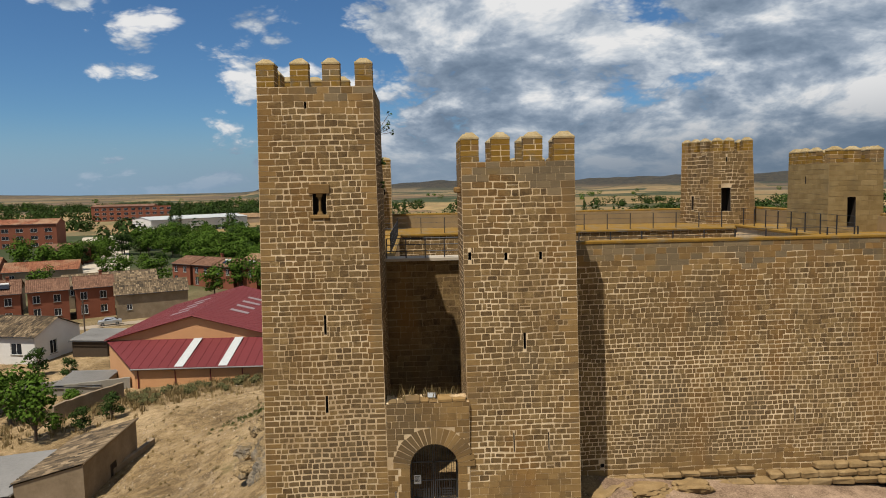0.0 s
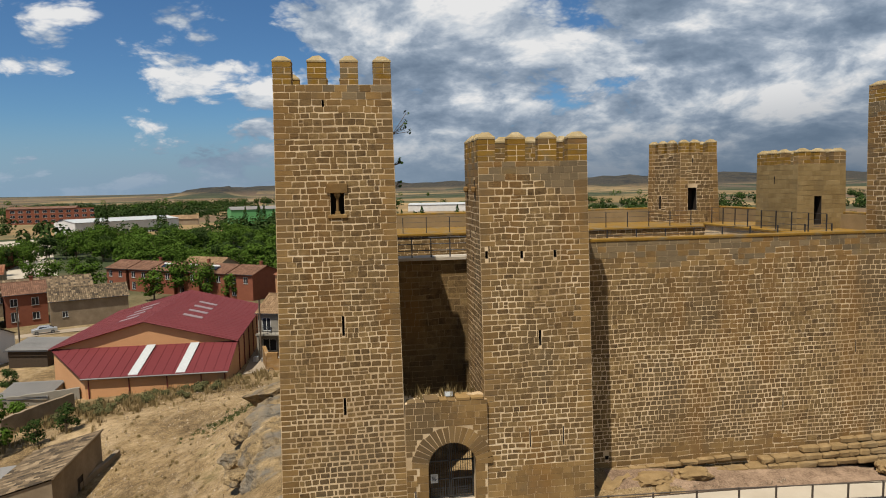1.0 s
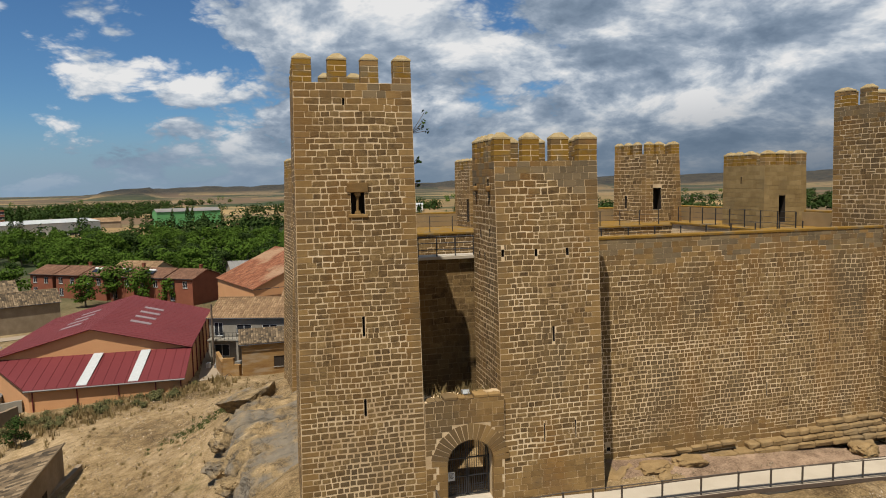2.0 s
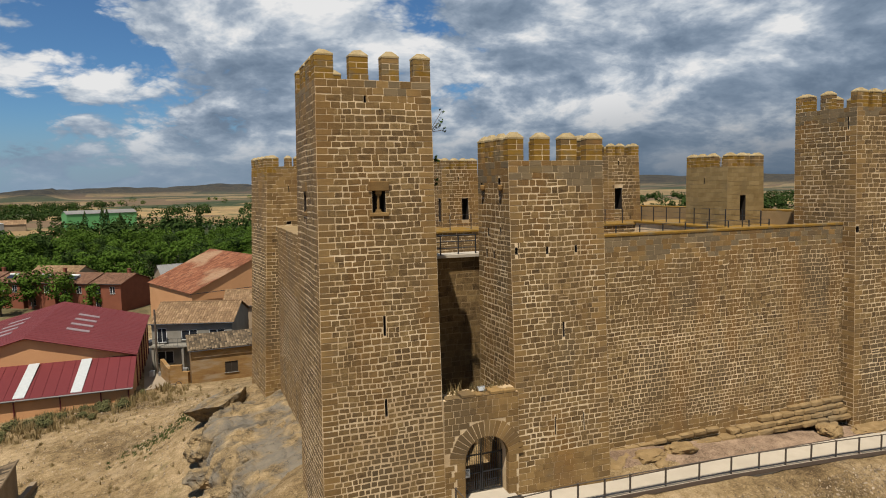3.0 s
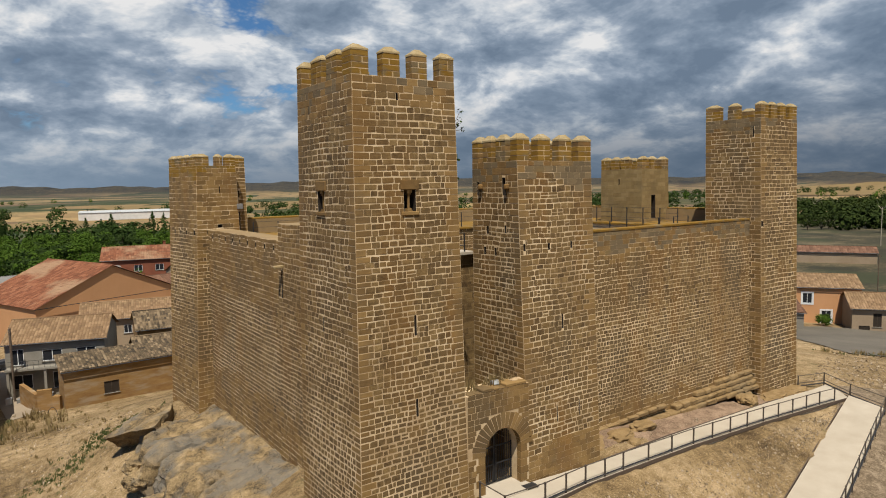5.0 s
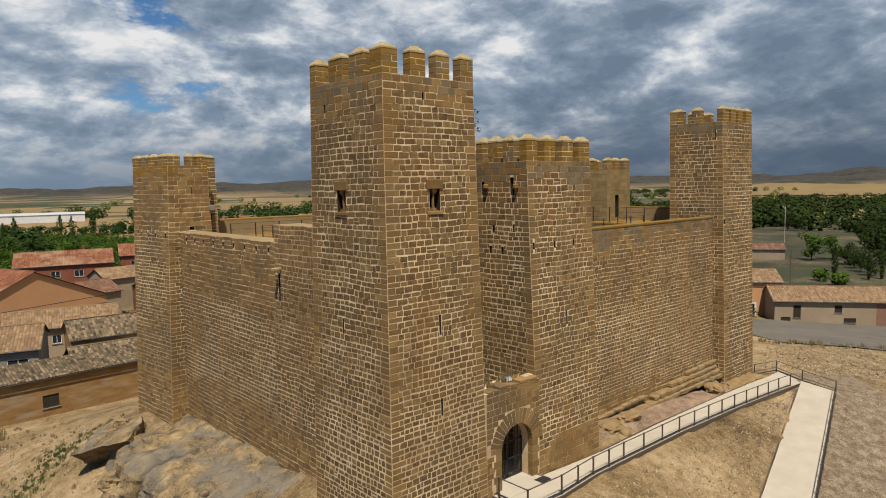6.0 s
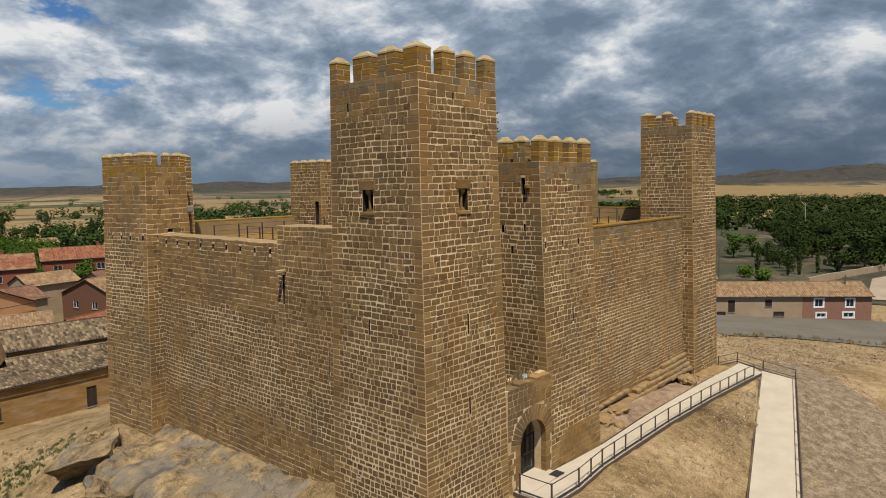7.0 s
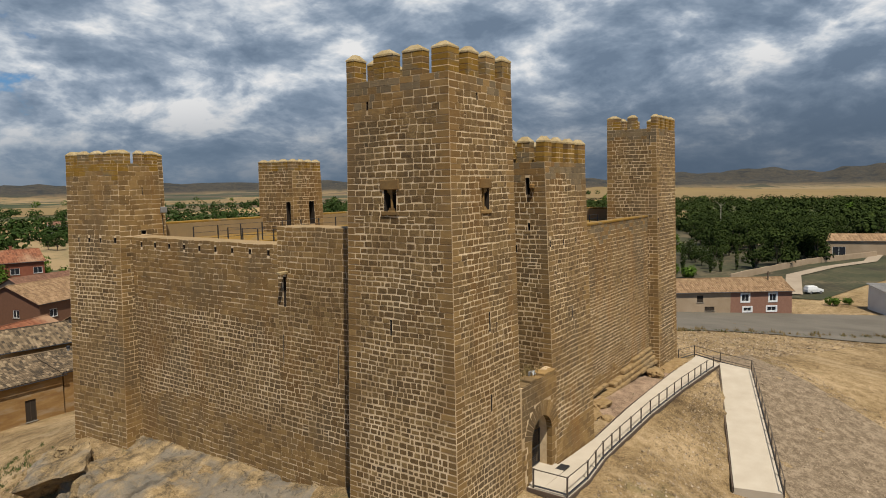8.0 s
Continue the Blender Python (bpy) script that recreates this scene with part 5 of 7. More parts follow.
def drape(name, label, corners, nu, nv, lift, mat, category):
    bm = bmesh.new()
    a, b, c, d = (Vector(p) for p in corners)
    pts = [[a.lerp(b, i / nu).lerp(d.lerp(c, i / nu), j / nv) for i in range(nu + 1)] for j in range(nv + 1)]
    X = np.array([[p.x for p in r] for r in pts])
    Y = np.array([[p.y for p in r] for r in pts])
    Z = ground_z(X, Y)
    vs = [[bm.verts.new((X[j, i], Y[j, i], Z[j, i] + lift)) for i in range(nu + 1)] for j in range(nv + 1)]
    for j in range(nv):
        for i in range(nu):
            bm.faces.new((vs[j][i], vs[j][i + 1], vs[j + 1][i + 1], vs[j + 1][i]))
    bmesh.ops.recalc_face_normals(bm, faces=bm.faces[:])
    for f in bm.faces:
        f.smooth = True
        if f.normal.z < 0:
            f.normal_flip()
    return tagged(part(name, bm, mat), label, category, "", "structure")


M_ASPHALT = material("worn_asphalt", [(0.3, (0.080, 0.069, 0.052)), (0.7, (0.125, 0.108, 0.083))], scale=0.12, grain=6, rough=0.9, bump=0.1)
M_GRAVEL = material("grey_gravel", [(0.36, (0.085, 0.060, 0.035)), (0.5, (0.150, 0.110, 0.068)), (0.64, (0.24, 0.182, 0.12))], scale=1.6, grain=7, rough=0.95, bump=1.0, wide=0.75, bump_dist=0.08)
M_PINKGRAVEL = material("pinkish_gravel", [(0.36, (0.11, 0.070, 0.042)), (0.64, (0.27, 0.185, 0.12))], scale=1, grain=9, rough=0.95, bump=0.8, wide=0.7)
M_ROAD = material("pale_road", [(0.2, (0.20, 0.155, 0.105)), (0.8, (0.29, 0.235, 0.17))], scale=0.2, grain=5, rough=0.9, bump=0.1)
drape("road", "broad worn grey asphalt yard below the castle hill", [(71, 29), (80, 15), (124, 8), (104, 51)], 30, 20, 0.12, M_ASPHALT, "road")
drape("road", "broad worn grey asphalt yard below the castle hill", [(60, 40), (71, 29), (104, 51), (84, 66)], 24, 16, 0.12, M_ASPHALT, "road")
drape("gravel_bed", "grey gravel bank beside the lower ramp", [(36.6, 31), (43, 28), (24, 8), (11.5, 19.3)], 30, 16, 0.05, M_GRAVEL, "gravel")
drape("gravel_bed", "pinkish gravel strip between the ramp and the wall", [(9.0, 30.3), (29.3, 31.4), (27.4, 32.9), (9.0, 32.9)], 24, 5, 0.06, M_PINKGRAVEL, "gravel")
drape("road", "pale village street beside the houses", [(-18.5, 88), (-13.8, 92), (-17, 131), (-21, 128)], 4, 30, 0.08, M_ROAD, "road")
drape("road", "pale village street behind the warehouse", [(-90, 118), (-89, 123), (-30, 150), (-30, 145)], 4, 30, 0.1, M_ROAD, "road")
drape("plaza", "pale paved plaza beyond the houses", [(-110, 215), (-95, 222), (-165, 385), (-185, 375)], 6, 20, 0.3, M_CONCRETE, "plaza")
for (xa, ya), (xb, yb) in (((136, 36), (166, 40)), ((166, 40), (190, 34)), ((190, 34), (212, 25)), ((212, 25), (240, 24))):
    drape("road", "rutted pale farm track climbing past the pines", [(xa, ya - 2), (xa, ya + 1.6), (xb, yb + 1.6), (xb, yb - 2)], 10, 2, 0.35, M_ROAD, "road")

M_SCRUBLAND = material("dull_scrubland", [(0.38, (0.024, 0.022, 0.011)), (0.5, (0.042, 0.036, 0.018)), (0.62, (0.10, 0.078, 0.042))], scale=0.05, grain=0.8, rough=0.95, bump=0.3, stain=(0.030, 0.034, 0.013), stain_scale=0.03, stain_cut=(0.48, 0.58))
drape("field", "dull olive scrubland under the pines", [(132, 30), (440, -60), (480, 300), (128, 128)], 40, 30, 0.14, M_SCRUBLAND, "field")
M_WHEAT = material("ripe_wheat", [(0.2, (0.13, 0.088, 0.034)), (0.8, (0.19, 0.13, 0.05))], scale=0.01, grain=0.3, rough=0.95, bump=0.0)
drape("field", "broad ripe yellow field beyond the pine wood", [(1000, 560), (1000, -150), (1900, -280), (1800, 950)], 70, 40, 0.9, M_WHEAT, "field")
drape("field", "ripe yellow field beyond the tree belt", [(-60, 560), (40, 560), (60, 660), (-70, 660)], 10, 6, 0.3, M_WHEAT, "field")
drape("field", "ripe yellow field beyond the rear wall", [(120, 900), (420, 760), (620, 1050), (150, 1250)], 20, 10, 0.5, M_WHEAT, "field")

# ---- houses ----
TILE_OLD = [(0.15, (0.028, 0.021, 0.013)), (0.4, (0.085, 0.060, 0.034)), (0.65, (0.14, 0.098, 0.056)), (0.92, (0.27, 0.20, 0.12))]
M_TILE_OLD = material("old_clay_tiles", TILE_OLD, scale=0.5, grain=3.5, rough=0.9, bump=0.2, each=0.6)
M_TILE_RED = material("red_clay_tiles", [(0.1, (0.085, 0.031, 0.014)), (0.5, (0.165, 0.060, 0.028)), (0.9, (0.25, 0.11, 0.056))], scale=0.5, grain=3, rough=0.9, bump=0.2, each=0.5, stain=(0.26, 0.17, 0.10), stain_scale=0.12, stain_cut=(0.5, 0.62))
M_TILE_TAN = material("pale_clay_tiles", [(0.1, (0.11, 0.066, 0.034)), (0.5, (0.19, 0.118, 0.060)), (0.9, (0.29, 0.19, 0.105))], scale=0.5, grain=3, rough=0.9, bump=0.2, each=0.5)
M_TILE_BROWN = material("brown_clay_tiles", [(0.1, (0.075, 0.036, 0.021)), (0.5, (0.13, 0.066, 0.039)), (0.9, (0.21, 0.115, 0.07))], scale=0.5, grain=3, rough=0.9, bump=0.2, each=0.4)
M_SHEET_RED = material("red_roof_sheet", [(0.2, (0.095, 0.014, 0.015)), (0.8, (0.125, 0.021, 0.022))], scale=0.15, grain=2, rough=0.7, bump=0.03)
M_ORANGE = material("apricot_render", [(0.2, (0.42, 0.215, 0.095)), (0.8, (0.50, 0.265, 0.125))], scale=0.3, grain=6, rough=0.9, bump=0.05)
M_BRICK_RED = material("red_brick_wall", [(0.2, (0.155, 0.05, 0.027)), (0.8, (0.22, 0.075, 0.04))], scale=0.6, grain=9, rough=0.9, bump=0.1)
M_BRICK_TAN = material("old_tan_brick", [(0.1, (0.13, 0.060, 0.020)), (0.5, (0.22, 0.125, 0.044)), (0.9, (0.31, 0.195, 0.08))], scale=0.5, grain=7, rough=0.95, bump=0.5, stain=(0.27, 0.205, 0.13), stain_scale=0.3, squash=(1, 1, 4))
M_GREYREND = material("grey_render", [(0.2, (0.155, 0.14, 0.11)), (0.8, (0.245, 0.222, 0.18))], scale=0.4, grain=5, rough=0.92, bump=0.15)
M_WHITEREND = material("white_render", [(0.2, (0.50, 0.47, 0.43)), (0.8, (0.62, 0.60, 0.56))], scale=0.3, grain=5, rough=0.92, bump=0.1)
M_TANREND = material("tan_render", [(0.2, (0.23, 0.165, 0.10)), (0.8, (0.32, 0.245, 0.165))], scale=0.3, grain=5, rough=0.92, bump=0.15)
M_MUD = material("mud_and_stone_wall", [(0.1, (0.12, 0.088, 0.052)), (0.5, (0.19, 0.142, 0.09)), (0.9, (0.28, 0.215, 0.145))], scale=0.5, grain=5, rough=0.95, bump=0.6)
M_GREYROOF = material("grey_fibre_roof", [(0.2, (0.13, 0.125, 0.115)), (0.8, (0.20, 0.19, 0.175))], scale=0.2, grain=3, rough=0.85, bump=0.1)
M_PANE = plain("dark_glass", (0.02, 0.022, 0.026), 0.12)
M_FRAME = plain("white_frame", (0.6, 0.6, 0.58), 0.6)
M_WHITESHEET = plain("translucent_sheet", (0.36, 0.37, 0.36), 0.6)
M_SKYLIGHT = plain("dusty_skylight", (0.20, 0.15, 0.15), 0.6)
M_SHUTTER = plain("brown_shutter", (0.12, 0.06, 0.035), 0.7)


def tiles(bm, a, b, c, d, pitch=0.3, step=0.55, rise=0.07, r=None):
    """Rows of half-round tiles over a slope: a, b along the eave, c, d along the ridge."""
    r = r or random.Random(1)
    a, b, c, d = (Vector(p) for p in (a, b, c, d))
    n = (b - a).cross(d - a).normalized()
    nc = max(2, round((b - a).length / pitch))
    nr = max(2, round((d - a).length / step))
    quad(bm, a, b, c, d)
    for i in range(nc):
        for j in range(nr):
            sag = r.uniform(-0.012, 0.012)
            ring = []
            for t, h in ((j / nr - 0.15 / nr, 1.25), ((j + 1) / nr, 0.8)):
                t = max(0.0, min(1.0, t))
                for s, q in ((0.06, 0.0), (0.3, 0.85), (0.7, 0.85), (0.94, 0.0)):
                    u = (i + s) / nc
                    ring.append(bm.verts.new(a.lerp(b, u).lerp(d.lerp(c, u), t) + n * (rise * q * h + 0.012 + sag)))
            for k in range(3):
                bm.faces.new((ring[k], ring[k + 1], ring[4 + k + 1], ring[4 + k]))
            bm.faces.new(ring[:4][::-1])


def window(parent, f, x, z, w, h, kind="plain"):
    """A frame in an opening of a face, filled with glass, or for old windows with a dark sheet."""
    o = f.at((x + w / 2) / f.w, z / f.h)
    xa = (f.b - f.a).normalized()
    m = Matrix((xa, -f.n, Vector((0, 0, 1)))).transposed().to_4x4()
    m.translation = o
    bm = bmesh.new()
    t = 0.07
    for x0, x1, z0, z1 in ((-w / 2, w / 2, 0, t), (-w / 2, w / 2, h - t, h), (-w / 2, -w / 2 + t, t, h - t), (w / 2 - t, w / 2, t, h - t), (-t / 2, t / 2, t, h - t)):
        box(bm, x0, x1, 0.05, 0.12, z0, z1)
    win = part("window", bm, M_FRAME if kind != "old" else M_WOODDARK, parent)
    win.matrix_basis = m
    bm = bmesh.new()
    box(bm, -w / 2 + t, w / 2 - t, 0.085, 0.1, t, h - t)
    # old windows have no glass: this sheet carries a hollow's shade in its colour
    part("pane", bm, M_PANE if kind != "old" else M_DARK, win)
    if kind == "framed":
        bm = bmesh.new()
        for x0, x1, z0, z1 in ((-w / 2 - .25, w / 2 + .25, -0.25, 0), (-w / 2 - .25, w / 2 + .25, h, h + .25), (-w / 2 - .25, -w / 2, 0, h), (w / 2, w / 2 + .25, 0, h)):
            box(bm, x0, x1, -0.06, 0.02, z0, z1)
        part("surround", bm, M_FRAME, win, "white painted window surround")
    else:
        bm = bmesh.new()
        box(bm, -w / 2 - .1, w / 2 + .1, -0.1, 0.08, -0.08, 0)
        part("sill", bm, M_GREYREND, win)


def house(label, x, y, w, d, eave, ridge, rz, wall_mat, roof_mat, z=None, wins=None, along="x", over=0.35, pitch=0.36, step=0.6, name="house", kind="plain", category="house", sunk=1.5, group="village houses", chimney=False, ends=None):
    """A gabled house: front face along local x at y = -d / 2. wins: {side: [(left, bottom, width, height), ...]}; sides 0 front, 1 right, 2 back, 3 left.
    along: the ridge's axis ('x', 'y' or 'mono', a single slope that rises to the back)."""
    z = float(ground_z(x, y)) if z is None else z
    root = thing(name, label, category, (x, y, z), rz, group)
    X, Y = w / 2, d / 2
    P = [Vector((-X, -Y, -sunk)), Vector((X, -Y, -sunk)), Vector((X, Y, -sunk)), Vector((-X, Y, -sunk))]
    tops = [eave] * 4 if along != "mono" else [eave, eave, ridge, ridge]
    T = [Vector((p.x, p.y, t)) for p, t in zip(P, tops)]
    faces = [Face(P[i], P[(i + 1) % 4], T[(i + 1) % 4], T[i]) for i in range(4)]
    wins = wins or {}
    bm = bmesh.new()
    for i, f in enumerate(faces):
        hs = [(a / f.w, (a + c) / f.w, (b + sunk) / f.h, (b + sunk + e) / f.h, 0.14) for a, b, c, e in wins.get(i, [])]
        face_mesh(bm, f, hs)
    if along == "x":
        for s in (1, -1):
            v = [bm.verts.new(p) for p in (Vector((s * X, -Y, eave)), Vector((s * X, Y, eave)), Vector((s * X, 0, ridge)))]
            bm.faces.new(v if s > 0 else v[::-1])
    elif along == "y":
        for s in (1, -1):
            v = [bm.verts.new(p) for p in (Vector((-X, s * Y, eave)), Vector((X, s * Y, eave)), Vector((0, s * Y, ridge)))]
            bm.faces.new(v if s < 0 else v[::-1])
    part("house_body", bm, [wall_mat, M_DARK], root)
    bm = bmesh.new()
    rr = random.Random(int(abs(x) * 7 + abs(y)))
    o, k = over, 0.12
    if along == "x":
        sl = (ridge - eave) / Y
        tiles(bm, (-X - o, -Y - o, eave - sl * o + k), (X + o, -Y - o, eave - sl * o + k), (X + o, 0, ridge + k), (-X - o, 0, ridge + k), pitch, step, r=rr)
        tiles(bm, (X + o, Y + o, eave - sl * o + k), (-X - o, Y + o, eave - sl * o + k), (-X - o, 0, ridge + k), (X + o, 0, ridge + k), pitch, step, r=rr)
    elif along == "y":
        sl = (ridge - eave) / X
        tiles(bm, (X + o, -Y - o, eave - sl * o + k), (X + o, Y + o, eave - sl * o + k), (0, Y + o, ridge + k), (0, -Y - o, ridge + k), pitch, step, r=rr)
        tiles(bm, (-X - o, Y + o, eave - sl * o + k), (-X - o, -Y - o, eave - sl * o + k), (0, -Y - o, ridge + k), (0, Y + o, ridge + k), pitch, step, r=rr)
    elif along == "mono":
        sl = (ridge - eave) / d
        tiles(bm, (-X - o, -Y - o, eave - sl * o + k), (X + o, -Y - o, eave - sl * o + k), (X + o, Y + o, ridge + sl * o + k), (-X - o, Y + o, ridge + sl * o + k), pitch, step, r=rr)
    part("roof", bm, roof_mat, root)
    bm = bmesh.new()
    if along == "x":
        tube(bm, (-X - o, 0, ridge + 0.16), (X + o, 0, ridge + 0.16), 0.12, 6)
    elif along == "y":
        tube(bm, (0, -Y - o, ridge + 0.16), (0, Y + o, ridge + 0.16), 0.12, 6)
    else:
        tube(bm, (-X - o, Y + o, ridge + 0.16), (X + o, Y + o, ridge + 0.16), 0.1, 6)
    part("ridge_tiles", bm, roof_mat, root)
    bm = bmesh.new()
    tube(bm, (-X - o, -Y - o - 0.05, eave - 0.05), (X + o, -Y - o - 0.05, eave - 0.05), 0.06, 6)
    part("gutter", bm, M_STEEL, root)
    for i, f in enumerate(faces):
        for a, b, c, e in wins.get(i, []):
            window(root, f, a, b + sunk, c, e, kind)
    if chimney:
        bm = bmesh.new()
        box(bm, -0.3, 0.3, -0.3, 0.3, -0.6, 1.0)
        box(bm, -0.38, 0.38, -0.38, 0.38, 1.0, 1.12)
        part("chimney", bm, wall_mat, root).matrix_basis = pose(X * 0.4, Y * 0.2, ridge)
    return root


def row_of(n, start, gap, z, w, h):
    return [(start + i * gap, z, w, h) for i in range(n)]


# the red-roofed warehouse
def warehouse():
    z = -9.9
    root = thing("warehouse", "apricot warehouse with a low red sheet roof and lean-to", "warehouse", (-31.0, 91.0, z), 0)
    X, D, ea, ri = 11.4, 26.0, 4.75, 7.75
    bm = bmesh.new()
    front = [(-X, 0, -2), (X, 0, -2), (X, 0, ea), (0, 0, ri), (-X, 0, ea)]
    f = [bm.verts.new(p) for p in front]
    b = [bm.verts.new((x, D, zz)) for x, _, zz in front]
    bm.faces.new(f)
    bm.faces.new(b[::-1])
    for i in range(5):
        bm.faces.new((f[(i + 1) % 5], f[i], b[i], b[(i + 1) % 5]))
    part("hall_body", bm, M_ORANGE, root)
    for s in (1, -1):
        bm = bmesh.new()
        sl = (ri - ea) / X
        o = 0.4
        e0, r0 = Vector((s * (X + o), -o, ea - sl * o + 0.1)), Vector((0, -o, ri + 0.1))
        e1, r1 = e0 + Vector((0, D + 2 * o, 0)), r0 + Vector((0, D + 2 * o, 0))
        vs = [bm.verts.new(p) for p in (e0, e1, r1, r0)]
        vt = [bm.verts.new(p + Vector((0, 0, 0.14))) for p in (e0, e1, r1, r0)]
        bm.faces.new(vs)
        bm.faces.new(vt[::-1])
        for i in range(4):
            bm.faces.new((vs[i], vs[(i + 1) % 4], vt[(i + 1) % 4], vt[i]))
        bmesh.ops.recalc_face_normals(bm, faces=bm.faces[:])
        seams = []
        for k in range(28):
            t = (k + 0.5) / 28
            p, q = e0.lerp(e1, t) + Vector((0, 0, 0.15)), r0.lerp(r1, t) + Vector((0, 0, 0.15))
            seams.append((p, q))
        slope = part("roof_slope", bm, M_SHEET_RED, root)
        for p, q in seams:
            bm = bmesh.new()
            tube(bm, p, q, 0.035, 4)
            part("seam", bm, M_SHEET_RED, slope)
        for k in range(4):
            t = (0.30 + 0.13 * k)
            a, c = e0.lerp(e1, t), r0.lerp(r1, t)
            bm = bmesh.new()
            w = Vector((0, 0.55, 0))
            pts = [a.lerp(c, 0.52) - w, a.lerp(c, 0.52) + w, a.lerp(c, 0.74) + w, a.lerp(c, 0.74) - w]
            lo = [bm.verts.new(p + Vector((0, 0, 0.14))) for p in pts]
            hi = [bm.verts.new(p + Vector((0, 0, 0.22))) for p in pts]
            bm.faces.new(hi)
            for i in range(4):
                bm.faces.new((lo[i], lo[(i + 1) % 4], hi[(i + 1) % 4], hi[i]))
            bmesh.ops.recalc_face_normals(bm, faces=bm.faces[:])
            part("skylight", bm, M_SKYLIGHT, slope, "pale dusty skylight strip")
    bm = bmesh.new()
    tube(bm, (-X - .4, -.42, ea - .02), (0, -.42, ri + .14), 0.1, 4)
    tube(bm, (0, -.42, ri + .14), (X + .4, -.42, ea - .02), 0.1, 4)
    part("verge", bm, M_SHEET_RED, root)
    # lean-to: its west end cut askew
    bm = bmesh.new()
    F = [(-5.0, -7.4), (X, -7.4), (X, -0.02), (-X, -0.02)]
    hz = [2.65, 2.65, ea - 0.3, ea - 0.3]
    lo = [bm.verts.new((x, y, -2)) for x, y in F]
    hi = [bm.verts.new((x, y, h)) for (x, y), h in zip(F, hz)]
    bm.faces.new(hi)
    for i in range(4):
        bm.faces.new((lo[i], lo[(i + 1) % 4], hi[(i + 1) % 4], hi[i]))
    bmesh.ops.recalc_face_normals(bm, faces=bm.faces[:])
    lean = part("lean_to", bm, M_ORANGE, root)
    bm = bmesh.new()
    F2 = [Vector((-5.3, -7.75, 2.6)), Vector((X + .3, -7.75, 2.6)), Vector((X + .3, -0.03, ea - .2)), Vector((-X - .3, -0.03, ea - .2))]
    lo = [bm.verts.new(p) for p in F2]
    hi = [bm.verts.new(p + Vector((0, 0, .12))) for p in F2]
    bm.faces.new(hi)
    bm.faces.new(lo[::-1])
    for i in range(4):
        bm.faces.new((lo[i], lo[(i + 1) % 4], hi[(i + 1) % 4], hi[i]))
    seams = []
    for k in range(19):
        x = -10.5 + k * 1.2
        ye = -7.7 if x > -5.2 else -7.7 + (-5.3 - x) / 6.1 * 7.7
        ze = 2.73 + (ye + 7.75) / 7.72 * (ea - .2 - 2.6)
        seams.append(((x, ye, ze), (x, -0.05, ea - .07)))
    bmesh.ops.recalc_face_normals(bm, faces=bm.faces[:])
    lean_roof = part("lean_to_roof", bm, M_SHEET_RED, root)
    for p, q in seams:
        bm = bmesh.new()
        tube(bm, p, q, 0.04, 4)
        part("seam", bm, M_SHEET_RED, lean_roof)
    for x0 in (0.5, 6.0):
        bm = bmesh.new()
        a, c = Vector((x0, -7.6, 2.77)), Vector((x0 + 0.3, -0.4, ea - 0.0))
        w = Vector((0.55, 0, 0))
        lo = [bm.verts.new(p) for p in (a - w, a + w, c + w, c - w)]
        hi = [bm.verts.new(v.co + Vector((0, 0, 0.07))) for v in lo]
        bm.faces.new(hi)
        for i in range(4):
            bm.faces.new((lo[i], lo[(i + 1) % 4], hi[(i + 1) % 4], hi[i]))
        bmesh.ops.recalc_face_normals(bm, faces=bm.faces[:])
        part("skylight", bm, M_WHITESHEET, root, "long pale skylight strip")
    bm = bmesh.new()
    tube(bm, (-5.4, -7.8, 2.6), (X + .3, -7.8, 2.6), 0.1, 6)
    part("gutter", bm, M_GREYROOF, root)
    for x in (-4.6, 0.0, 4.4, 8.4, 11.2):
        bm = bmesh.new()
        tube(bm, (x, -7.5, -1.5), (x, -7.5, 2.6), 0.07, 6)
        part("downpipe", bm, M_SHEET_RED, root)
    bm = bmesh.new()
    box(bm, -0.5, 0.5, -0.05, 0.05, 0, 2.1)
    part("door", bm, M_GREYREND, root, "pale steel side door").matrix_basis = pose(-9.0, -2.6, -1.0, 0, 0, -50)
    for k in range(6):
        bm = bmesh.new()
        tube(bm, (X + 0.06, 2 + k * 4.4, -1), (X + 0.06, 2 + k * 4.4, ea), 0.09, 6)
        part("downpipe", bm, M_SHEET_RED, root)
    house("low concrete annex wall with a white ramp beside the warehouse", -43.5, 86.5, 6, 5, 1.2, 1.6, 0, M_GREYREND, M_GREYROOF, -10.6, along="mono", name="annex", group="", category="annex", over=0.1)


warehouse()


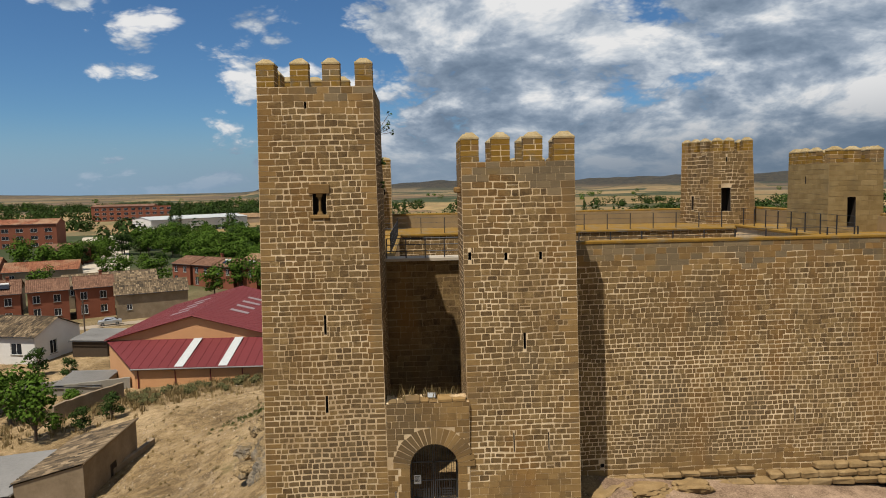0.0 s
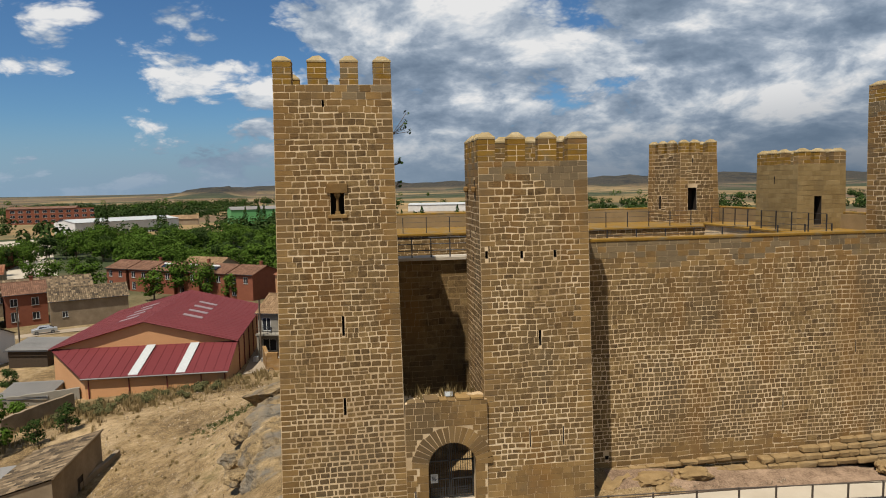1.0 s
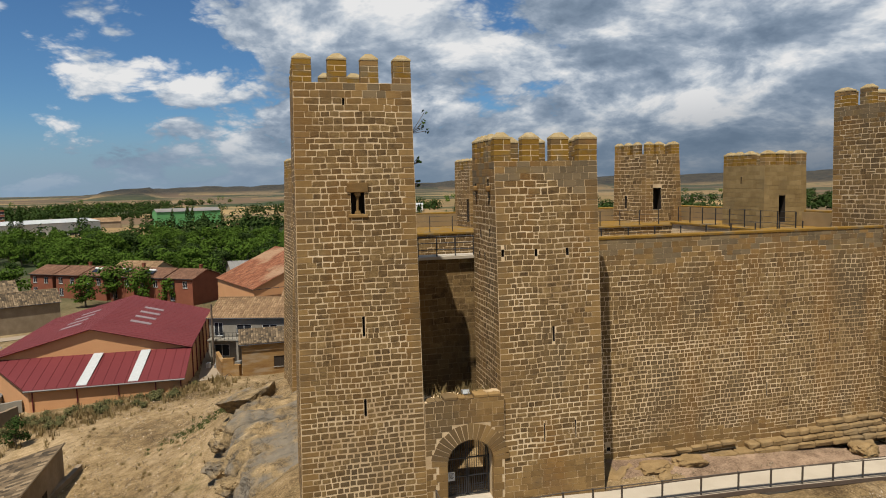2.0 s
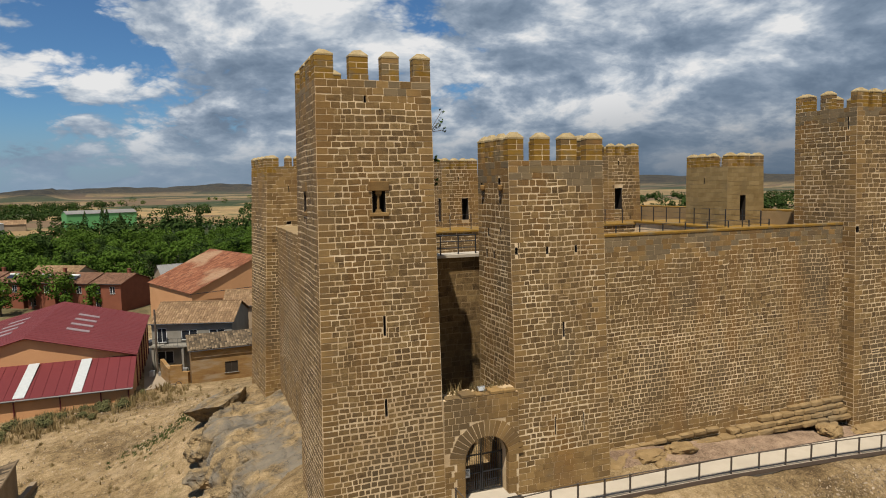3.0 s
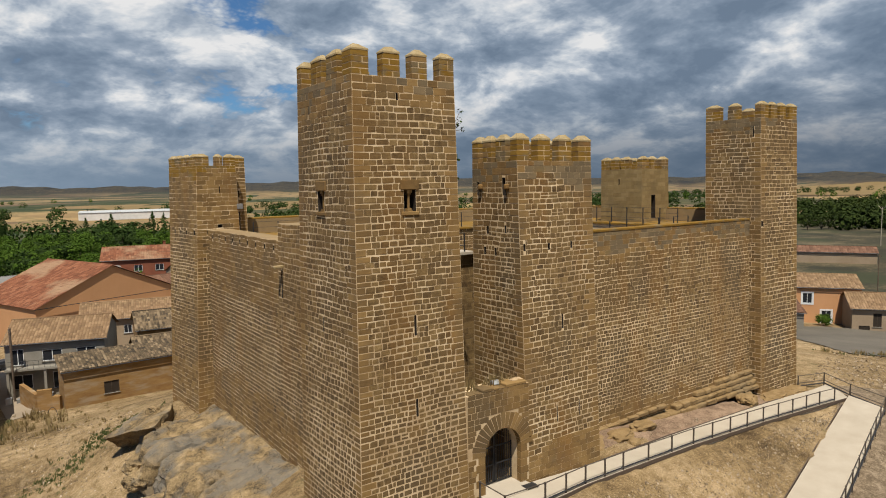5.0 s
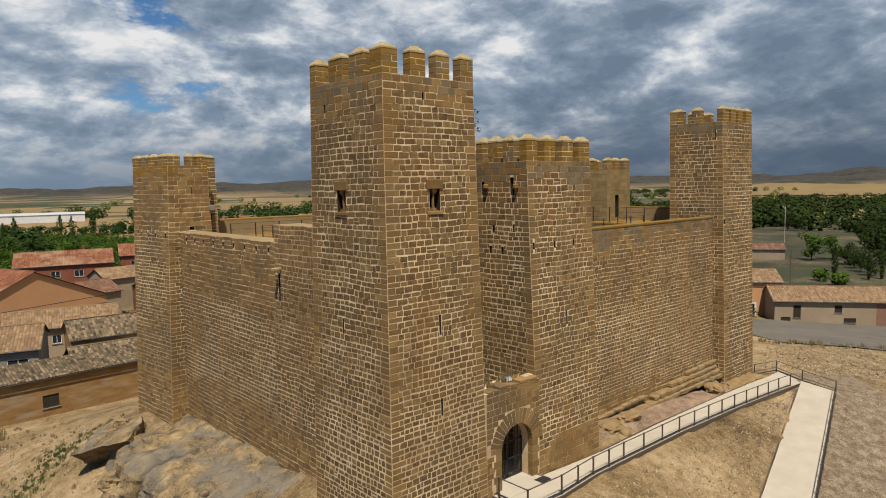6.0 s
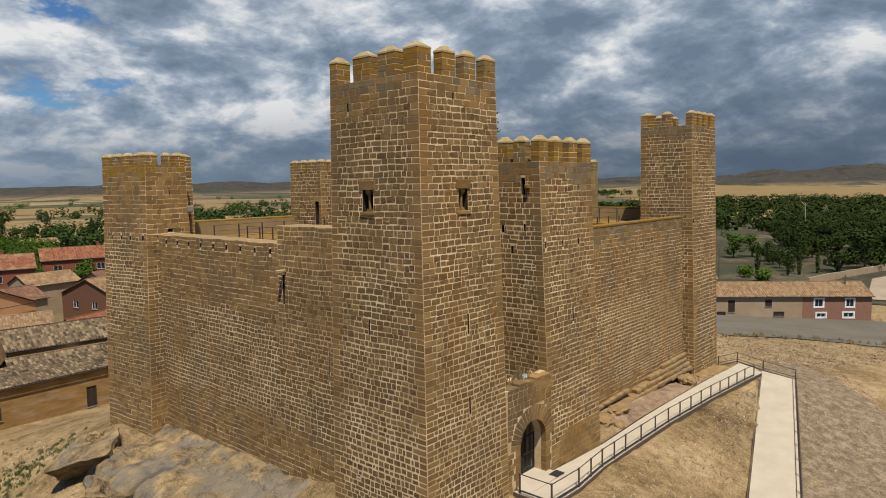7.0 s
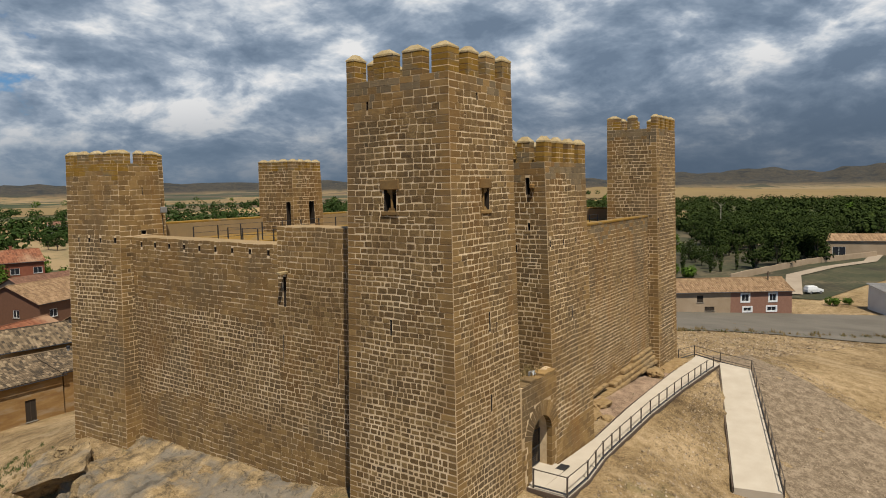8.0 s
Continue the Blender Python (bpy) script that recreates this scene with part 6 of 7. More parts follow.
def balcony():
    """Balcony, washing line wall and yard clutter of the grey house."""
    m = pose(-11.4, 105.0, -9.9, 0, 0, -17)
    root = thing("balcony", "grey concrete balcony with a thin dark railing", "balcony")
    root.matrix_basis = m @ pose(-1.0, -5.9, 3.2)
    bm = bmesh.new()
    box(bm, -4.3, 4.3, -0.6, 0.85, 0, 0.22)
    part("slab", bm, M_GREYREND, root)
    for h in (0.5, 1.0):
        bm = bmesh.new()
        tube(bm, (-4.2, -0.55, h + 0.2), (4.2, -0.55, h + 0.2), 0.03, 5)
        part("rail", bm, M_STEEL, root)
    for k in range(15):
        bm = bmesh.new()
        box(bm, -4.2 + k * 0.6, -4.17 + k * 0.6, -0.57, -0.54, 0.2, 1.2)
        part("baluster", bm, M_STEEL, root)
    for x in (-4.0, 0.0, 4.0):
        bm = bmesh.new()
        box(bm, x - 0.15, x + 0.15, -0.5, -0.2, -4.2, 0)
        part("pillar", bm, M_GREYREND, root)
    r = random.Random(3)
    for k in range(6):
        bm = bmesh.new()
        w, h = r.uniform(0.4, 0.9), r.uniform(0.5, 1.1)
        box(bm, -w / 2, w / 2, -0.35, 0.35, 0, h)
        bevelled(bm, 0.04)
        c = part("crate", bm, (M_WHITE, M_GREYROOF, M_WOODDARK)[k % 3])
        q = m @ Vector((-4.5 + k * 1.1, -8.0 - r.uniform(0, 1.0), 0))
        c.matrix_basis = pose(q.x, q.y, float(ground_z(q.x, q.y)), 0, 0, r.uniform(-50, 0))
        tagged(c, "household crate standing in the small yard", "crate", "yard crates")
    for a, b, h in (((-15.6, 91.5), (-14.2, 91.2), 2.4), ((-14.2, 91.2), (-13.4, 90.6), 1.6), ((-16.8, 97.5), (-15.6, 91.5), 2.4)):
        bm = bmesh.new()
        a, b = Vector((*a, 0)), Vector((*b, 0))
        z = float(ground_z(a.x, a.y))
        d = (b - a)
        box(bm, 0, d.length, -0.25, 0.25, -0.8, h)
        w = part("yard_wall", bm, M_BRICK_TAN)
        w.matrix_basis = pose(a.x, a.y, z, 0, 0, math.degrees(math.atan2(d.y, d.x)))
        tagged(w, "crumbling tan stone yard wall by the lane", "wall", "", "structure")


def village():
    old, red, tan, brown = M_TILE_OLD, M_TILE_RED, M_TILE_TAN, M_TILE_BROWN
    # near the castle foot
    house("ruined shed of mud and stone with a broken tile roof", -27.9, 53.6, 9.4, 5.2, 2.3, 3.7, -90, M_MUD, old, -8.9, {2: [(4.2, -0.3, 1.1, 2.2)]}, along="mono", name="shed", kind="old", category="shed", over=0.12)
    house("low ruined shed roofed with grey corrugated sheet", -34.2, 53.2, 9.0, 7.0, 1.2, 1.9, -90, M_MUD, M_GREYROOF, -9.3, {1: [(1.2, 0.1, 1.6, 0.7), (4.2, 0.1, 1.8, 0.7)]}, along="mono", name="shed", kind="old", category="shed", over=0.12, pitch=0.2, step=2.2)
    house("low roofless shed with a tile-topped wall", -42.0, 55.5, 8.0, 6.0, 1.3, 2.0, -80, M_MUD, old, -9.8, along="mono", name="shed", kind="old", category="shed", over=0.12)
    house("long tan brick shed with a rough old tile roof", -4.2, 92.0, 18, 4.0, 4.2, 5.1, 3, M_BRICK_TAN, old, -9.3, {0: [(4.0, 0.9, 1.6, 1.4), (14.0, 0.0, 1.1, 2.3)]}, along="mono", name="shed", kind="old", category="shed", step=0.5, pitch=0.32)
    house("long tan brick shed with a rough old tile roof", 9.9, 93.0, 10, 4.0, 4.2, 5.1, 5, M_BRICK_TAN, old, -9.1, {0: [(2.0, 0.9, 1.5, 1.2), (6.0, 0.0, 1.2, 2.2)]}, along="mono", name="shed", kind="old", category="shed", step=0.5, pitch=0.32)
    house("grey two-storey house with a pale tile roof and balcony", -11.4, 105.0, 11, 10, 6.3, 8.3, -17, M_GREYREND, tan, -9.9, {0: [(0.7, 3.6, 1.3, 2.0), (4.0, 3.9, 2.2, 1.4), (7.8, 3.9, 2.2, 1.4), (0.6, 0.6, 2.2, 1.8), (5.0, 0.4, 1.2, 2.1)]}, chimney=False)
    balcony()
    house("big apricot hall with a red and brown tile roof", -4.5, 148.5, 27, 22, 6.6, 12.4, 22, M_ORANGE, red, -11.0, along="y", pitch=0.6, step=0.9)
    house("brick house with an old tile roof and white awning", 6.0, 109.0, 16, 9, 5.4, 7.2, -6, M_BRICK_TAN, old, -10.0, {0: [(2, 2.9, 1.6, 1.3), (6, 2.9, 1.6, 1.3), (11, 2.9, 2.0, 1.3), (4, 0.3, 2.4, 1.5)]})
    house("low house with an old tile roof", 4.5, 99.2, 17, 7, 3.2, 4.9, -3, M_TANREND, old, -9.3, {0: [(3, 0.9, 1.2, 1.2)]}, along="x")
    house("house with a pale tile roof among the lanes", 22.0, 112.5, 11, 9, 5.6, 7.4, 8, M_TANREND, tan, -10.3, {0: [(1.5, 3.2, 1.2, 1.3), (6.5, 3.2, 1.2, 1.3)], 3: [(2, 3.2, 1.2, 1.3)]})
    house("grey-roofed store in the lane", 17.5, 100.5, 9, 6.5, 3.0, 3.8, 2, M_GREYREND, M_GREYROOF, -9.4, along="mono")
    house("white garden house with a red tile roof", 13.5, 121, 10, 8, 4.6, 6.4, 25, M_WHITEREND, red, -10.6, {0: [(2, 2.4, 1.2, 1.2), (6, 2.4, 1.2, 1.2)]})
    house("tan house with a pale tile roof", 0.5, 124, 15, 9, 5.6, 7.6, -12, M_TANREND, tan, -10.8, {0: [(2, 3.2, 1.2, 1.3), (6, 3.2, 1.2, 1.3), (11, 3.2, 1.2, 1.3)]})
    house("brown two-storey house with a broad tile roof", 29, 146, 17, 14, 6.6, 9.4, 18, M_SHUTTER, tan, -11.0, {0: [(2, 4.0, 1.6, 1.4), (7, 4.0, 1.6, 1.4), (12, 4.0, 1.6, 1.4)], 3: [(3, 4, 1.4, 1.4), (8, 4, 1.4, 1.4)]})
    house("house with a red tile roof among the lanes", 44, 128, 12, 10, 5.4, 7.6, -10, M_WHITEREND, red, -10.8, {0: [(2, 3, 1.3, 1.3), (7, 3, 1.3, 1.3)]})
    house("house with an old tile roof among the lanes", 38, 168, 15, 11, 5.8, 8.2, 12, M_TANREND, brown, -11.2, {0: [(2, 3, 1.3, 1.3), (8, 3, 1.3, 1.3)]})
    house("three-storey red brick block with an orange tile roof", 17, 196, 21, 14, 8.6, 11.4, -14, M_BRICK_RED, red, -11.4, {0: [(2.5 + 5 * i, 5.6, 2.0, 1.6) for i in range(4)] + [(2.5 + 5 * i, 2.6, 2.0, 1.6) for i in range(4)]}, pitch=0.6, step=0.9, chimney=True)
    house("three-storey red brick block with an orange tile roof", 43, 206, 20, 14, 8.6, 11.2, -14, M_BRICK_RED, red, -11.4, {0: [(2.5 + 5 * i, 5.6, 2.0, 1.6) for i in range(4)]}, pitch=0.6, step=0.9, chimney=True)
    house("low house with a brown tile roof", 11, 165, 16, 10, 4.6, 6.8, 14, M_TANREND, brown, -11.2, pitch=0.5, step=0.8)
    house("long tan store with a grey sheet roof", -6, 186, 30, 12, 5, 7.2, 12, M_TANREND, M_GREYROOF, -11.3, pitch=1.2, step=3)
    house("small house with a pale tile roof", 24, 176, 11, 9, 6.2, 8.2, 10, M_TANREND, tan, -11.3, pitch=0.5, step=0.8)
    house("house with a red tile roof", 66, 158, 14, 10, 5.5, 7.7, 20, M_WHITEREND, red, -11.2, {0: [(2, 3, 1.3, 1.3), (8, 3, 1.3, 1.3)]}, pitch=0.5, step=0.8)
    # west of the castle
    house("white house with an old tile roof and barred window", -66.5, 110.0, 17, 9.5, 3.9, 6.0, -14, M_WHITEREND, old, -11.0, {0: [(12.6, 1.0, 2.0, 1.8), (4, 1.0, 1.4, 1.4)], 1: [(3, 0.5, 1.4, 2.2)]})
    house("old stone barn with a rough tile roof", -58.0, 145.5, 14, 8, 4.8, 6.8, 24, M_MUD, old, -11.2, {0: [(2, 1.5, 1.0, 1.2)]})
    house("dark lean-to with a patched roof", -52.0, 108.5, 6, 5, 2.4, 3.0, -10, M_WOODDARK, M_GREYROOF, -10.9, along="mono", name="shed", category="shed")
    for i in range(5):
        house("red brick terraced house with roof lights", -102 + i * 7.6, 132 + i * 4.1, 7.4, 9, 5.8, 7.7, 28, M_BRICK_RED, brown, -11.2, {0: [(0.9, 3.4, 1.3, 1.6), (4.6, 3.4, 1.3, 1.6), (0.9, 0.3, 1.3, 2.0), (4.6, 0.5, 1.3, 1.5)]}, chimney=i % 2 == 0, group="terraced houses")
    for i in range(6):
        house("red brick terraced house with a brown tile roof", -64 + i * 7.2, 193 - i * 4.6, 7.4, 10, 5.6, 7.2, -33, M_BRICK_RED, brown, -11.3, {0: [(0.9, 3.4, 1.3, 1.6), (4.6, 3.4, 1.3, 1.6), (0.9, 0.3, 1.3, 2.0)]}, chimney=i % 2 == 1, group="terraced houses")
    for x, y, w, d, rz, wm, rm in ((-84, 104, 12, 9, 10, M_TANREND, old), (-92, 118, 14, 9, 25, M_MUD, old), (-98, 152, 15, 9, 20, M_TANREND, brown), (-120, 168, 22, 10, 24, M_BRICK_RED, brown),
                                   (-75, 164, 20, 10, 25, M_MUD, old), (-105, 190, 18, 10, 20, M_TANREND, red), (-135, 200, 22, 11, 20, M_BRICK_RED, red), (-70, 92, 12, 8, -30, M_MUD, old), 
                                   (-160, 235, 24, 12, 20, M_TANREND, red), (-128, 248, 16, 10, 10, M_BRICK_RED, brown), (-44, 196, 13, 9, -30, M_TANREND, tan)):
        house("village house with a clay tile roof and shuttered windows", x, y, w, d, 5.2, 7.2, rz, wm, rm, None, {0: [(1.5, 2.9, 1.2, 1.4), (w / 2, 2.9, 1.2, 1.4)]}, pitch=0.5, step=0.8)
    house("red brick apartment block of four storeys", -186, 322, 32, 14, 12, 14, 12, M_BRICK_RED, red, -11.5, {0: [(3 + 6 * i, 1.5 + 3.4 * k, 3.0, 1.7) for i in range(5) for k in range(3)]}, pitch=1.0, step=1.6, name="apartment_block", category="building", group="")
    house("long red brick school block", -262, 610, 52, 15, 13, 14.5, 8, M_BRICK_RED, M_TILE_BROWN, -11.5, {0: [(3 + 6 * i, 1.5 + 4 * k, 3.4, 2.2) for i in range(11) for k in range(3)]}, pitch=2, step=3, name="school_block", category="building", group="")
    house("long pale industrial hall with a painted front", -148, 442, 62, 34, 8.5, 10.0, 40, M_WHITEREND, M_WHITESHEET, -11.5, {0: [(2 + 6 * i, 0.6, 4.2, 3.2) for i in range(9)]}, pitch=2, step=4, name="industrial_hall", category="building", group="")
    house("green farm hall beside pale silos", -72, 520, 44, 16, 11, 13, 20, plain("green_sheet", (0.10, 0.28, 0.10), 0.6), M_GREYROOF, -11.5, pitch=2, step=4, name="farm_hall", category="building", group="")
    house("tan store with a clay tile roof", -140, 520, 46, 12, 5, 7.5, 10, M_TANREND, tan, -11.5, pitch=1.5, step=2, name="store", category="building", group="")
    house("low white industrial hall among the trees", 95, 665, 80, 30, 7, 8.5, -12, M_WHITEREND, M_WHITESHEET, -11.5, pitch=3, step=5, name="industrial_hall", category="building", group="")
    house("low white farm building with a brown roof", 190, 470, 26, 10, 4.5, 6.5, -20, M_WHITEREND, brown, -11.5, {0: [(3 + 5 * i, 1, 2, 2) for i in range(4)]}, pitch=1.5, step=2, name="farm_building", category="building", group="")
    house("low tan farm building", 240, 450, 20, 10, 4.5, 6.5, -20, M_TANREND, tan, -11.5, pitch=1.5, step=2, name="farm_building", category="building", group="")
    house("small tan farm house far off", 70, 330, 14, 9, 4.5, 6.5, 0, M_TANREND, tan, -11.5, pitch=1, step=1.5)
    house("small farm house far off behind the wall walk", 150, 330, 16, 9, 4, 6.5, 0, M_TANREND, tan, -11.5, pitch=1, step=1.5)
    # east of the castle
    house("low tan half of a long row house with clay tiles", 104.3, 51.8, 16, 9, 4.3, 6.2, -53.5, M_TANREND, tan, -10.6, {0: [(3, 1.4, 1.2, 2.2), (9.5, 2.4, 1.2, 1.3), (11, 0.7, 1.9, 0.8), (1.0, 0.7, 1.6, 0.8)]}, pitch=0.4, step=0.7, kind="old", group="row houses")
    house("brown half of a long row house with white window surrounds", 112.6, 40.6, 12, 9, 4.3, 6.2, -53.5, plain("brown_render", (0.20, 0.105, 0.07), 0.9, 0, 0.15), tan, -10.6, {0: [(2.2, 2.4, 1.4, 1.4), (7.6, 2.4, 1.3, 1.4), (2.6, 0.5, 1.5, 0.7), (7.2, 0.5, 1.7, 0.8)]}, pitch=0.4, step=0.7, kind="framed", group="row houses")
    house("orange two-storey house with white window surrounds", 101.5, 68.5, 20, 11, 7.0, 8.6, -54, M_ORANGE, tan, -11.0, {0: [(3, 4.2, 1.5, 1.8), (8, 4.2, 1.5, 1.8), (11, 4.2, 1.5, 1.8), (3, 1.0, 1.5, 1.4), (8, 1.0, 1.5, 1.4), (14, 1.0, 1.5, 2)]}, pitch=0.5, step=0.8, kind="framed")
    house("grey rendered lean-to below the orange house", 84.5, 66.0, 14, 7, 3.2, 4.0, -52, M_GREYREND, M_TILE_BROWN, -9.4, {0: [(4, 1.0, 1.0, 1.4)]}, along="mono")
    house("small pale house with an old tile roof", 80, 77, 9, 8, 5.2, 6.8, -50, M_WHITEREND, old, -9.8, {0: [(2, 2.5, 1.5, 1.2), (2, 0.3, 1.6, 1.8)]})
    house("white shed with a dark green roller door", 124.5, 15.5, 9, 8, 4.6, 5.3, -62, M_WHITEREND, M_GREYROOF, -11.3, {0: [(3.4, 0.0, 4.6, 3.4)]}, along="mono", name="shed", category="shed")
    house("tan farm store beside the pine wood", 240, 27, 30, 10, 5, 7, -70, M_TANREND, tan, None, {0: [(3, 0, 4, 3)]}, pitch=1, step=1.5, name="farm_building", category="building", group="")
    house("low tan farm sheds beyond the pines", 190, 112, 40, 9, 3.6, 5, -60, M_TANREND, M_TILE_BROWN, -11.0, pitch=1, step=1.5, name="farm_building", category="building", group="")


village()


def roof_things():
    """Flues, an awning and solar heaters that stand on the village roofs and fronts."""
    for x, y, h in ((9.2, 97.9, 2.0), (11.4, 98.1, 1.7)):
        flue = thing("flue", "dull metal flue pipe rising from a tiled roof", "flue", (x, y, -6.0), 0, "roof flues")
        bm = bmesh.new()
        tube(bm, (0, 0, 0), (0, 0, h), 0.16, 10)
        part("pipe", bm, M_GREYROOF, flue)
        bm = bmesh.new()
        tube(bm, (0, 0, h), (0, 0, h + 0.22), 0.22, 10)
        part("cowl", bm, M_STEEL, flue)
    awning = thing("awning", "white folding awning over a brick house window", "awning", (0, 0, 0))
    awning.matrix_basis = pose(6.0, 109.0, -10.0, 0, 0, -6) @ pose(-1.2, -4.55, 4.35)
    bm = bmesh.new()
    top = [bm.verts.new(p) for p in ((-1.2, 0, 0.25), (1.2, 0, 0.25), (1.2, -0.9, -0.15), (-1.2, -0.9, -0.15))]
    low = [bm.verts.new(v.co - Vector((0, 0, 0.05))) for v in top]
    bm.faces.new(top)
    bm.faces.new(low[::-1])
    for i in range(4):
        bm.faces.new((low[i], low[(i + 1) % 4], top[(i + 1) % 4], top[i]))
    bmesh.ops.recalc_face_normals(bm, faces=bm.faces[:])
    part("canopy", bm, M_WHITE, awning)
    for s in (-1, 1):
        bm = bmesh.new()
        tube(bm, (s * 1.15, 0, -0.3), (s * 1.15, -0.85, -0.15), 0.025, 5)
        part("arm", bm, M_STEEL, awning)
    for x, y, z, rz in ((-93.0, 134.0, -4.6, 28), (-85.0, 138.3, -4.6, 28), (-52.0, 182.0, -5.2, -33), (-44.5, 177.0, -5.2, -33), (-38.0, 172.5, -5.2, -33)):
        sol = thing("solar_heater", "white solar water heater on a terrace roof", "solar heater", (x, y, z), rz, "solar heaters")
        bm = bmesh.new()
        box(bm, -1.1, 1.1, -0.8, 0.8, -0.06, 0.06, 0, pose(0, 0, 0.55, 25, 0, 0))
        part("panel", bm, M_PANE, sol)
        bm = bmesh.new()
        tube(bm, (-1.15, 0.8, 0.98), (1.15, 0.8, 0.98), 0.27, 12)
        part("tank", bm, M_WHITE, sol)
        for sx in (-0.9, 0.9):
            bm = bmesh.new()
            tube(bm, (sx, 0.75, -0.7), (sx, 0.75, 0.8), 0.04, 5)
            part("leg", bm, M_STEEL, sol)


roof_things()


def yard_walls():
    for label, a, b, h, mat in (("long ochre field wall beside the pines", (150, 52), (196, 40), 1.8, M_TANREND), ("long ochre field wall beside the pines", (196, 40), (232, 24), 1.8, M_TANREND),
                                ("low grey yard wall", (-62, 80), (-46, 86), 1.6, M_GREYREND), ("pale yard wall", (-75, 72), (-46, 80), 1.4, M_GREYREND),
                                ("low grey parapet wall by the shed", (-45, 84), (-37, 84.5), 1.4, M_GREYREND),
                                ("crumbling mud wall on the slope", (-40, 72), (-36, 80), 1.8, M_MUD), ("low wall beside the track", (-26.5, 48), (-24.6, 60), 0.5, M_MUD)):
        a, b = Vector((*a, 0)), Vector((*b, 0))
        bm = bmesh.new()
        n = 12
        d = (b - a).normalized()
        nn = Vector((-d.y, d.x, 0)) * 0.2
        rows = []
        for k in range(n + 1):
            p = a.lerp(b, k / n)
            z = float(ground_z(p.x, p.y))
            hh = h * (1 + 0.08 * noise.noise(Vector((k * 0.9, a.x, 0))))
            rows.append([bm.verts.new((p.x + s * nn.x, p.y + s * nn.y, z + q)) for s, q in ((-1, -0.6), (1, -0.6), (1, hh), (-1, hh))])
        for r0, r1 in zip(rows, rows[1:]):
            for k in range(4):
                bm.faces.new((r0[k], r0[(k + 1) % 4], r1[(k + 1) % 4], r1[k]))
        bm.faces.new(rows[0][::-1])
        bm.faces.new(rows[-1])
        bmesh.ops.recalc_face_normals(bm, faces=bm.faces[:])
        tagged(part("yard_wall", bm, mat), label, "wall", "", "structure")


yard_walls()


# ---- vehicles ----


def car(label, loc, rz, paint, tall=False):
    root = thing("car", label, "car", loc, rz, "parked cars")
    prof = [(-2.1, 0.35), (-2.15, 0.75), (-1.95, 0.95), (-1.3, 1.0), (-0.85, 1.42), (0.75, 1.45), (1.55, 1.02), (2.1, 0.92), (2.15, 0.4)]
    if tall:
        prof = [(-1.9, 0.4), (-1.95, 1.0), (-1.9, 1.05), (-1.75, 1.75), (0.3, 1.78), (0.75, 1.15), (1.85, 1.05), (1.95, 0.45)]
    bm = bmesh.new()
    sides = []
    for y, k in ((-0.85, 1), (0.85, 1)):
        sides.append([bm.verts.new((x, y * (0.82 if z > 1.2 else 1), z)) for x, z in prof])
    n = len(prof)
    bm.faces.new(sides[0])
    bm.faces.new(sides[1][::-1])
    for i in range(n):
        j = (i + 1) % n
        bm.faces.new((sides[0][j], sides[0][i], sides[1][i], sides[1][j]))
    bmesh.ops.recalc_face_normals(bm, faces=bm.faces[:])
    bevelled(bm, 0.05)
    part("body", bm, paint, root)
    for s in (-1, 1):
        for x in ((-1.3, 1.3) if not tall else (-1.15, 1.2)):
            bm = bmesh.new()
            tube(bm, (x, s * 0.66, 0.33), (x, s * 0.9, 0.33), 0.33, 16)
            w = part("wheel", bm, M_STEEL, root)
            bm = bmesh.new()
            tube(bm, (x, s * 0.9, 0.33), (x, s * 0.915, 0.33), 0.2, 12)
            part("rim", bm, M_GREYROOF, w)
        for x0, x1 in (((-0.8, -0.05), (0.05, 0.75)) if not tall else ((-1.5, -0.7), (-0.6, 0.2))):
            z0, z1 = (1.04, 1.34) if not tall else (1.15, 1.62)
            bm = bmesh.new()
            vs = [(x0 - 0.15, z0), (x1 + 0.15, z0), (x1, z1), (x0, z1)]
            quad(bm, *[(x, s * (0.85 - (z - 0.95) * 0.34 + 0.02), z) for x, z in vs])
            part("side_window", bm, M_PANE, root)
    bm = bmesh.new()
    if tall:
        quad(bm, (0.36, -0.62, 1.72), (0.36, 0.62, 1.72), (0.8, 0.75, 1.18), (0.8, -0.75, 1.18))
    else:
        quad(bm, (0.86, -0.62, 1.42), (0.86, 0.62, 1.42), (1.55, 0.75, 1.06), (1.55, -0.75, 1.06))
    part("windscreen", bm, M_PANE, root)
    return root


M_SILVER = plain("silver_paint", (0.42, 0.44, 0.46), 0.3, 0.6)
car("silver saloon car parked on the village street", (-61.5, 133.0, float(ground_z(-61.5, 133.0)) + 0.12), 24, M_SILVER)
car("white off-road car parked on bare ground", (139.5, 32.3, float(ground_z(139.5, 32.3)) + 0.1), -50, M_WHITE, True)
car("dark car parked beside the warehouse", (-17.8, 121.5, float(ground_z(-17.8, 121.5)) + 0.1), 8, M_STEEL)


# ---- plants ----


def leaf_material(name, a, b, c):
    m = material(name, [(0.15, a), (0.5, b), (0.9, c)], scale=0.25, grain=2.0, rough=0.9, bump=0.0, each=0.35)
    [n for n in m.node_tree.nodes if n.type == "BSDF_PRINCIPLED"][0].inputs["Specular IOR Level"].default_value = 0.04
    return m


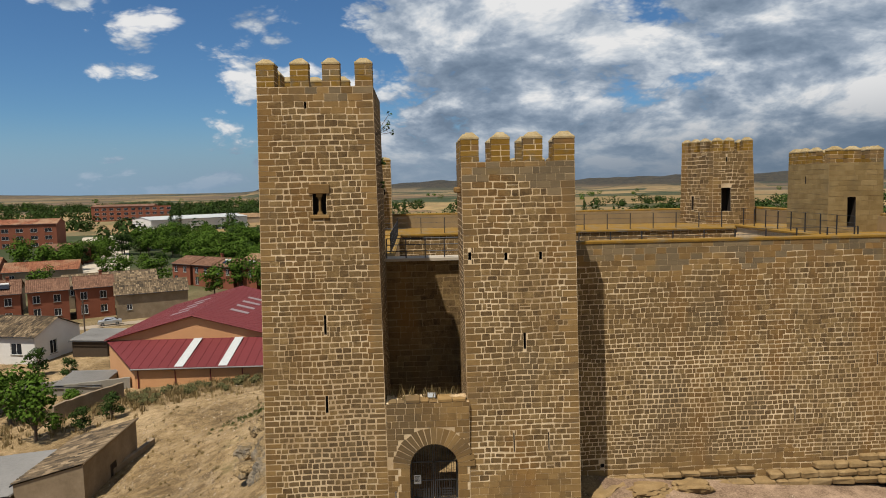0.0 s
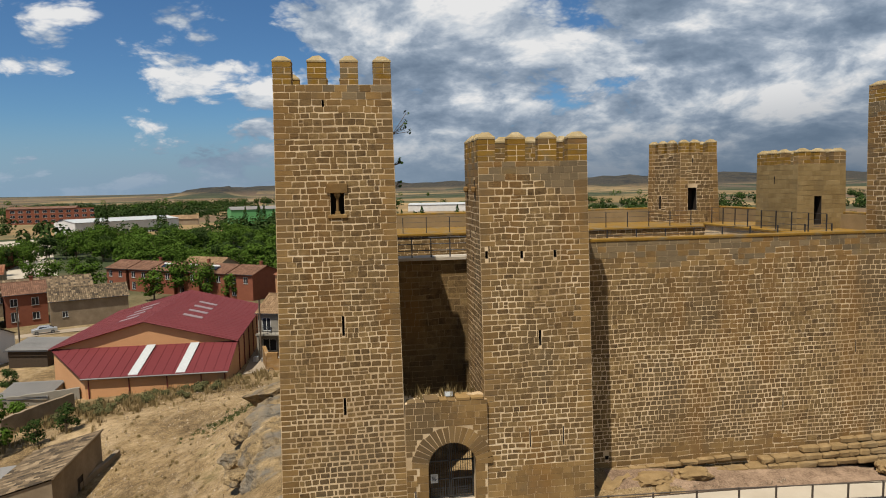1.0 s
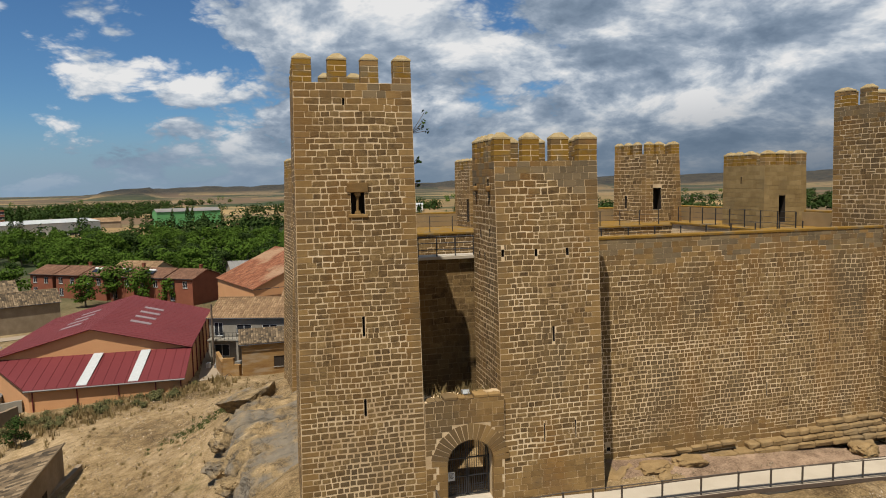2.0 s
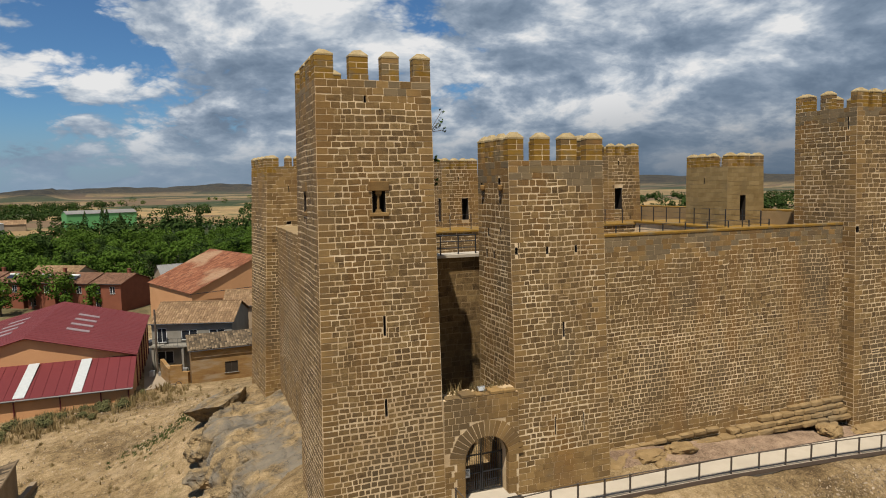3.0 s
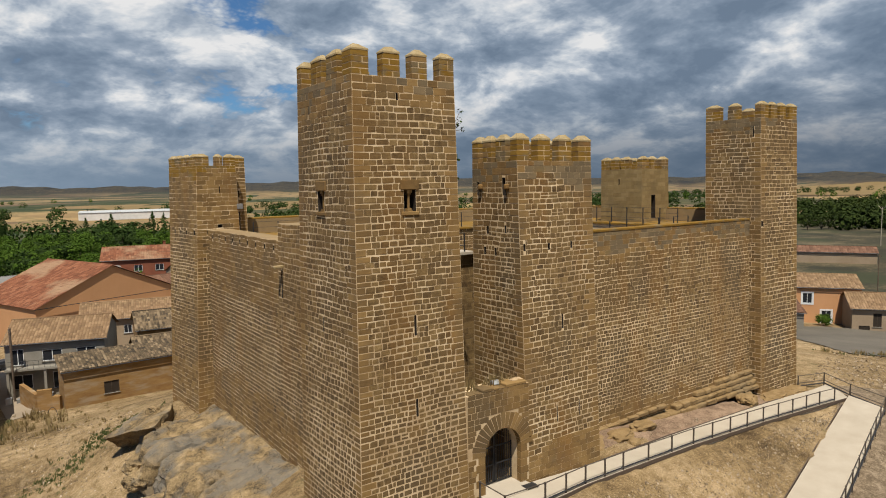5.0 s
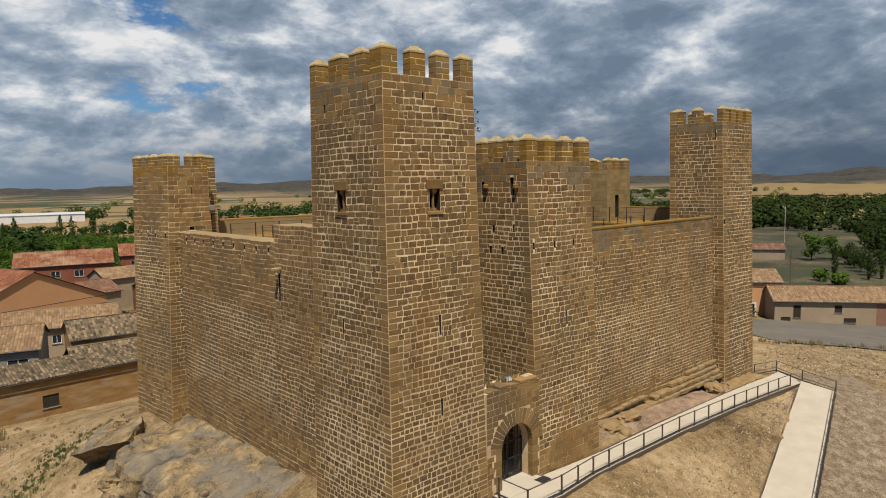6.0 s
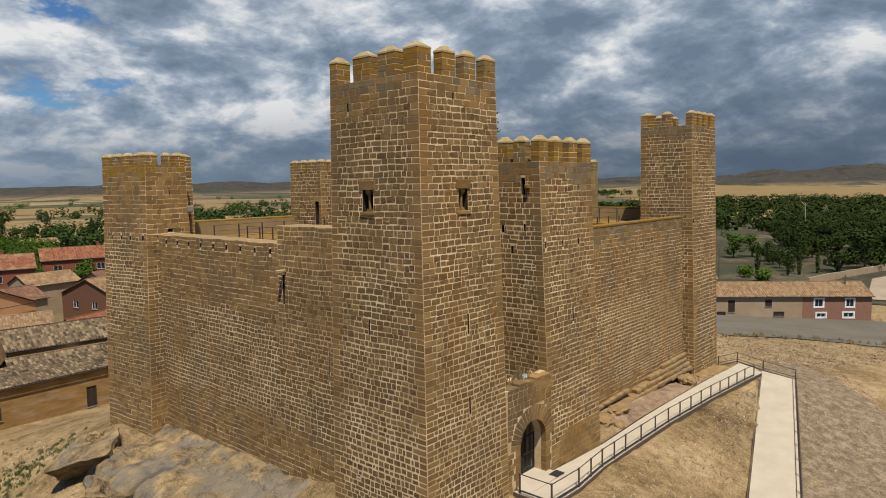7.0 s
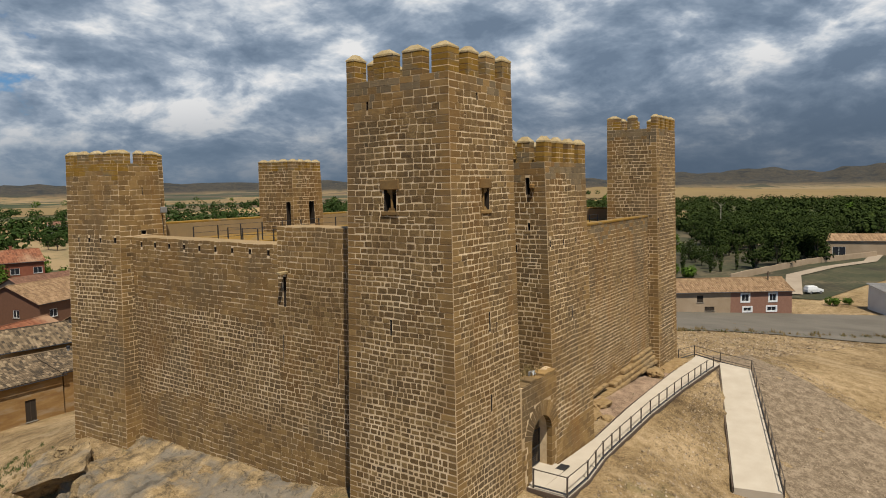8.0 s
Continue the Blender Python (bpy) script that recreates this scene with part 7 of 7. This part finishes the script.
M_LEAF = leaf_material("broad_leaves", (0.022, 0.042, 0.005), (0.044, 0.080, 0.010), (0.090, 0.138, 0.022))
M_LEAF_DARK = leaf_material("dark_leaves", (0.013, 0.024, 0.006), (0.024, 0.042, 0.010), (0.046, 0.070, 0.017))
M_PINE = leaf_material("pine_needles", (0.008, 0.014, 0.004), (0.022, 0.033, 0.008), (0.052, 0.068, 0.015))
M_OLIVE = leaf_material("grey_green_leaves", (0.05, 0.052, 0.02), (0.085, 0.082, 0.034), (0.13, 0.115, 0.05))
M_BARK = material("bark", [(0.2, (0.06, 0.042, 0.028)), (0.8, (0.14, 0.105, 0.075))], scale=3, grain=14, rough=0.95, bump=0.6)
M_DRYGRASS = leaf_material("dry_grass", (0.12, 0.085, 0.035), (0.20, 0.145, 0.065), (0.30, 0.225, 0.11))
M_WEED = leaf_material("green_weeds", (0.045, 0.058, 0.018), (0.070, 0.085, 0.028), (0.11, 0.12, 0.045))


def leaves_into(verts, faces, r, centre, rad, count, size):
    """Small leaf clumps over and inside a rounded mass."""
    cx, cy, cz = centre
    for _ in range(count):
        while True:
            x, y, z = r.uniform(-1, 1), r.uniform(-1, 1), r.uniform(-1, 1)
            q = x * x + y * y + z * z
            if 0.12 < q < 1:
                break
        k = (0.62 + 0.38 * r.random()) / math.sqrt(q) if r.random() < 0.8 else 1
        px, py, pz = cx + x * k * rad[0], cy + y * k * rad[1], cz + z * k * rad[2]
        s = size * r.uniform(0.6, 1.3)
        n = Vector((x + r.uniform(-.4, .4), y + r.uniform(-.4, .4), z + 0.4 + r.uniform(-.4, .4))).normalized()
        u = n.orthogonal().normalized()
        a = r.uniform(0, 6.28)
        w = n.cross(u)
        t1 = u * math.cos(a) + w * math.sin(a)
        t2 = n.cross(t1)
        b = len(verts)
        p = Vector((px, py, pz))
        for du, dv, dn in ((-1, -0.35, 0), (0.1, -0.75, 0.25), (1, 0.1, -0.1), (0.15, 0.8, 0.2), (-0.7, 0.55, -0.1)):
            verts.append((p + t1 * (du * s) + t2 * (dv * s) + n * (dn * s))[:])
        faces.append((b, b + 1, b + 2, b + 3, b + 4))


def make_tree(name, label, kind, seed, h, spread, mat, category="tree", group=""):
    """A tapered trunk with limbs and a crown of leaf clumps."""
    r = random.Random(seed)
    root = thing(name, label, category, (0, 0, 0), 0, group)
    bm = bmesh.new()
    bot = {"round": 0.16, "pine": 0.12, "poplar": 0.1, "cypress": 0.04, "bush": 0.02}[kind]

    def limb(p, q, r0, r1, n=6):
        p, q = Vector(p), Vector(q)
        rot = (q - p).to_track_quat("Z", "Y").to_matrix()
        rings = [[bm.verts.new(o + rot @ Vector((rr * math.cos(6.2832 * i / n), rr * math.sin(6.2832 * i / n), 0))) for i in range(n)] for o, rr in ((p, r0), (q, r1))]
        for i in range(n):
            bm.faces.new((rings[0][i], rings[0][(i + 1) % n], rings[1][(i + 1) % n], rings[1][i]))

    tr = h * 0.022 + 0.05
    limb((0, 0, -0.4), (r.uniform(-.2, .2), r.uniform(-.2, .2), h * (bot + 0.15)), tr, tr * 0.7, 8)
    verts, faces = [], []
    if kind in ("round", "pine"):
        n = 11 if kind == "round" else 9
        for i in range(n):
            a = 6.283 * i / n + r.uniform(-.4, .4)
            ring = r.uniform(0.25, 0.75) * spread
            zz = h * (bot + 0.12 + 0.56 * r.random())
            c = (math.cos(a) * ring, math.sin(a) * ring, zz)
            limb((0, 0, h * bot), (c[0] * 0.8, c[1] * 0.8, zz), tr * 0.45, tr * 0.12)
            k = r.uniform(0.38, 0.56) * spread
            leaves_into(verts, faces, r, c, (k, k, k * (0.85 if kind == "round" else 0.75)), 84, 0.28 * h / 9)
        leaves_into(verts, faces, r, (0, 0, h * 0.80), (spread * 0.5, spread * 0.5, h * 0.17), 120, 0.25 * h / 9)
    elif kind in ("poplar", "cypress"):
        for i in range(12):
            t = i / 11
            k = spread * (math.sin(math.pi * (0.12 + 0.84 * t)) ** 0.8) * r.uniform(0.85, 1.15)
            leaves_into(verts, faces, r, (r.uniform(-.12, .12) * spread, r.uniform(-.12, .12) * spread, h * (bot + (1 - bot) * (0.05 + 0.9 * t))), (k, k, h * 0.085), 44, 0.22 * h / 9)
    else:
        for i in range(5):
            a = r.uniform(0, 6.28)
            k = spread * r.uniform(0.4, 0.6)
            leaves_into(verts, faces, r, (math.cos(a) * spread * 0.45, math.sin(a) * spread * 0.45, h * r.uniform(0.4, 0.6)), (k, k, h * 0.4), 110, 0.05 + 0.05 * h)
    part("trunk", bm, M_BARK, root)
    me = bpy.data.meshes.new("crown")
    me.from_pydata(verts, [], faces)
    me.materials.append(mat)
    cr = new("crown", me)
    cr.parent = root
    return root


def planting():
    r = random.Random(77)
    kinds = {
        "round": [make_tree("tree", "broad green leafy tree in the village belt", "round", 10 + i, 9.5, 4.0, M_LEAF, group="leafy trees") for i in range(4)],
        "dark": [make_tree("tree", "dark green leafy tree in the village belt", "round", 20 + i, 9.0, 3.6, M_LEAF_DARK, group="leafy trees") for i in range(2)],
        "pine": [make_tree("pine_tree", "dark round-topped pine in the hillside wood", "pine", 30 + i, 8.6, 3.9, M_PINE, group="pine wood") for i in range(4)],
        "poplar": [make_tree("poplar_tree", "tall narrow dark green poplar", "poplar", 40 + i, 15.0, 2.2, M_LEAF_DARK, group="poplars") for i in range(2)],
        "cypress": [make_tree("cypress_tree", "slim dark green cypress by the lane", "cypress", 50, 8.0, 0.8, M_PINE, group="cypresses")],
        "bush": [make_tree("bush", "low dense green bush", "bush", 60 + i, 2.4, 1.7, M_LEAF, "bush", "bushes") for i in range(2)],
        "scrub": [make_tree("bush", "small grey-green shrub on the slope", "bush", 64, 1.2, 1.1, M_OLIVE, "bush", "bushes")],
    }
    used = set()

    def put(kind, x, y, k=1.0, dz=0.0):
        src = r.choice(kinds[kind])
        z = float(ground_z(x, y)) + dz
        m = pose(x, y, z, 0, 0, r.uniform(0, 360))
        if src.name not in used:
            used.add(src.name)
            src.scale = (k, k, k)
            src.matrix_basis = m @ Matrix.Diagonal((k, k, k, 1))
            return
        src_scale = src.scale.copy()
        ob = copy_thing(src, m)
        ob.matrix_basis = m @ Matrix.Diagonal((k, k, k * r.uniform(0.9, 1.12), 1))

    # belt of trees north-west of the village
    for i in range(330):
        t = r.random()
        x = -125 + 185 * t
        y = 205 + 125 * r.random() - 18 * t
        if -112 < x < -84 and y < 260:
            continue
        put("round" if r.random() < 0.8 else "dark", x, y, r.uniform(0.75, 1.15))
    for i in range(26):
        put("poplar", -150 + 330 * r.random(), 380 + 90 * r.random(), r.uniform(0.7, 1.1))
    for x, y, k in ((-47, 176, 1.0), (-52, 170, 0.9), (-40, 170, 0.9), (-70, 178, 1.0), (-96, 172, 0.8), (-33, 168, 0.7), (-112, 214, 1), (-88, 200, 0.9), (-128, 220, 1), (-140, 240, 1.1), (-150, 215, 1),
                    (-86, 212, 0.7), (-96, 206, 0.7), (-20, 192, 0.8), (10, 182, 0.8), (50, 185, 0.9), (-120, 140, 0.9), (-110, 120, 0.9)):
        put("round", x, y, k)
    for x, y, k in ((-45.5, 73.5, 0.72), (-50.5, 77, 0.6), (-38.5, 66, 0.64), (-32.6, 69.5, 0.34), (-34.5, 67, 0.3), (-58, 88, 0.5), (-55, 96, 0.45), (-66, 96, 0.4), (-74, 98, 0.55), (-80, 92, 0.6), (-46, 102, 0.35), (-48.5, 92, 0.35), (-82, 122, 0.5), (-72, 124, 0.35)):
        put("dark" if k < 0.5 else "round", x, y, k)
    for i in range(16):
        put("bush", -62 + 24 * r.random(), 62 + 34 * r.random(), r.uniform(0.5, 1.1))
    for i in range(46):
        t = r.random()
        put("scrub", -42 + 22 * t + r.uniform(-2, 2), 72 + 11 * t + r.uniform(-4.5, 3.5), r.uniform(0.3, 0.85))
    # pine wood east of the castle
    n = 0
    while n < 150:
        x, y = r.uniform(150, 340), r.uniform(20, 150)
        edge = 62 - (x - 150) * 0.42 if x < 215 else 40
        if y < max(edge, 36) or (x < 330 and y > 2 + x * 0.33):
            continue
        if noise.noise(Vector((x * 0.035, y * 0.045, 1.0))) < -0.18:
            continue
        put("pine", x, y, r.uniform(0.9, 1.4))
        n += 1
    for i in range(46):
        x = r.uniform(210, 420)
        put("pine", x + 110, r.uniform(150, 300), r.uniform(0.8, 1.2))
    for i in range(40):
        x = r.uniform(340, 470)
        put("pine", x, r.uniform(-20, 130), r.uniform(0.8, 1.2))
    for x, y in ((163, 60), (166, 58), (172, 55), (158, 66), (180, 52)):
        put("cypress", x, y, r.uniform(0.8, 1.2))
    for x, y, k in ((200, 86, 1.0), (206, 82, 0.9), (178, 66, 0.7), (186, 70, 0.75), (172, 62, 0.6), (194, 74, 0.8)):
        put("round" if k > 0.85 else "pine", x, y, k)
    for x, y, k in ((127, 27.5, 0.9), (129, 25, 0.7), (96, 60, 0.9), (150, 62, 1.6), (154, 68, 1.5)):
        put("bush", x, y, k)
    # plants beyond the rear wall
    for i in range(30):
        put("dark", r.uniform(40, 260), r.uniform(300, 430), r.uniform(0.8, 1.2))
    for i in range(26):
        put("round", r.uniform(60, 190), r.uniform(200, 290), r.uniform(0.6, 1.0))


planting()


def far_woods():
    """Distant woodland and hedges, too far to tell tree from tree."""
    r = random.Random(5)
    for name, label, mat, spans in (
            ("far_wood", "distant dark woodland on the plain", M_LEAF_DARK, [(-700, 1500, 560, 900, 520), (-1100, -100, 330, 1200, 1300), (-200, 300, 360, 620, 300), (150, 700, 430, 640, 260)]),
            ("far_pines", "distant dark pine wood filling the hollow", M_PINE, [(330, 800, -140, 330, 900)]),
            ("far_hedges", "distant scattered trees and hedges", M_LEAF, [(-1500, 900, 700, 1700, 260), (500, 950, -200, 700, 60)])):
        verts, faces = [], []
        for x0, x1, y0, y1, n in spans:
            for _ in range(n):
                x, y = r.uniform(x0, x1), r.uniform(y0, y1)
                if noise.noise(Vector((x * 0.006, y * 0.006, 3))) < {"far_wood": -0.12, "far_pines": -0.6}.get(name, 0.12):
                    continue
                if any(math.hypot(x - bx, y - by) < br for bx, by, br in ((-148, 440, 62), (-190, 400, 40), (-262, 600, 48), (-235, 540, 30), (-72, 515, 34), (-140, 512, 34), (-100, 300, 60), (95, 655, 55), (190, 465, 26), (-10, 610, 60))):
                    continue
                z = float(ground_z(x, y))
                k = r.uniform(3.5, 6.5)
                leaves_into(verts, faces, r, (x, y, z + k * 0.8), (k * r.uniform(0.8, 1.6), k * r.uniform(0.8, 1.6), k), 90, 0.95)
        me = bpy.data.meshes.new(name)
        me.from_pydata(verts, [], faces)
        me.materials.append(mat)
        tagged(new(name, me), label, "woodland", "", "stuff")


far_woods()


def tufts(name, label, mat, spots, height, count):
    """Thin grass blades in tufts, all in one sheet of stuff."""
    r = random.Random(len(name) + len(spots))
    verts, faces = [], []
    for x, y, z, k in spots:
        for _ in range(count):
            a, d = r.uniform(0, 6.28), r.uniform(0, 0.3) * k
            bx, by = x + math.cos(a) * d, y + math.sin(a) * d
            h = height * k * r.uniform(0.5, 1.2)
            lx, ly = r.uniform(-.35, .35) * h, r.uniform(-.35, .35) * h
            w = 0.025 * k + 0.01
            b = len(verts)
            verts += [(bx - w * math.sin(a), by + w * math.cos(a), z), (bx + w * math.sin(a), by - w * math.cos(a), z), (bx + lx, by + ly, z + h)]
            faces.append((b, b + 1, b + 2))
    me = bpy.data.meshes.new(name)
    me.from_pydata(verts, [], faces)
    me.materials.append(mat)
    return tagged(new(name, me), label, "grass", "", "stuff")


def ground_cover():
    r = random.Random(9)
    dry, green = [], []
    for _ in range(520):
        t = r.random()
        x, y = -44 + 28 * t + r.gauss(0, 2.5), 70 + 15 * t + r.gauss(0, 3.5)
        dry.append((x, y, float(ground_z(x, y)) - 0.03, r.uniform(0.8, 2.2)))
    for _ in range(260):
        x, y = r.uniform(-30, -9), r.uniform(40, 88)
        if x > -13.5 and y < 60:
            continue
        dry.append((x, y, float(ground_z(x, y)) - 0.03, r.uniform(0.4, 1.0)))
    for _ in range(230):
        t = r.random()
        x, y = -17.5 + 8 * t + r.gauss(0, 1.3), 60.5 + 7 * t + r.gauss(0, 1.1)
        green.append((x, y, float(ground_z(x, y)) - 0.03, r.uniform(0.5, 1.3)))
    for _ in range(150):
        t = r.random()
        x, y = 58 + 30 * t + r.gauss(0, 0.8), 42 - 25 * t + r.gauss(0, 0.8)
        (green if r.random() < 0.5 else dry).append((x, y, float(ground_z(x, y)) - 0.03, r.uniform(0.8, 1.8)))
    tufts("dry_grass", "dry yellow grass tufts on the castle slope", M_DRYGRASS, dry, 0.4, 16)
    tufts("green_weeds", "low green weeds on the castle slope", M_WEED, green, 0.22, 18)
    top = [(-1.3 + 3.2 * r.random(), 30.5 + 0.6 * r.random(), 5.0, r.uniform(0.6, 1.4)) for _ in range(26)]
    tufts("wall_weeds", "dry weeds growing on top of the gate wall", M_DRYGRASS, top, 0.5, 10)


ground_cover()


def pebbles(name, label, mat, corners, count, lo, hi, seed):
    """Loose stones strewn over a patch of ground."""
    r = random.Random(seed)
    a, b, c, d = (Vector(p) for p in corners)
    pts = []
    for _ in range(count):
        s, t = r.random(), r.random()
        pts.append(a.lerp(b, s).lerp(d.lerp(c, s), t))
    zs = ground_z(np.array([p.x for p in pts]), np.array([p.y for p in pts]))
    verts, faces = [], []
    for p, z in zip(pts, zs):
        k = lo + (hi - lo) * r.random() ** 3
        o = len(verts)
        ring = [r.uniform(0, 6.28) + i * 1.57 for i in range(4)]
        for g in sorted(ring):
            verts.append((p.x + k * math.cos(g) * r.uniform(.7, 1.2), p.y + k * math.sin(g) * r.uniform(.7, 1.2), z - 0.02))
        verts.append((p.x + r.uniform(-.3, .3) * k, p.y + r.uniform(-.3, .3) * k, z + 0.02 + k * r.uniform(.5, .9)))
        faces += [(o + i, o + (i + 1) % 4, o + 4) for i in range(4)]
    me = bpy.data.meshes.new(name)
    me.from_pydata(verts, [], faces)
    me.materials.append(mat)
    tagged(new(name, me), label, "pebbles", "", "stuff")


M_PEBBLE = material("loose_stones", [(0.1, (0.12, 0.085, 0.05)), (0.5, (0.24, 0.18, 0.115)), (0.9, (0.42, 0.34, 0.24))], scale=2, grain=14, rough=0.95, bump=0.0, each=0.7)
pebbles("pebbles", "loose stones on the earth between the ramps", M_PEBBLE, [(0, 27), (31, 28.3), (28, 26.2), (8, 21)], 5200, 0.025, 0.10, 1)
pebbles("pebbles", "loose grey stones on the gravel bank", M_PEBBLE, [(36.4, 31), (46, 27), (24, 7), (11.5, 19.3)], 9000, 0.03, 0.13, 2)
pebbles("pebbles", "loose stones on the castle slope", M_PEBBLE, [(-30, 42), (-12.5, 38), (-9, 74), (-27, 84)], 6500, 0.025, 0.14, 3)
pebbles("pebbles", "loose stones on the hillside beside the castle", M_PEBBLE, [(36, 33), (46, 26), (78, 18), (60, 42)], 4500, 0.04, 0.18, 4)
pebbles("pebbles", "small stones on the strip below the wall", M_PEBBLE, [(9.0, 30.3), (29.3, 31.4), (27.4, 32.9), (9.0, 32.9)], 2500, 0.02, 0.07, 5)


# ---- small things on the castle ----


def wall_rails():
    """Thin posts and wires along the wall walks."""
    for label, a, b, n, h in (("thin steel railing along the rear wall walk", (-3.5, 53.0, 11.2), (24.5, 53.0, 11.2), 15, 1.25), ("thin steel railing along the side wall walk", (25.8, 38.5, 11.4), (25.8, 52.0, 11.4), 8, 1.3),
                              ("thin steel railing along the front wall walk", (9.0, 37.0, 11.2), (25.0, 37.0, 11.2), 9, 1.0), ("thin steel railing along the side wall walk", (-1.6, 38.5, 11.1), (-1.6, 52.0, 11.1), 9, 1.2),
                              ("dark steel railing on the walkway slab behind the gate", (-1.7, 35.5, 11.15), (2.4, 35.5, 11.15), 4, 1.05)):
        a, b = Vector(a), Vector(b)
        root = thing("railing", label, "railing", a, 0, "wall walk railings")
        me = bpy.data.meshes.new("post")
        bm = bmesh.new()
        box(bm, -.03, .03, -.03, .03, 0, h)
        bm.to_mesh(me)
        bm.free()
        me.materials.append(M_STEEL)
        for k in range(n + 1):
            p = new("post", me)
            p.parent = root
            p.location = (b - a) * (k / n)
        for q in (0.35, 0.68, 1.0):
            bm = bmesh.new()
            tube(bm, Vector((0, 0, h * q)), b - a + Vector((0, 0, h * q)), 0.012 if "dark" not in label else 0.025, 4)
            part("rail", bm, M_STEEL, root)


wall_rails()


def small_things():
    bm = bmesh.new()
    box(bm, -0.2, 0.2, -0.12, 0.12, 0, 0.26)
    bevelled(bm, 0.02)
    lamp = part("floodlight", bm, M_GREYROOF)
    lamp.matrix_basis = pose(0.45, 30.55, 5.05, -20, 0, 0)
    tagged(lamp, "small grey floodlight standing on the gate wall", "floodlight")
    bm = bmesh.new()
    box(bm, -0.16, 0.16, -0.125, -0.118, 0.04, 0.22)
    part("lens", bm, M_WHITESHEET, lamp)
    bm = bmesh.new()
    box(bm, -0.22, 0.22, -0.4, 0, 0, 0.4)
    bevelled(bm, 0.03)
    lamp = part("floodlight", bm, M_GREYROOF)
    lamp.matrix_basis = pose(-3.2, 57.0, 13.3)
    tagged(lamp, "grey floodlight fixed on the tower wall", "floodlight")
    bm = bmesh.new()
    tube(bm, (0, -0.1, -0.2), (0, -0.1, -2.3), 0.06, 6)
    part("cable_duct", bm, M_DARK, lamp)
    # sparse twigs rooted in the tower's joints
    rr = random.Random(17)
    for z, k in ((17.3, 1.0), (15.9, 0.4), (14.9, 0.3)):
        twig = thing("twig", "thin leafy twig rooted in the tower wall", "plant", (-1.78 - (19.4 - z) * -0.012, 30.75, z), 0, "twigs on the tower")
        bm = bmesh.new()
        verts, faces = [], []
        for _ in range(5):
            tip = Vector((rr.uniform(0.35, 0.75) * k, rr.uniform(-.2, .2) * k, rr.uniform(0.1, 1.0) * k))
            tube(bm, (-0.1, 0, 0), tip, 0.012, 4)
            leaves_into(verts, faces, rr, tip[:], (0.14 * k, 0.14 * k, 0.14 * k), 7, 0.06)
        part("stem", bm, M_BARK, twig)
        me = bpy.data.meshes.new("leaf_spray")
        me.from_pydata(verts, [], faces)
        me.materials.append(M_LEAF_DARK)
        new("leaf_spray", me).parent = twig
    # stone spout and slit frame in the side wall
    bm = bmesh.new()
    box(bm, -0.5, 0.1, -0.14, 0.14, 0, 0.16)
    bevelled(bm, 0.03)
    s = part("stone_spout", bm, M_CAP)
    s.matrix_basis = pose(-5.85, 41.75, 10.35)
    tagged(s, "pale stone water spout in the side wall", "spout")
    # corbels under the gate tower's flank
    for k, y in enumerate((33.4, 31.3)):
        bm = bmesh.new()
        box(bm, -0.17, 0.05, -0.14, 0.14, 0, 0.28)
        bevelled(bm, 0.06)
        c = part("corbel", bm, M_ASHLAR)
        c.matrix_basis = pose(1.98, y, 14.6)
        tagged(c, "broken stone corbel on the gate tower", "corbel", "corbels")
    # iron hoop on the slope
    bm = bmesh.new()
    pts = [(math.cos(a) * 0.45, 0, max(0, math.sin(a)) * 0.9) for a in np.linspace(0, math.pi, 9)]
    for p, q in zip(pts, pts[1:]):
        tube(bm, p, q, 0.035, 5)
    h = part("iron_hoop", bm, M_STEEL)
    h.matrix_basis = pose(-14.6, 86.6, float(ground_z(-14.6, 86.6)))
    tagged(h, "bent iron hoop standing in the ground", "hoop")


small_things()


def poles():
    for label, x, y, h in (("wooden power pole beside the row house", 113.6, 37.6, 8.0), ("wooden power pole in the lane", 141, 70, 9.0), ("pale concrete power pole in the pines", 255, 78, 17.0), ("pale concrete power pole in the pines", 262, 118, 15.0),
                           ("wooden power pole in the village", -17.5, 99.5, 9.0), ("wooden power pole in the village", -59, 118, 7.5)):
        root = thing("power_pole", label, "pole", (x, y, float(ground_z(x, y))), 0, "power poles")
        bm = bmesh.new()
        tube(bm, (0, 0, -0.5), (0, 0, h), 0.13, 8)
        part("pole", bm, M_BARK if "wooden" in label else M_CONCRETE, root)
        bm = bmesh.new()
        if "wooden" in label:
            box(bm, -0.05, 0.05, -0.5, 0.5, h - 0.5, h - 0.4)
        else:
            for s in (-1, 1):
                tube(bm, (0, 0, h - 1.2), (s * 0.5, s * 1.6, h + 0.4), 0.09, 6)
        part("cross_arm", bm, M_BARK if "wooden" in label else M_CONCRETE, root)


poles()


# ---- wall and tower stones ----
make_stones()
